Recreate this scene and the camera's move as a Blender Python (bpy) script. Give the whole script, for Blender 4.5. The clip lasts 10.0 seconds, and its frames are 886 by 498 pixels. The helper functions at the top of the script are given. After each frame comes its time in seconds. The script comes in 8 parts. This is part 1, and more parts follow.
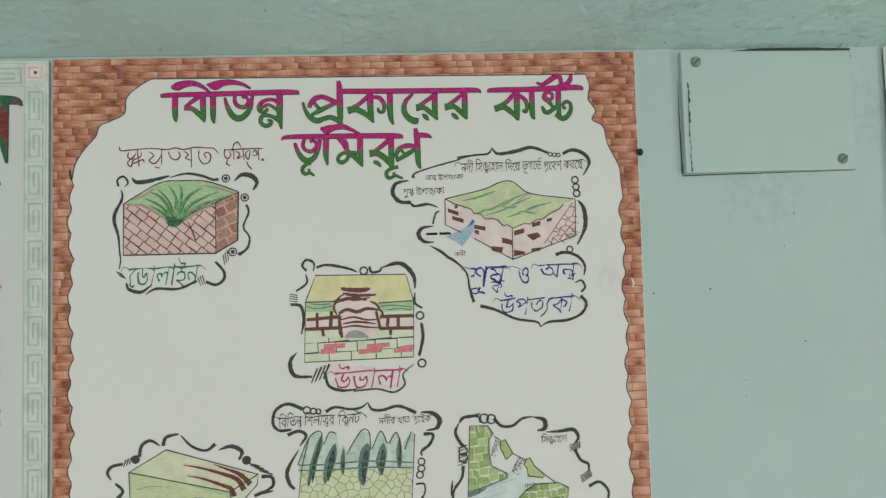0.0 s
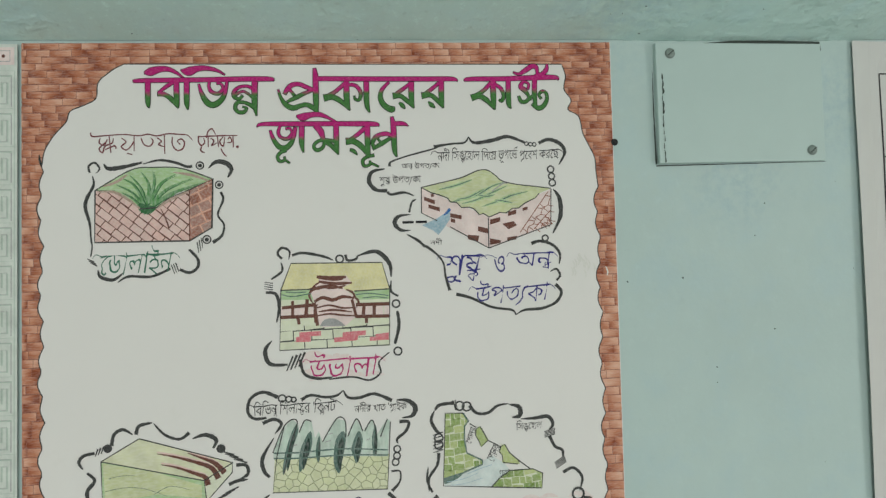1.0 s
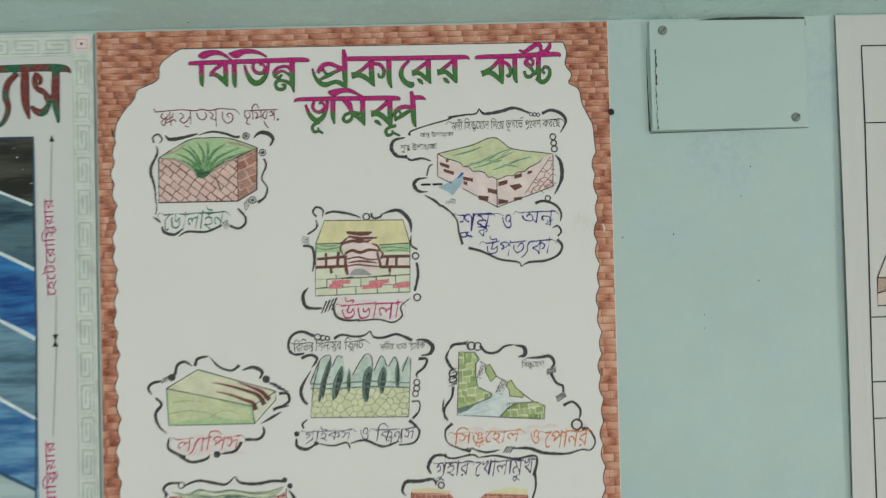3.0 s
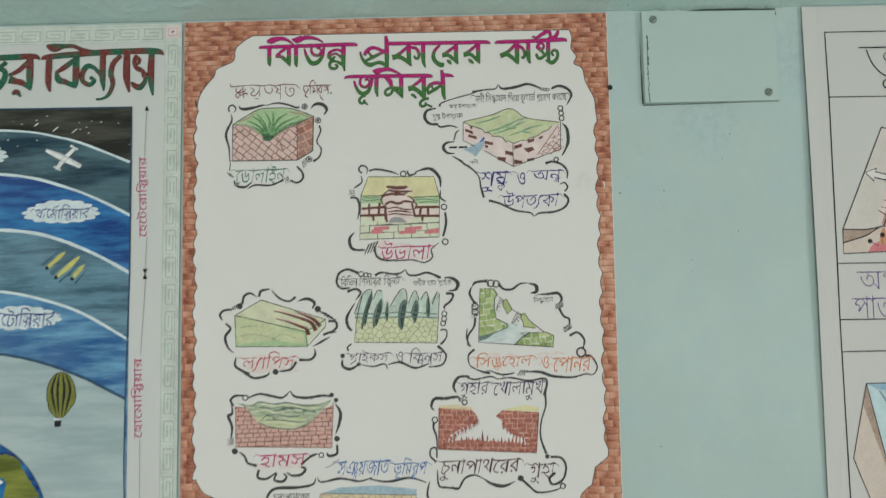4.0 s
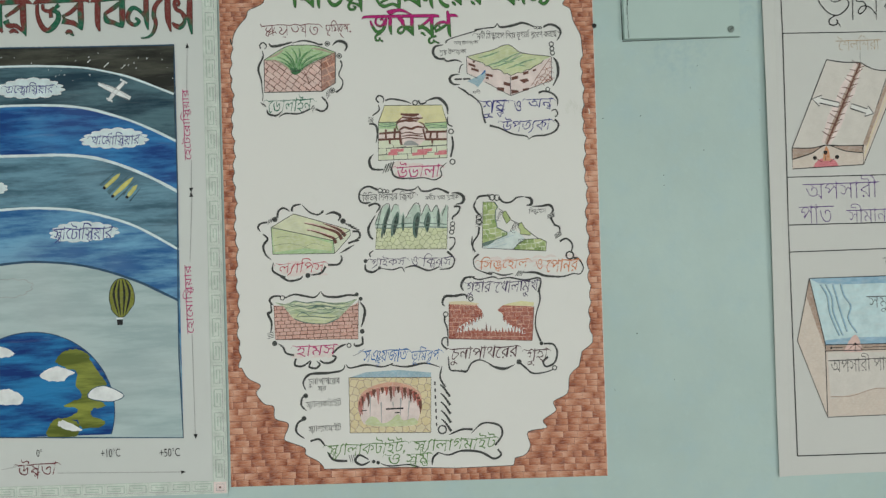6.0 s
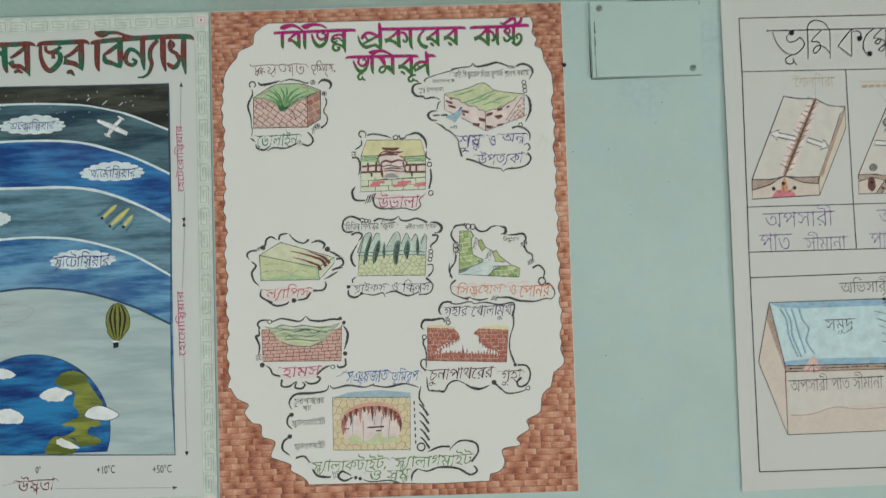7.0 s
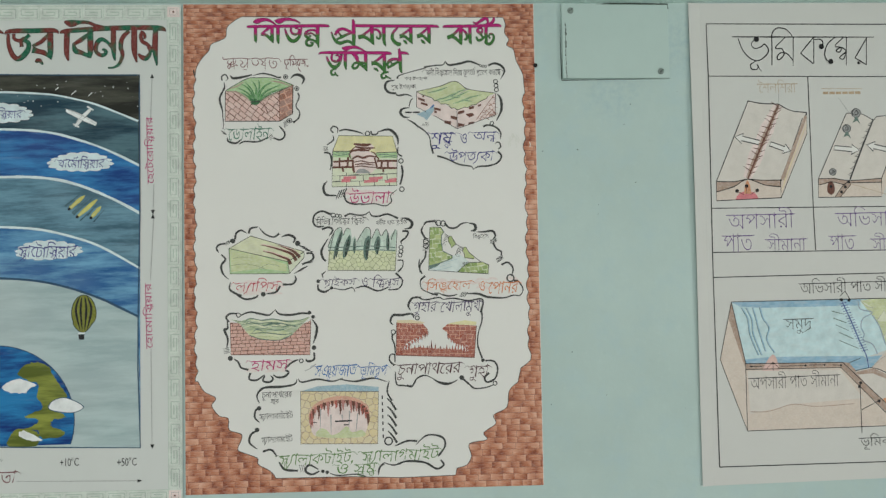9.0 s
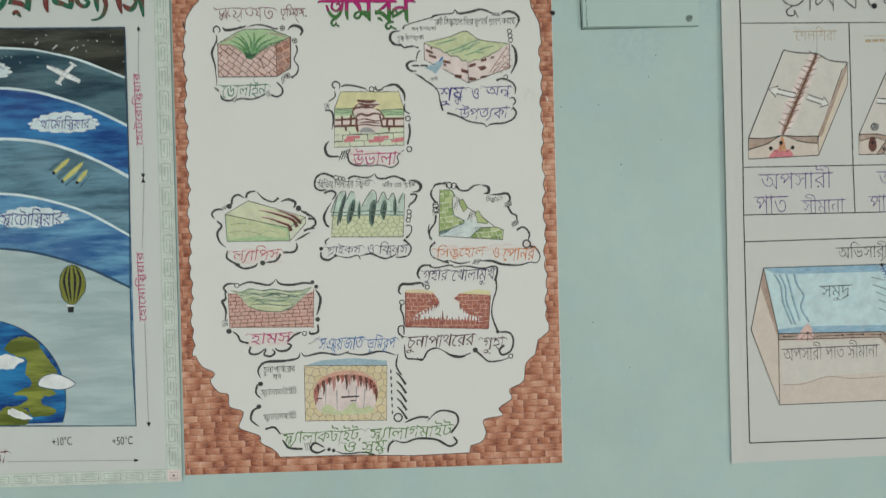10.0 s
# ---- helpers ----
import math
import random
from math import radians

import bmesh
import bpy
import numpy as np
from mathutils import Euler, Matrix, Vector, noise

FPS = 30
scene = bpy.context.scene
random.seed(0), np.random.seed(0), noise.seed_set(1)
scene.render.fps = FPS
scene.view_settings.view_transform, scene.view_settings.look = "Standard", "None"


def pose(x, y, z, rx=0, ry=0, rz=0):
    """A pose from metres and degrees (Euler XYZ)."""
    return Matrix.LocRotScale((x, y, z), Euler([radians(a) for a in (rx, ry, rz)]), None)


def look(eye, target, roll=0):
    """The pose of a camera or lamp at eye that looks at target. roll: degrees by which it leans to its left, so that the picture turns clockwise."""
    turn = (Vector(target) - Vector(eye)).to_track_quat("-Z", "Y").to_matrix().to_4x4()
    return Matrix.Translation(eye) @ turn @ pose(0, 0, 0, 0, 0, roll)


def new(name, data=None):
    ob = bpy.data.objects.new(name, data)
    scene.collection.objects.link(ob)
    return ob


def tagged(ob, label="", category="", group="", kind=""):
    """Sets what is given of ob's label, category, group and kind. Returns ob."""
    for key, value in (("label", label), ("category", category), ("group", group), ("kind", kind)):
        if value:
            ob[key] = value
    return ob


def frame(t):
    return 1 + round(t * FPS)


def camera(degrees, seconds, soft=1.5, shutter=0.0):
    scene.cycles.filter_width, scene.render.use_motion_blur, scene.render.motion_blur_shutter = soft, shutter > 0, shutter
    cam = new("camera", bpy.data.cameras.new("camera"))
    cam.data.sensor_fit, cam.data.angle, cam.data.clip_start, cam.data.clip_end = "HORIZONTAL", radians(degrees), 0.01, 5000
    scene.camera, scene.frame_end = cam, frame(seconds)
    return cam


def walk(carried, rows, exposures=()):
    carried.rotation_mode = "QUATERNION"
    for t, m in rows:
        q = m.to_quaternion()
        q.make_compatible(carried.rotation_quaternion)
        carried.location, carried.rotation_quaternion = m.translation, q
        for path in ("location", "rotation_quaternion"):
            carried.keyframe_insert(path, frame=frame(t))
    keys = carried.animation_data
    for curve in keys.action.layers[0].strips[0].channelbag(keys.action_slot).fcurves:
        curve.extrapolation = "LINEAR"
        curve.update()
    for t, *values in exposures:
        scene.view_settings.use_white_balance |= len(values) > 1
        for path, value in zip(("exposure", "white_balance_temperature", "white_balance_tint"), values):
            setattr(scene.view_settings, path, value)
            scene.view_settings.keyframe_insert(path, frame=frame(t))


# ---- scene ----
cam = camera(80.0, 10.0, soft=1.35, shutter=0.5)
PATH = [
    (0, (0.332, -0.512, 1.89), (0.445, 1.484, 1.945), -2.1),
    (0.5, (0.34, -0.516, 1.885), (0.474, 1.479, 1.927), -2.4),
    (1, (0.342, -0.514, 1.882), (0.504, 1.479, 1.921), -2.0),
    (1.5, (0.339, -0.509, 1.883), (0.493, 1.485, 1.933), -2.4),
    (2, (0.345, -0.516, 1.882), (0.516, 1.475, 1.941), -2.9),
    (2.5, (0.353, -0.541, 1.869), (0.508, 1.453, 1.885), -1.7),
    (2.7, (0.352, -0.555, 1.862), (0.464, 1.442, 1.858), -2.0),
    (3.8, (0.33, -0.673, 1.777), (0.352, 1.326, 1.848), -1.6),
    (4, (0.328, -0.689, 1.757), (0.344, 1.309, 1.841), -1.6),
    (4.2, (0.328, -0.7, 1.74), (0.295, 1.298, 1.82), -1.76),
    (4.5, (0.326, -0.716, 1.711), (0.35, 1.282, 1.803), -2.0),
    (4.8, (0.316, -0.738, 1.669), (0.283, 1.261, 1.679), -2.6),
    (5, (0.309, -0.751, 1.648), (0.275, 1.249, 1.665), -3.0),
    (5.2, (0.307, -0.757, 1.639), (0.332, 1.243, 1.586), -2.76),
    (5.5, (0.303, -0.766, 1.637), (0.317, 1.234, 1.616), -2.4),
    (5.7, (0.289, -0.779, 1.654), (0.345, 1.22, 1.645), -2.3),
    (6.8, (0.325, -0.831, 1.682), (0.38, 1.168, 1.682), -2.5),
    (7, (0.328, -0.843, 1.696), (0.386, 1.157, 1.718), -2.4),
    (7.3, (0.334, -0.86, 1.699), (0.427, 1.139, 1.743), -1.86),
    (7.5, (0.341, -0.868, 1.699), (0.408, 1.131, 1.74), -1.5),
    (7.8, (0.354, -0.875, 1.692), (0.431, 1.123, 1.73), -1.26),
    (8, (0.358, -0.876, 1.689), (0.458, 1.121, 1.701), -1.1),
    (8.5, (0.352, -0.87, 1.691), (0.451, 1.127, 1.727), -1.3),
    (9, (0.353, -0.852, 1.688), (0.464, 1.145, 1.71), -1.6),
    (9.5, (0.349, -0.831, 1.69), (0.459, 1.166, 1.697), -2.1),
    (9.7, (0.347, -0.818, 1.684), (0.439, 1.179, 1.651), -2.1),
    (10, (0.345, -0.795, 1.659), (0.437, 1.202, 1.622), -2.1),
]
walk(cam, [(t, look(eye, target, roll)) for t, eye, target, roll in PATH])

# ---- light ----
world = bpy.data.worlds.new("sky")
scene.world = world
world.use_nodes = True
_sky = world.node_tree.nodes.new("ShaderNodeTexSky")
_sky.sky_type, _sky.sun_disc = "NISHITA", False
_sky.sun_elevation, _sky.sun_rotation = radians(42), radians(120)
world.node_tree.links.new(_sky.outputs[0], world.node_tree.nodes["Background"].inputs[0])
world.node_tree.nodes["Background"].inputs[1].default_value = 0.1
scene.view_settings.exposure = 0.0


def unseen_window_light(name, where, target, width, height, watts, colour):
    """An area lamp in an unseen window opening, standing in for sky light."""
    data = bpy.data.lights.new(name, "AREA")
    data.shape, data.size, data.size_y, data.energy, data.color = "RECTANGLE", width, height, watts, colour
    ob = new(name, data)
    ob.matrix_world = look(where, target)
    return ob


unseen_window_light("unseen_window_light", (3.05, -2.3, 1.62), (0.0, -2.3, 1.62), 1.5, 1.3, 30.4, (0.99, 0.99, 0.985))
# Added lamp: this back-wall window is assumed, for soft light from behind.
unseen_window_light("unseen_window_light", (-0.6, -4.85, 1.62), (-0.6, 0.0, 1.62), 1.8, 1.3, 67.8, (0.99, 0.99, 0.985))


# ---- materials ----
def mat(name, rough=0.7, spec=0.3):
    m = bpy.data.materials.new(name)
    m.use_nodes = True
    b = m.node_tree.nodes["Principled BSDF"]
    b.inputs["Roughness"].default_value = rough
    b.inputs["Specular IOR Level"].default_value = spec
    return m, m.node_tree.nodes, m.node_tree.links, b


def noise_node(n, l, scale, detail=4.0, stretch=None, rough=0.6, turn=(0, 0, 0)):
    """Noise on object coordinates, in features a metre; stretch scales the axes."""
    tc = n.new("ShaderNodeTexCoord")
    mp = n.new("ShaderNodeMapping")
    mp.inputs["Scale"].default_value = stretch or (1, 1, 1)
    mp.inputs["Rotation"].default_value = [radians(a) for a in turn]
    l.new(tc.outputs["Object"], mp.inputs["Vector"])
    t = n.new("ShaderNodeTexNoise")
    t.inputs["Scale"].default_value, t.inputs["Detail"].default_value, t.inputs["Roughness"].default_value = scale, detail, rough
    l.new(mp.outputs[0], t.inputs["Vector"])
    return t.outputs["Fac"]


def ramp_node(n, l, fac, stops):
    r = n.new("ShaderNodeValToRGB")
    e = r.color_ramp.elements
    while len(e) < len(stops):
        e.new(0.5)
    for el, (p, c) in zip(e, stops):
        el.position, el.color = p, (*c, 1)
    l.new(fac, r.inputs[0])
    return r.outputs[0]


def mix_node(n, l, fac, a, b, mode="MIX"):
    m = n.new("ShaderNodeMix")
    m.data_type, m.blend_type = "RGBA", mode
    for socket, v in ((m.inputs[0], fac), (m.inputs[6], a), (m.inputs[7], b)):
        if isinstance(v, (int, float)):
            socket.default_value = v
        elif isinstance(v, tuple):
            socket.default_value = (*v, 1)
        else:
            l.new(v, socket)
    return m.outputs[2]


def bump_node(n, l, b, height, strength, distance):
    bp = n.new("ShaderNodeBump")
    bp.inputs["Strength"].default_value, bp.inputs["Distance"].default_value = strength, distance
    l.new(height, bp.inputs["Height"])
    l.new(bp.outputs[0], b.inputs["Normal"])


def scaled(c, k):
    return tuple(min(1.0, x * k) for x in c)


def drawn(name, colour, wear=0.35, grain=900, stretch=None, turn=(0, 0, 0), island=0.0, paper=(0.78, 0.78, 0.75), rough=0.7, blot=0.12, to=None):
    """Pencil, ink or paint on paper: the colour thins out to the paper in fine strokes and varies in broad blots."""
    m, n, l, b = mat(name, rough, 0.06)
    fine = noise_node(n, l, grain, 3, stretch, turn=turn)
    broad = noise_node(n, l, 60, 3)
    c = mix_node(n, l, ramp_node(n, l, broad, [(0.3, (0, 0, 0)), (0.7, (1, 1, 1))]), scaled(colour, 1 - blot), scaled(colour, 1 + blot))
    if island:
        g = n.new("ShaderNodeNewGeometry")
        c = mix_node(n, l, ramp_node(n, l, g.outputs["Random Per Island"], [(0, (0, 0, 0)), (1, (island, island, island))]), c, to or tuple(0.62 * p + 0.38 * q for p, q in zip(colour, paper)))
    if wear:
        wear *= 0.75
        c = mix_node(n, l, ramp_node(n, l, fine, [(0.4, (0, 0, 0)), (0.75, (wear, wear, wear))]), c, paper)
    l.new(c, b.inputs["Base Color"])
    return m


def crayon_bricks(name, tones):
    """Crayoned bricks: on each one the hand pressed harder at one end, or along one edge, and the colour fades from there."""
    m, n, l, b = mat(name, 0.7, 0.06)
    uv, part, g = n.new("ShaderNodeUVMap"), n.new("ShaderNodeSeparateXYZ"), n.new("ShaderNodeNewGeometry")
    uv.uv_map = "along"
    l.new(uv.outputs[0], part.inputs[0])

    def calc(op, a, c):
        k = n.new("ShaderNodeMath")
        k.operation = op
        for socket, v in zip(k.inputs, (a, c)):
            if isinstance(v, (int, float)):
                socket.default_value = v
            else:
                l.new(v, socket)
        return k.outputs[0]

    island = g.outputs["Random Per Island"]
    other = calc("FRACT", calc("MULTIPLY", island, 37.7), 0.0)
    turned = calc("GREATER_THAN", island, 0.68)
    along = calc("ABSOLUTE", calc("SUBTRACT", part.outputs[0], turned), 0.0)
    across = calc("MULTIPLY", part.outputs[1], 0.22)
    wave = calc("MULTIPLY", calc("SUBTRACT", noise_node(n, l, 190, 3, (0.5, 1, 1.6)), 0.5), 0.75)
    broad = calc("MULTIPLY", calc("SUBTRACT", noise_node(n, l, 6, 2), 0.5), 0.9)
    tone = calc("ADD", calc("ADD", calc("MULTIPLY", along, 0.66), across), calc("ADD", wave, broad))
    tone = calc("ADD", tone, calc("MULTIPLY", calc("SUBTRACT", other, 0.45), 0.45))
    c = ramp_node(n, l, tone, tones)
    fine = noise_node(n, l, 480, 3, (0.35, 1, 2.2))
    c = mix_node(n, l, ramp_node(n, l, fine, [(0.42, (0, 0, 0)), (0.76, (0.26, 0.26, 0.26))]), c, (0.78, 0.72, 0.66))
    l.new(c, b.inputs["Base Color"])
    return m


def wall_paint(name, colour, coarse):
    """Mint green distemper on plaster: brush lap marks, bluish and chalky stains, and coarser lumps on the soffit."""
    m, n, l, b = mat(name, 0.55, 0.35)
    broad = noise_node(n, l, 3.2, 5)
    mid = noise_node(n, l, 17, 6, rough=0.65)
    chalk = noise_node(n, l, 120 if coarse else 55, 6, rough=0.75)
    speck = noise_node(n, l, 260, 2)
    c = mix_node(n, l, ramp_node(n, l, broad, [(0.3, (0, 0, 0)), (0.7, (1, 1, 1))]), scaled(colour, 0.91), scaled(colour, 1.06))
    c = mix_node(n, l, ramp_node(n, l, mid, [(0.48, (0, 0, 0)), (0.75, (0.55, 0.55, 0.55))]), c, (colour[0] * 0.88, colour[1] * 0.95, colour[2] * 1.06))
    top = 0.5 if coarse else 0.16
    c = mix_node(n, l, ramp_node(n, l, chalk, [(0.56, (0, 0, 0)), (0.72, (top, top, top))]), c, scaled(colour, 1.3))
    c = mix_node(n, l, ramp_node(n, l, chalk, [(0.3, (top, top, top)), (0.42, (0, 0, 0))]), c, scaled(colour, 0.72))
    c = mix_node(n, l, ramp_node(n, l, speck, [(0.76, (0, 0, 0)), (0.82, (0.35, 0.35, 0.35))]), c, scaled(colour, 0.62))
    # Grey-blue patches right of and below the plate, and one on the soffit.
    for spot, reach in (((0.805, 0.0, 2.03), 0.07), ((0.69, 0.0, 1.955), 0.07), ((0.56, -0.06, 2.1), 0.1)):
        tc, far = n.new("ShaderNodeTexCoord"), n.new("ShaderNodeVectorMath")
        far.operation = "DISTANCE"
        far.inputs[1].default_value = spot
        l.new(tc.outputs["Object"], far.inputs[0])
        near = n.new("ShaderNodeMapRange")
        near.inputs["From Min"].default_value, near.inputs["From Max"].default_value = reach, reach * 0.3
        l.new(far.outputs["Value"], near.inputs["Value"])
        blue_patch = n.new("ShaderNodeMath")
        blue_patch.operation = "MULTIPLY"
        l.new(near.outputs[0], blue_patch.inputs[0])
        l.new(ramp_node(n, l, noise_node(n, l, 85, 6, rough=0.75), [(0.44, (0, 0, 0)), (0.66, (0.6, 0.6, 0.6))]), blue_patch.inputs[1])
        c = mix_node(n, l, blue_patch.outputs[0], c, (colour[0] * 0.72, colour[1] * 0.8, colour[2] * 0.92))
    l.new(c, b.inputs["Base Color"])
    if coarse:
        # daubs of plaster that stand out of the flat coat, more in some places than in others
        daub = ramp_node(n, l, noise_node(n, l, 44, 3, rough=0.5), [(0.45, (0, 0, 0)), (0.72, (1, 1, 1))])
        where = ramp_node(n, l, noise_node(n, l, 7, 3), [(0.36, (0.12, 0.12, 0.12)), (0.62, (1, 1, 1))])
        lumps = mix_node(n, l, 1.0, daub, where, "MULTIPLY")
        lumps = mix_node(n, l, 0.22, lumps, ramp_node(n, l, noise_node(n, l, 150, 6, rough=0.7), [(0.2, (0, 0, 0)), (0.8, (1, 1, 1))]))
        bump_node(n, l, b, lumps, 0.5, 0.005)
    else:
        bump_node(n, l, b, noise_node(n, l, 40, 5, rough=0.55), 0.3, 0.002)
    return m


WALL = wall_paint("wall_paint", (0.445, 0.56, 0.53), False)
SOFFIT = wall_paint("soffit_paint", (0.525, 0.70, 0.65), True)
ROOM = wall_paint("room_paint", (0.60, 0.63, 0.59), False)


def plain(name, colour, rough=0.6, spec=0.3, metal=0.0, vary=0.12, scale=30):
    m, n, l, b = mat(name, rough, spec)
    f = noise_node(n, l, scale, 4)
    l.new(mix_node(n, l, f, scaled(colour, 1 - vary), scaled(colour, 1 + vary)), b.inputs["Base Color"])
    b.inputs["Metallic"].default_value = metal
    return m


FLOOR = plain("cement_floor", (0.56, 0.57, 0.54), 0.6)
CEIL = plain("ceiling_white", (0.72, 0.74, 0.71), 0.8)
PLATE = plain("plate_paint", (0.445, 0.56, 0.525), 0.45, 0.35, vary=0.06, scale=14)
# Dark colour of cracks, slots and specks, and of shade painted round the plate.
CRACK_AND_SHADE = plain("dark_crack_and_shade", (0.05, 0.065, 0.055), 0.9)
STEEL = plain("painted_steel", (0.20, 0.25, 0.225), 0.42, 0.5, 0.15, vary=0.35, scale=260)
GLASS, _n, _l, _b = mat("window_glass", 0.02)
_b.inputs["Transmission Weight"].default_value = 1.0


def paper_mat(name, colour):
    m, n, l, b = mat(name, 0.62, 0.25)
    c = mix_node(n, l, noise_node(n, l, 5, 4), scaled(colour, 0.965), scaled(colour, 1.02))
    c = mix_node(n, l, ramp_node(n, l, noise_node(n, l, 38, 5), [(0.62, (0, 0, 0)), (0.85, (0.22, 0.22, 0.22))]), c, (0.60, 0.60, 0.54))
    l.new(c, b.inputs["Base Color"])
    bump_node(n, l, b, noise_node(n, l, 9, 2), 0.25, 0.004)
    return m


PAPER = paper_mat("chart_paper", (0.728, 0.716, 0.682))
PAPER_B = paper_mat("chart_paper_thin", (0.605, 0.625, 0.60))
PAPER_C = paper_mat("chart_paper_grey", (0.595, 0.595, 0.565))

INK = drawn("black_ink", (0.014, 0.014, 0.016), 0.1)
GRAPHITE = drawn("graphite", (0.026, 0.028, 0.027), 0.26, 1400)
GREY = drawn("soft_graphite", (0.30, 0.30, 0.30), 0.5, 1400)
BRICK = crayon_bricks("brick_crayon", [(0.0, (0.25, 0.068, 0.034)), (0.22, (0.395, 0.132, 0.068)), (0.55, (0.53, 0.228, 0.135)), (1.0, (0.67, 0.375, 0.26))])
BRICK_FACE = drawn("brown_brick_crayon", (0.30, 0.10, 0.06), 0.4, 500, island=0.5, blot=0.25)
SALMON = drawn("salmon_crayon", (0.62, 0.33, 0.235), 0.45, 600)
BRICK_LINE = drawn("brick_outline", (0.27, 0.085, 0.048), 0.4, 1200)
BROWN = drawn("brown_crayon", (0.13, 0.042, 0.028), 0.2, 1000)
PINK = drawn("pink_crayon", (0.66, 0.43, 0.38), 0.45, 700, island=0.5)
PINK_WASH = drawn("pale_pink_crayon", (0.73, 0.60, 0.57), 0.5, 500)
RED = drawn("red_crayon", (0.40, 0.07, 0.045), 0.35, 800, island=0.4)
ROSE = drawn("rose_crayon", (0.62, 0.16, 0.19), 0.45, 700)
GREEN = drawn("grass_green_crayon", (0.10, 0.27, 0.09), 0.5, 500, (1, 1, 0.3))
PALE_GREEN = drawn("pale_green_crayon", (0.36, 0.52, 0.27), 0.5, 400, (0.5, 1, 1.2))
DEEP_GREEN = drawn("deep_green_crayon", (0.03, 0.13, 0.045), 0.2, 800)
OLIVE = drawn("olive_crayon", (0.54, 0.58, 0.33), 0.5, 350, (0.5, 1, 1.5))
LIME = drawn("lime_crayon", (0.63, 0.66, 0.48), 0.45, 600, island=0.5)
YELLOW = drawn("yellow_crayon", (0.68, 0.63, 0.34), 0.45, 500)
SAND = drawn("sand_crayon", (0.66, 0.54, 0.30), 0.4, 500, island=0.5)
ORANGE = drawn("orange_crayon", (0.58, 0.25, 0.11), 0.45, 500)
PALE_TEAL = drawn("pale_teal_crayon", (0.47, 0.57, 0.49), 0.6, 300, (1, 1, 0.25), blot=0.22)
CLEFT = drawn("dark_cleft_crayon", (0.030, 0.055, 0.045), 0.25, 600, (1, 1, 0.3), blot=0.3)
STONE = drawn("yellow_stone_crayon", (0.60, 0.63, 0.38), 0.4, 500, island=0.6, to=(0.70, 0.70, 0.52))
STONE_LINE = drawn("stone_outline", (0.27, 0.31, 0.17), 0.3, 900)
HOLLOW = drawn("hollow_green_crayon", (0.36, 0.43, 0.27), 0.55, 260, (0.5, 1, 1.6), blot=0.3)
CAVE_RED = drawn("cave_red_crayon", (0.30, 0.070, 0.045), 0.4, 700, island=0.6, to=(0.46, 0.15, 0.10))
HUM_PINK = drawn("hum_pink_crayon", (0.60, 0.33, 0.27), 0.4, 700, island=0.5, to=(0.68, 0.46, 0.40))
POOL = drawn("pale_pool_crayon", (0.58, 0.65, 0.63), 0.5, 300, blot=0.15)
MOSS = drawn("moss_crayon", (0.20, 0.31, 0.075), 0.4, 420, island=0.95, blot=0.25, to=(0.50, 0.56, 0.25))
DARK_TEAL = drawn("dark_teal_crayon", (0.085, 0.15, 0.125), 0.35, 700, (1, 1, 0.4))
WATER = drawn("water_crayon", (0.30, 0.44, 0.52), 0.5, 400)
SEA = drawn("sea_wash", (0.52, 0.675, 0.70), 0.3, 200, (0.3, 1, 1))
SEA_DEEP = drawn("sea_blue_crayon", (0.26, 0.43, 0.56), 0.4, 300, (0.3, 1, 1))
EARTH = drawn("earth_wash", (0.62, 0.525, 0.45), 0.5, 700, (0.4, 1, 1), blot=0.06)
EARTH_DARK = drawn("earth_crayon", (0.39, 0.275, 0.215), 0.45, 400)
EARTH_PINK = drawn("pink_earth_wash", (0.62, 0.575, 0.525), 0.5, 700, blot=0.05)
PALE_OLIVE = drawn("pale_olive_crayon", (0.62, 0.63, 0.43), 0.5, 350, (0.5, 1, 1.5))
MAGENTA_PEN = drawn("magenta_pen", (0.46, 0.03, 0.16), 0.12)
BLUE_PEN = drawn("blue_pen", (0.03, 0.03, 0.20), 0.12)
SKY_PEN = drawn("sky_blue_pen", (0.018, 0.125, 0.38), 0.15)
GREEN_PEN = drawn("green_pen", (0.035, 0.16, 0.10), 0.2)
LEAF_PEN = drawn("leaf_green_pen", (0.11, 0.23, 0.06), 0.15)
ORANGE_PEN = drawn("orange_pen", (0.60, 0.19, 0.06), 0.25)
MAROON_PEN = drawn("maroon_pen", (0.17, 0.03, 0.04), 0.15)
VIOLET_PEN = drawn("violet_pen", (0.15, 0.08, 0.26), 0.2)
DARK_VIOLET_PEN = drawn("dark_violet_pen", (0.055, 0.035, 0.10), 0.2)
DARK_MAROON_PEN = drawn("dark_maroon_pen", (0.075, 0.022, 0.03), 0.2)
ROSE_PEN = drawn("rose_pen", (0.50, 0.07, 0.10), 0.2)
TAN_PEN = drawn("tan_pen", (0.46, 0.33, 0.20), 0.3)
KEY_GREEN = drawn("pale_green_pen", (0.40, 0.50, 0.42), 0.4, 900)
ROSE_TINT = drawn("rose_tint", (0.72, 0.625, 0.59), 0.6, 300, blot=0.03)
SMUDGE = drawn("rubbed_pencil", (0.665, 0.66, 0.61), 0.6, 500, blot=0.03)
KEY_WASH = drawn("pale_green_wash", (0.59, 0.64, 0.58), 0.4, 300)


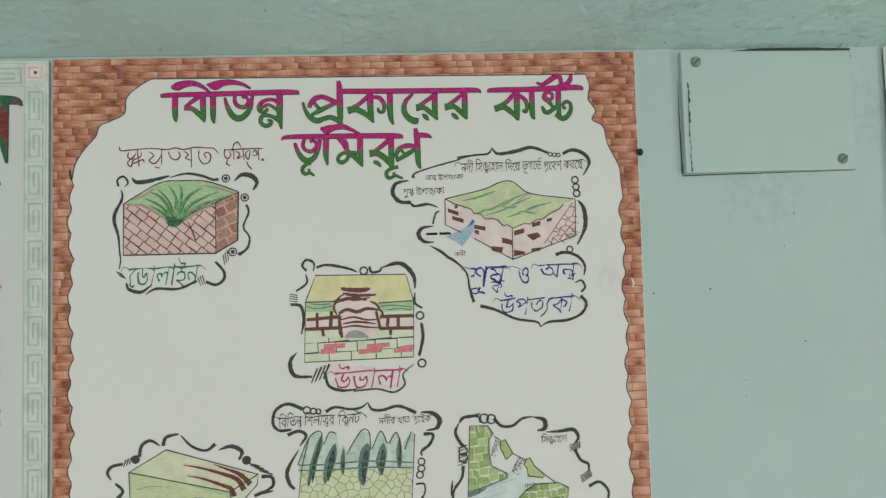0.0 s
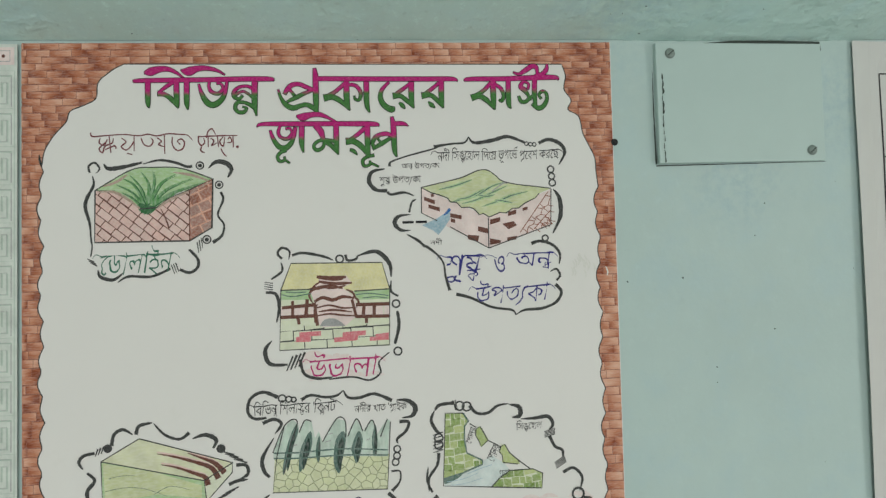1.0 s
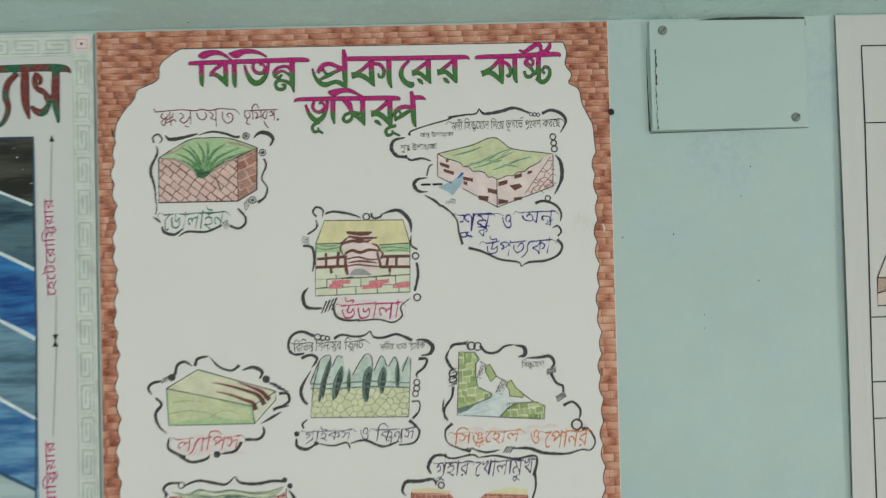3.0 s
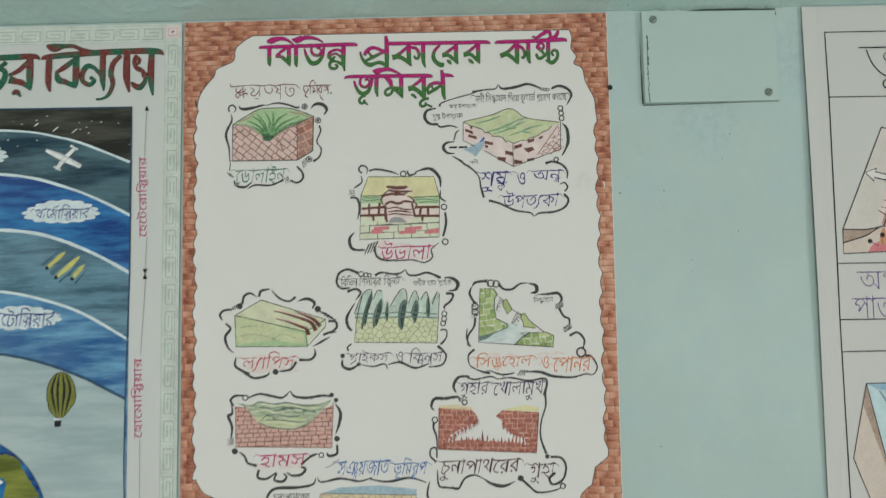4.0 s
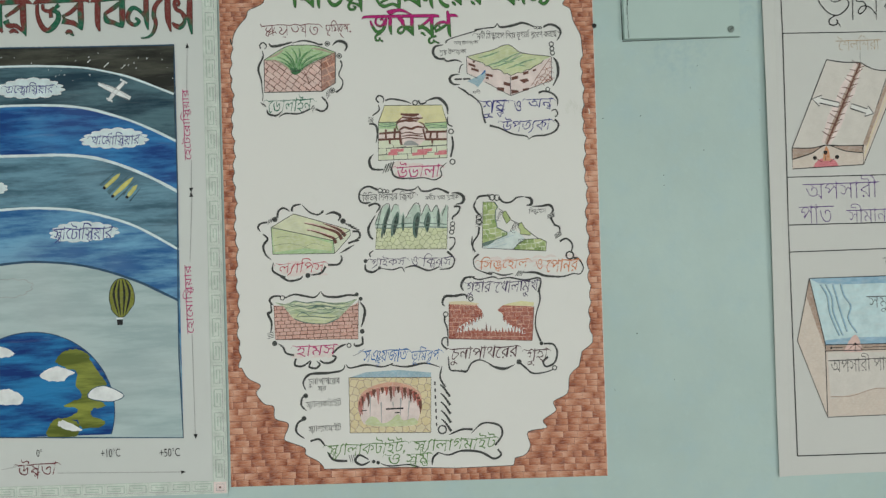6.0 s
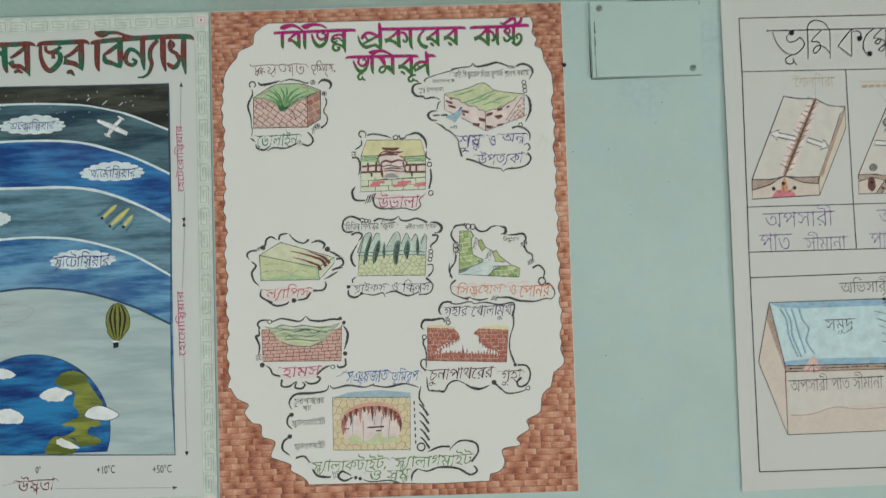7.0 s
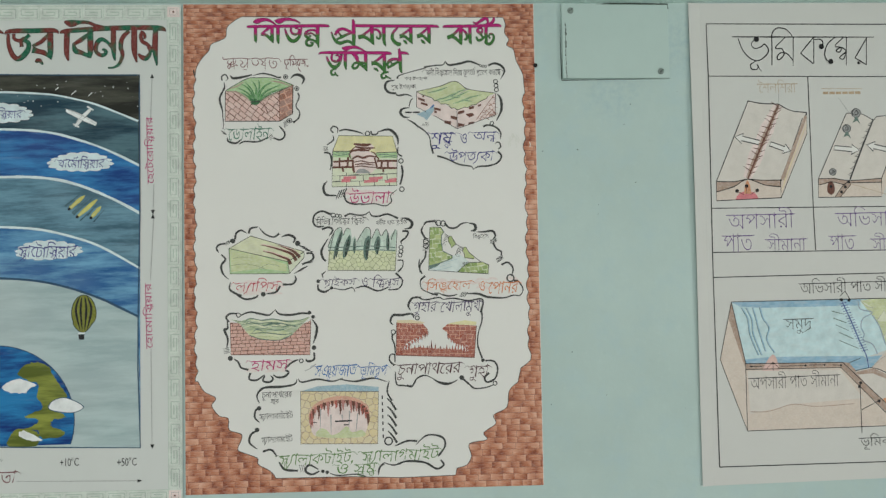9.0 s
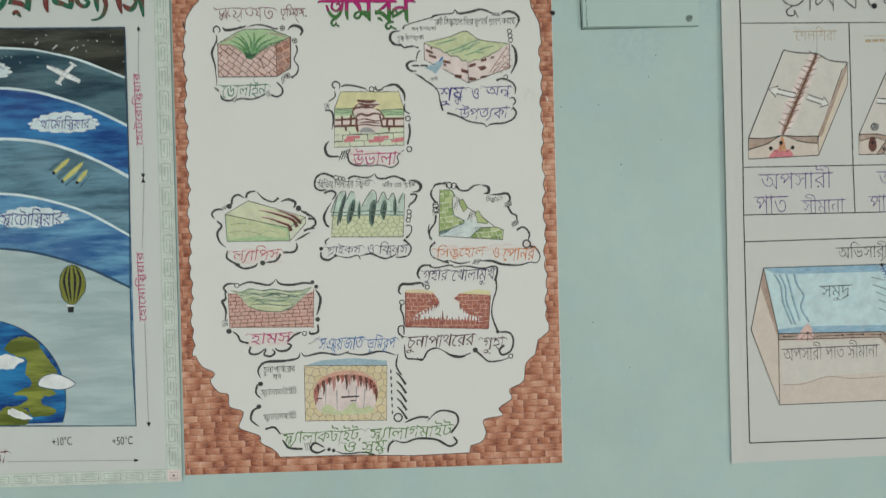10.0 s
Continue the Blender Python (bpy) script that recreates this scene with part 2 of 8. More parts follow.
def two_tone(name, top, low, height):
    """Lettering coloured with two felt pens, one above the other; height of the change in metres over the sheet's middle."""
    m, n, l, b = mat(name, 0.55, 0.08)
    tc = n.new("ShaderNodeTexCoord")
    sp = n.new("ShaderNodeSeparateXYZ")
    l.new(tc.outputs["Object"], sp.inputs[0])
    add = n.new("ShaderNodeMath")
    add.operation = "MULTIPLY_ADD"
    l.new(noise_node(n, l, 160, 3), add.inputs[0])
    add.inputs[1].default_value = 0.008
    l.new(sp.outputs["Z"], add.inputs[2])
    rise = n.new("ShaderNodeMapRange")
    rise.inputs["From Min"].default_value, rise.inputs["From Max"].default_value = height + 0.002, height + 0.006
    l.new(add.outputs[0], rise.inputs["Value"])
    c = mix_node(n, l, rise.outputs[0], low, top)
    c = mix_node(n, l, ramp_node(n, l, noise_node(n, l, 700, 3), [(0.45, (0, 0, 0)), (0.8, (0.14, 0.14, 0.14))]), c, (0.7, 0.7, 0.66))
    l.new(c, b.inputs["Base Color"])
    return m


TITLE_TWO = two_tone("title_pens", (0.44, 0.012, 0.16), (0.05, 0.175, 0.04), (389.0 + (161.0, -48.5)[1]) / 1000)
TITLE_LOW = two_tone("title_pens_below", (0.44, 0.012, 0.16), (0.05, 0.175, 0.04), (389.0 + (234.1, -92.4)[1]) / 1000)


def blotched(name, a, b_colour, scale):
    m, n, l, b = mat(name, 0.5, 0.1)
    c = ramp_node(n, l, noise_node(n, l, scale, 2), [(0.46, a), (0.54, b_colour)])
    c = mix_node(n, l, ramp_node(n, l, noise_node(n, l, 300, 3), [(0.45, (0, 0, 0)), (0.8, (0.15, 0.15, 0.15))]), c, (0.6, 0.6, 0.58))
    l.new(c, b.inputs["Base Color"])
    return m


TITLE_MIXED = blotched("maroon_and_green_paint", (0.015, 0.12, 0.065), (0.17, 0.035, 0.03), 26)


def brushed(name, deep, light, seed_turn, pale=0.5, streak=1.0):
    """Poster paint laid on in long wet strokes."""
    m, n, l, b = mat(name, 0.5, 0.15)
    f = noise_node(n, l, 26, 6, (0.25, 1, 1.6), 0.65, (0, seed_turn, 0))
    g = noise_node(n, l, 7, 3, (0.6, 1, 1), 0.5, (0, seed_turn * 2, 0))
    s = noise_node(n, l, 90, 4, (0.12, 1, 1.4), 0.7, (0, seed_turn, 0))
    c = mix_node(n, l, ramp_node(n, l, f, [(0.41, (0, 0, 0)), (0.59, (1, 1, 1))]), scaled(deep, 1 - 0.18 * streak), scaled(light, 1 + 0.12 * streak))
    c = mix_node(n, l, ramp_node(n, l, s, [(0.3, (0.32 * streak,) * 3), (0.5, (0, 0, 0))]), c, scaled(deep, 0.55))
    c = mix_node(n, l, ramp_node(n, l, s, [(0.6, (0, 0, 0)), (0.8, (0.3 * streak,) * 3)]), c, tuple(0.6 * x + 0.2 for x in light))
    c = mix_node(n, l, ramp_node(n, l, g, [(0.5, (0, 0, 0)), (0.8, (pale, pale, pale))]), c, tuple(0.5 * x + 0.3 for x in light))
    l.new(c, b.inputs["Base Color"])
    bump_node(n, l, b, f, 0.12, 0.001)
    return m


SPACE = brushed("space_black_paint", (0.026, 0.027, 0.022), (0.066, 0.066, 0.052), 2, 0.08)
EXO = brushed("slate_blue_paint", (0.020, 0.055, 0.085), (0.075, 0.145, 0.175), 8, 0.15)
THERMO = brushed("royal_blue_paint", (0.012, 0.065, 0.26), (0.035, 0.19, 0.42), 6, 0.2)
MESO = brushed("steel_blue_paint", (0.065, 0.15, 0.21), (0.14, 0.27, 0.35), -4, 0.25)
STRATO = brushed("mid_blue_paint", (0.03, 0.14, 0.36), (0.14, 0.32, 0.48), 7, 0.35)
TROPO = brushed("pale_sky_paint", (0.36, 0.465, 0.475), (0.41, 0.51, 0.51), 15, 0.5, 0.4)
OCEAN = brushed("ocean_blue_paint", (0.008, 0.045, 0.22), (0.02, 0.18, 0.40), -8, 0.1)
LAND = brushed("land_olive_paint", (0.12, 0.15, 0.025), (0.24, 0.27, 0.05), 20, 0.05)
WHITE_PAINT = drawn("white_paint", (0.74, 0.76, 0.76), 0.1, 300)
PALE_PAINT = drawn("pale_line_paint", (0.62, 0.72, 0.74), 0.2, 300)
NAVY = drawn("navy_line_paint", (0.025, 0.07, 0.13), 0.1)
BALLOON = drawn("balloon_paint", (0.19, 0.205, 0.03), 0.15, 300)
ROCKET = drawn("yellow_paint", (0.55, 0.52, 0.12), 0.15)


# ---- drawing tools: millimetres on the wall, x along it, z up from the posters' top line ----
TOP = 2.095


def at(x, z, lift=0.0):
    return Vector((x / 1000, -lift / 1000, TOP + z / 1000))


def glide(pts, steps=6, closed=False):
    """A smooth line through a few points."""
    if len(pts) < 3:
        return list(pts)
    n, out = len(pts), []
    for i in range(n if closed else n - 1):
        p = [Vector(pts[k % n] if closed else pts[max(0, min(n - 1, k))]) for k in (i - 1, i, i + 1, i + 2)]
        for s in range(steps):
            t = s / steps
            out.append(tuple(0.5 * (2 * p[1] + (p[2] - p[0]) * t + (2 * p[0] - 5 * p[1] + 4 * p[2] - p[3]) * t * t + (3 * p[1] - p[0] - 3 * p[2] + p[3]) * t ** 3)))
    return out if closed else out + [tuple(pts[-1])]


def inside(p, poly):
    hit = False
    for (x1, z1), (x2, z2) in zip(poly, poly[1:] + poly[:1]):
        if (z1 > p[1]) != (z2 > p[1]) and p[0] < (x2 - x1) * (p[1] - z1) / (z2 - z1) + x1:
            hit = not hit
    return hit


def clipped(subject, cell):
    """The part of a polygon within a convex cell given anticlockwise."""
    out = list(subject)
    for (ax, az), (bx, bz) in zip(cell, cell[1:] + cell[:1]):
        side = lambda p: (bx - ax) * (p[1] - az) - (bz - az) * (p[0] - ax)
        src, out = out, []
        for p, q in zip(src, src[1:] + src[:1]):
            sp, sq = side(p), side(q)
            if sp >= 0:
                out.append(p)
            if sp * sq < 0:
                t = sp / (sp - sq)
                out.append((p[0] + (q[0] - p[0]) * t, p[1] + (q[1] - p[1]) * t))
        if not out:
            return out
    return out


import itertools
from mathutils.geometry import delaunay_2d_cdt

GLYPHS = {}
_font = bpy.data.curves.new("lettering", "FONT")
_font_ob = new("lettering", _font)


def _contours(body):
    """The outlines of some characters, as closed polygons."""
    _font.body = body
    _font_ob.update_tag()
    bpy.context.view_layer.update()
    curve = _font_ob.to_curve(bpy.context.evaluated_depsgraph_get())
    out = []
    for s in curve.splines:
        pts, ring = s.bezier_points, []
        for a, b in zip(pts, list(pts[1:]) + [pts[0]]):
            p0, p1, p2, p3 = a.co, a.handle_right, b.handle_left, b.co
            flat = (p1 - p0).cross(p3 - p0).length + (p2 - p0).cross(p3 - p0).length < 1e-5
            for k in range(1 if flat else 4):
                t = k / 4
                q = p0 * (1 - t) ** 3 + p1 * 3 * t * (1 - t) ** 2 + p2 * 3 * t * t * (1 - t) + p3 * t ** 3
                ring.append((q.x, q.y))
        if len(ring) > 2:
            out.append(ring)
    _font_ob.to_curve_clear()
    return out


def _winding(p, rings):
    n = 0
    for ring in rings:
        for (x1, y1), (x2, y2) in zip(ring, ring[1:] + ring[:1]):
            side = (x2 - x1) * (p[1] - y1) - (p[0] - x1) * (y2 - y1)
            if y1 <= p[1] < y2 and side > 0:
                n += 1
            elif y2 <= p[1] < y1 and side < 0:
                n -= 1
    return n


def _typeset(body, offset):
    """One clean face set of a glyph: overlapping outlines united, the strokes made fatter or thinner by offset."""
    rings = _contours(body)
    if not rings:
        return [], []
    area = sum(x1 * y2 - x2 * y1 for r in rings for (x1, y1), (x2, y2) in zip(r, r[1:] + r[:1]))
    grow = offset if area < 0 else -offset
    moved = []
    for r in rings:
        q = []
        for a, b, d in zip(r[-1:] + r[:-1], r, r[1:] + r[:1]):
            n = Vector((-(d[1] - a[1]), d[0] - a[0]))
            n = n.normalized() if n.length > 1e-9 else n
            q.append((b[0] + n.x * grow, b[1] + n.y * grow))
        moved.append(q)
    verts, edges = [], []
    for r in moved:
        base = len(verts)
        verts += [Vector(p) for p in r]
        edges += [(base + k, base + (k + 1) % len(r)) for k in range(len(r))]
    co, _e, tris, *_rest = delaunay_2d_cdt(verts, edges, [], 0, 1e-5)
    keep = [tuple(t) for t in tris if _winding(sum((co[k] for k in t), Vector((0, 0))) / len(t), moved)]
    used = sorted({k for t in keep for k in t})
    where = {k: n for n, k in enumerate(used)}
    return [(co[k].x, co[k].y) for k in used], [tuple(where[k] for k in t) for t in keep]


def glyph(ch, offset):
    """Outline, faces and advance of one character."""
    if (ch, offset) not in GLYPHS:
        v, f = _typeset(ch, offset) if ch != " " else ([], [])
        wide = max(p[0] for r in _contours("ক" + ch + "A") for p in r) - max(p[0] for r in _contours("কA") for p in r)
        GLYPHS[ch, offset] = (v, f, wide)
    return GLYPHS[ch, offset]


BELOW = "ুূৃ্"
# joined strokes that no single character gives: path, advance, width
STROKES = {
    "~": ([(0.34, 0.60), (0.20, 0.52), (0.14, 0.36), (0.13, 0.15), (0.06, -0.06), (-0.10, -0.18)], 0.36, 0.10),
    "^": ([(-0.14, 0.10), (-0.24, -0.02), (-0.38, -0.05), (-0.54, -0.16)], 0.0, 0.09),
    "*": ([(-0.04, 0.92), (-0.12, 0.78), (-0.26, 0.80), (-0.44, 0.66)], 0.0, 0.09),
}


def lay_out(body, offset):
    """Characters in the order in which they stand; {x hangs a smaller letter under the one before it; ~ ^ * are joined strokes."""
    verts, faces, breaks, pen, last, i = [], [], [], 0.0, (0.0, 0.6), 0
    body = body.replace("য়", "\u09df")
    while i < len(body):
        ch, k, dx, dz = body[i], 1.0, 0.0, 0.0
        sub = ch == "{"
        if sub:
            ch = body[i + 1]
            i += 1
        if ch in STROKES:
            path, wide, fat = STROKES[ch]
            for n, (x, z) in enumerate(path):
                a, b = path[max(0, n - 1)], path[min(len(path) - 1, n + 1)]
                t = Vector((b[0] - a[0], b[1] - a[1])).normalized() * (fat + offset * 2) * (1.0 - 0.5 * n / len(path)) / 2
                x += last[1] if ch != "~" else pen
                verts += [(x - t.y, z + t.x, 0.005), (x + t.y, z - t.x, 0.005)]
                if n:
                    k = len(verts) - 4
                    faces.append((k, k + 1, k + 3, k + 2))
            pen += wide
            last = (last[0], last[1] + wide)
            i += 1
            continue
        v, f, wide = glyph(ch, offset)
        if sub:
            k = 0.56
            dx, dz = last[1] - wide * k - 0.02, -0.20
        elif ch in BELOW and v:
            dx = last[1] - max(p[0] for p in v) - 0.02
        else:
            dx = pen
            last = (pen, pen + wide)
            pen += wide
        if ch == " ":
            breaks.append(len(faces))
        base = len(verts)
        verts += [(p[0] * k + dx, p[1] * k + dz, 0.01 * (i % 4)) for p in v]
        faces += [tuple(base + j for j in q) for q in f]
        i += 1
    return verts, faces, breaks


class Art:
    """Collects flat shapes of one drawing; each lies a hair above the one before."""

    def __init__(self, lift=1.0):
        self.v, self.f, self.m, self.mats, self.lift, self.count, self.words = [], [], [], [], lift, 0, []

    def slot(self, material):
        if material not in self.mats:
            self.mats.append(material)
        return self.mats.index(material)

    def raw(self, verts, faces, material):
        base = len(self.v)
        self.v += verts
        self.f += [tuple(base + i for i in q) for q in faces]
        self.m += [self.slot(material)] * len(faces)

    def cut(self):
        """What is drawn next becomes a part of its own."""
        self.words.append((len(self.f), 0))

    def step(self):
        self.count += 1
        return self.lift + 0.0015 * self.count

    def poly(self, pts, material):
        h = self.step()
        if len(pts) > 2:
            self.raw([(x, z, h) for x, z in pts], [tuple(range(len(pts)))], material)

    def line(self, pts, width, material=None, ends=(1, 1), smooth=True, closed=False, swell=None):
        """A pen line; ends scale its width at start and end, swell in the middle."""
        material = material or GRAPHITE
        if material in (INK, GRAPHITE):
            width = max(width, 1.05)
        p = glide(pts, 6, closed) if smooth else list(pts)
        if closed:
            p = p + [p[0]]
        h, n, v = self.step(), len(p), []
        for i, (x, z) in enumerate(p):
            a, b = p[max(0, i - 1)], p[min(n - 1, i + 1)]
            if closed and i in (0, n - 1):
                a, b = p[n - 2], p[1]
            dx, dz = b[0] - a[0], b[1] - a[1]
            d = math.hypot(dx, dz) or 1.0
            t = i / max(1, n - 1)
            k = ends[0] + (ends[1] - ends[0]) * t
            if swell is not None:
                k = k + (swell - k) * math.sin(math.pi * t)
            w = width * k * 0.5 * (1 + 0.12 * math.sin(i * 2.3 + x * 0.7))
            v += [(x - dz / d * w, z + dx / d * w, h), (x + dz / d * w, z - dx / d * w, h)]
        self.raw(v, [(2 * i, 2 * i + 1, 2 * i + 3, 2 * i + 2) for i in range(n - 1)], material)

    def nib(self, pts, material, grow=0.0):
        """A broad-nib stroke through points that carry their own width."""
        p, h, v = glide(pts, 5), self.step(), []
        for i, (x, z, w) in enumerate(p):
            a, b = p[max(0, i - 1)], p[min(len(p) - 1, i + 1)]
            dx, dz = b[0] - a[0], b[1] - a[1]
            d, k = math.hypot(dx, dz) or 1.0, max(0.3, w) / 2 + grow
            ex, ez = (dx / d * grow, dz / d * grow) if i == len(p) - 1 else (-dx / d * grow, -dz / d * grow) if i == 0 else (0.0, 0.0)
            v += [(x + ex - dz / d * k, z + ez + dx / d * k, h), (x + ex + dz / d * k, z + ez - dx / d * k, h)]
        self.raw(v, [(2 * i, 2 * i + 1, 2 * i + 3, 2 * i + 2) for i in range(len(p) - 1)], material)

    def written(self, material, width, strokes):
        """Quick handwriting: thin pen strokes, pressed a little in the middle, whose loops are smooth and whose stems are straight."""
        for k, pts in enumerate(strokes):
            if len(pts) == 2 and math.hypot(pts[1][0] - pts[0][0], pts[1][1] - pts[0][1]) < 2.5:
                self.dot(pts[0], width * 1.25, material, 9)
            else:
                self.line(pts, width, material, (0.85, 0.6 if k % 2 else 0.8), swell=1.15)

    def curl(self, pts, width=2.2, ends=(0.25, 1.0), swell=1.0):
        """One calligraphic stroke of the scroll frames, thin to thick."""
        self.line(pts, min(width, 3.7) * 0.86, GRAPHITE, tuple(min(e, 1.15) for e in ends), swell=swell)

    def dot(self, c, r, material=None, sides=12):
        self.poly([(c[0] + r * math.cos(i * math.tau / sides), c[1] + r * math.sin(i * math.tau / sides)) for i in range(sides)], material or GRAPHITE)

    def ring(self, c, r, width=0.7, material=None):
        self.line([(c[0] + r * math.cos(i * math.tau / 10), c[1] + r * math.sin(i * math.tau / 10)) for i in range(10)], width, material, closed=True)

    def box(self, a, b, width, material=None):
        self.line([a, (b[0], a[1]), b, (a[0], b[1])], width, material, smooth=False, closed=True)

    def bricks(self, region, wide, high, material, joint=0.6, turn=0.0, origin=None, jitter=0.1, skip=0.0, seed=1):
        """Courses of hand-drawn bricks within a region."""
        rnd = random.Random(seed)
        ox, oz = origin or region[0]
        ca, sa = math.cos(radians(turn)), math.sin(radians(turn))
        loc = [((x - ox) * ca + (z - oz) * sa, -(x - ox) * sa + (z - oz) * ca) for x, z in region]
        x0, x1, z0, z1 = min(p[0] for p in loc), max(p[0] for p in loc), min(p[1] for p in loc), max(p[1] for p in loc)
        j, start = joint / 2, self.step()
        for row in range(int((z1 - z0) / high) + 1):
            x = x0 - wide * (0.5 * (row % 2) + rnd.random() * 0.2)
            while x < x1:
                w = wide * (1 + rnd.uniform(-jitter, jitter) * 2)
                a, b, c, d = x + j, x + w - j, z0 + row * high + j, z0 + (row + 1) * high - j
                tilt = rnd.uniform(-jitter, jitter) * high
                cell = [(a, c), (b, c + tilt), (b, d + tilt), (a, d)]
                q = clipped(loc, cell)
                if len(q) > 2 and rnd.random() >= skip:
                    self.raw([(px * ca - pz * sa + ox, px * sa + pz * ca + oz, start) for px, pz in q], [tuple(range(len(q)))], material)
                x += w

    def cobbles(self, region, wide, high, material, joint=0.8, seed=1):
        """Crazed stones within a region: each one all that lies nearest to its own middle."""
        rnd, start = random.Random(seed), self.step()
        x0, x1, z0, z1 = min(p[0] for p in region), max(p[0] for p in region), min(p[1] for p in region), max(p[1] for p in region)
        nx, nz = int((x1 - x0) / wide) + 2, int((z1 - z0) / high) + 2
        seeds = {(i, j): Vector((x0 + (i - 0.5 + 0.5 * (j % 2) + rnd.uniform(-0.3, 0.3)) * wide, z0 + (j - 0.2 + rnd.uniform(-0.3, 0.3)) * high)) for i in range(-1, nx + 1) for j in range(-1, nz + 1)}
        for (i, j), c in seeds.items():
            cell = list(region)
            for di, dj in itertools.product((-2, -1, 0, 1, 2), repeat=2):
                other = seeds.get((i + di, j + dj))
                if other is None or (di, dj) == (0, 0) or len(cell) < 3:
                    continue
                n = (other - c).normalized()
                far_off = (other - c).length / 2 - joint / 2
                src, cell = cell, []
                for a, b in zip(src, src[1:] + src[:1]):
                    sa, sb = far_off - (Vector(a) - c).dot(n), far_off - (Vector(b) - c).dot(n)
                    if sa >= 0:
                        cell.append(a)
                    if sa * sb < 0:
                        t = sa / (sa - sb)
                        cell.append((a[0] + (b[0] - a[0]) * t, a[1] + (b[1] - a[1]) * t))
            if len(cell) > 2:
                self.raw([(x, z, start) for x, z in cell], [tuple(range(len(cell)))], material)

    def text(self, body, left_top, right_low, material, offset=0.0, slant=0.0, turn=0.0, tilt=0.0):
        """Lettering fitted to a box; turn in degrees about its middle, tilt is the rise along the line in mm."""
        verts, faces, breaks = lay_out(body, offset)
        xs, zs = [p[0] for p in verts], [p[1] for p in verts]
        w, t = max(xs) - min(xs), max(zs) - min(zs)
        bw, bh = right_low[0] - left_top[0], left_top[1] - right_low[1]
        cx, cz = (left_top[0] + right_low[0]) / 2, (left_top[1] + right_low[1]) / 2
        if turn:
            bw, bh = (bh, bw) if abs(abs(turn) - 90) < 30 else (bw, bh)
        ca, sa, h, out = math.cos(radians(turn)), math.sin(radians(turn)), self.step(), []
        for x, z, up in verts:
            u, v = (x - min(xs)) / w - 0.5, (z - min(zs)) / t - 0.5
            px, pz = u * bw + slant * v * bh, v * bh + tilt * u
            if slant:
                px += 0.022 * bh * math.sin(9 * v + 31 * u) + 0.012 * bh * math.sin(23 * v)
                pz += 0.030 * bh * math.sin(17 * u + 2 * slant) + 0.016 * bh * math.sin(41 * u + 6 * v)
            out.append((cx + px * ca - pz * sa, cz + px * sa + pz * ca, h + up))
        first = len(self.f)
        self.raw(out, faces, material)
        if slant and not turn and bh > 16:
            zm = left_top[1] - bh + bh * (0.60 - min(zs)) / t
            a, b = left_top[0], right_low[0]
            self.line([(a - 7, zm - 2.5), (a - 4, zm + 1.2), (a + 1, zm - 0.6), (a + 6, zm - 0.2)], 1.1, material, (0.3, 1.0))
            self.line([(b - 6, zm - 0.2), (b, zm + 1.0), (b + 4, zm - 1.5), (b + 6, zm - 4)], 1.1, material, (1.0, 0.3))
        self.words += [(first + k, 0) for k in [0] + breaks]
        self.count += 20
        return left_top[1] - bh + bh * (0.595 - min(zs)) / t

    def edges(self, width, material):
        """A pen outline along the rim of all that is drawn so far."""
        seen = {}
        for q in self.f:
            for a, b in zip(q, q[1:] + q[:1]):
                seen[frozenset((a, b))] = seen.get(frozenset((a, b)), 0) + 1
        for pair, n in seen.items():
            if n == 1:
                (x1, z1, h), (x2, z2, h2) = [self.v[i] for i in pair]
                dx, dz = x2 - x1, z2 - z1
                k = math.hypot(dx, dz)
                if k > 1e-6:
                    ux, uz, w = dx / k * width * 0.35, dz / k * width * 0.35, width / 2
                    nx, nz = -dz / k * w, dx / k * w
                    up = self.step() + 0.12
                    self.raw([(x1 - ux + nx, z1 - uz + nz, up), (x1 - ux - nx, z1 - uz - nz, up), (x2 + ux - nx, z2 + uz - nz, up), (x2 + ux + nx, z2 + uz + nz, up)], [(0, 1, 2, 3)], material)

    def scribble(self, left_top, right_low, material, words=1, seed=1):
        """Small writing too faint to read: plain bars."""
        rnd = random.Random(seed)
        x, end, mid = left_top[0], right_low[0], (left_top[1] + right_low[1]) / 2
        h, w = (left_top[1] - right_low[1]) * 0.25, (right_low[0] - left_top[0]) / words
        for k in range(words):
            a, b = x + w * k + w * 0.06, x + w * (k + 1) - w * 0.1
            self.poly([(a, mid - h / 2), (b, mid - h / 2), (b, mid + h / 2), (a, mid + h / 2)], material)

    def put(self, name, parent, label=""):
        """Makes the mesh; a drawing of words alone becomes one part a word."""
        o = Vector(parent.location if parent.parent is None else parent.parent.location)
        cuts = [(0, len(self.f))]
        if len(self.words) > 1:
            ends = [w[0] for w in self.words[1:]] + [len(self.f)]
            cuts = list(zip([0] + ends[:-1], ends))
        first = None
        for a, b in cuts:
            used = sorted({i for q in self.f[a:b] for i in q})
            where = {i: k for k, i in enumerate(used)}
            me = bpy.data.meshes.new(name)
            me.from_pydata([at(*self.v[i]) - o for i in used], [], [tuple(where[i] for i in q) for q in self.f[a:b]])
            for m in self.mats:
                me.materials.append(m)
            me.polygons.foreach_set("material_index", self.m[a:b])
            me.update()
            ob = new(name, me)
            ob.parent = parent
            tagged(ob, label)
            first = first or ob
        return first


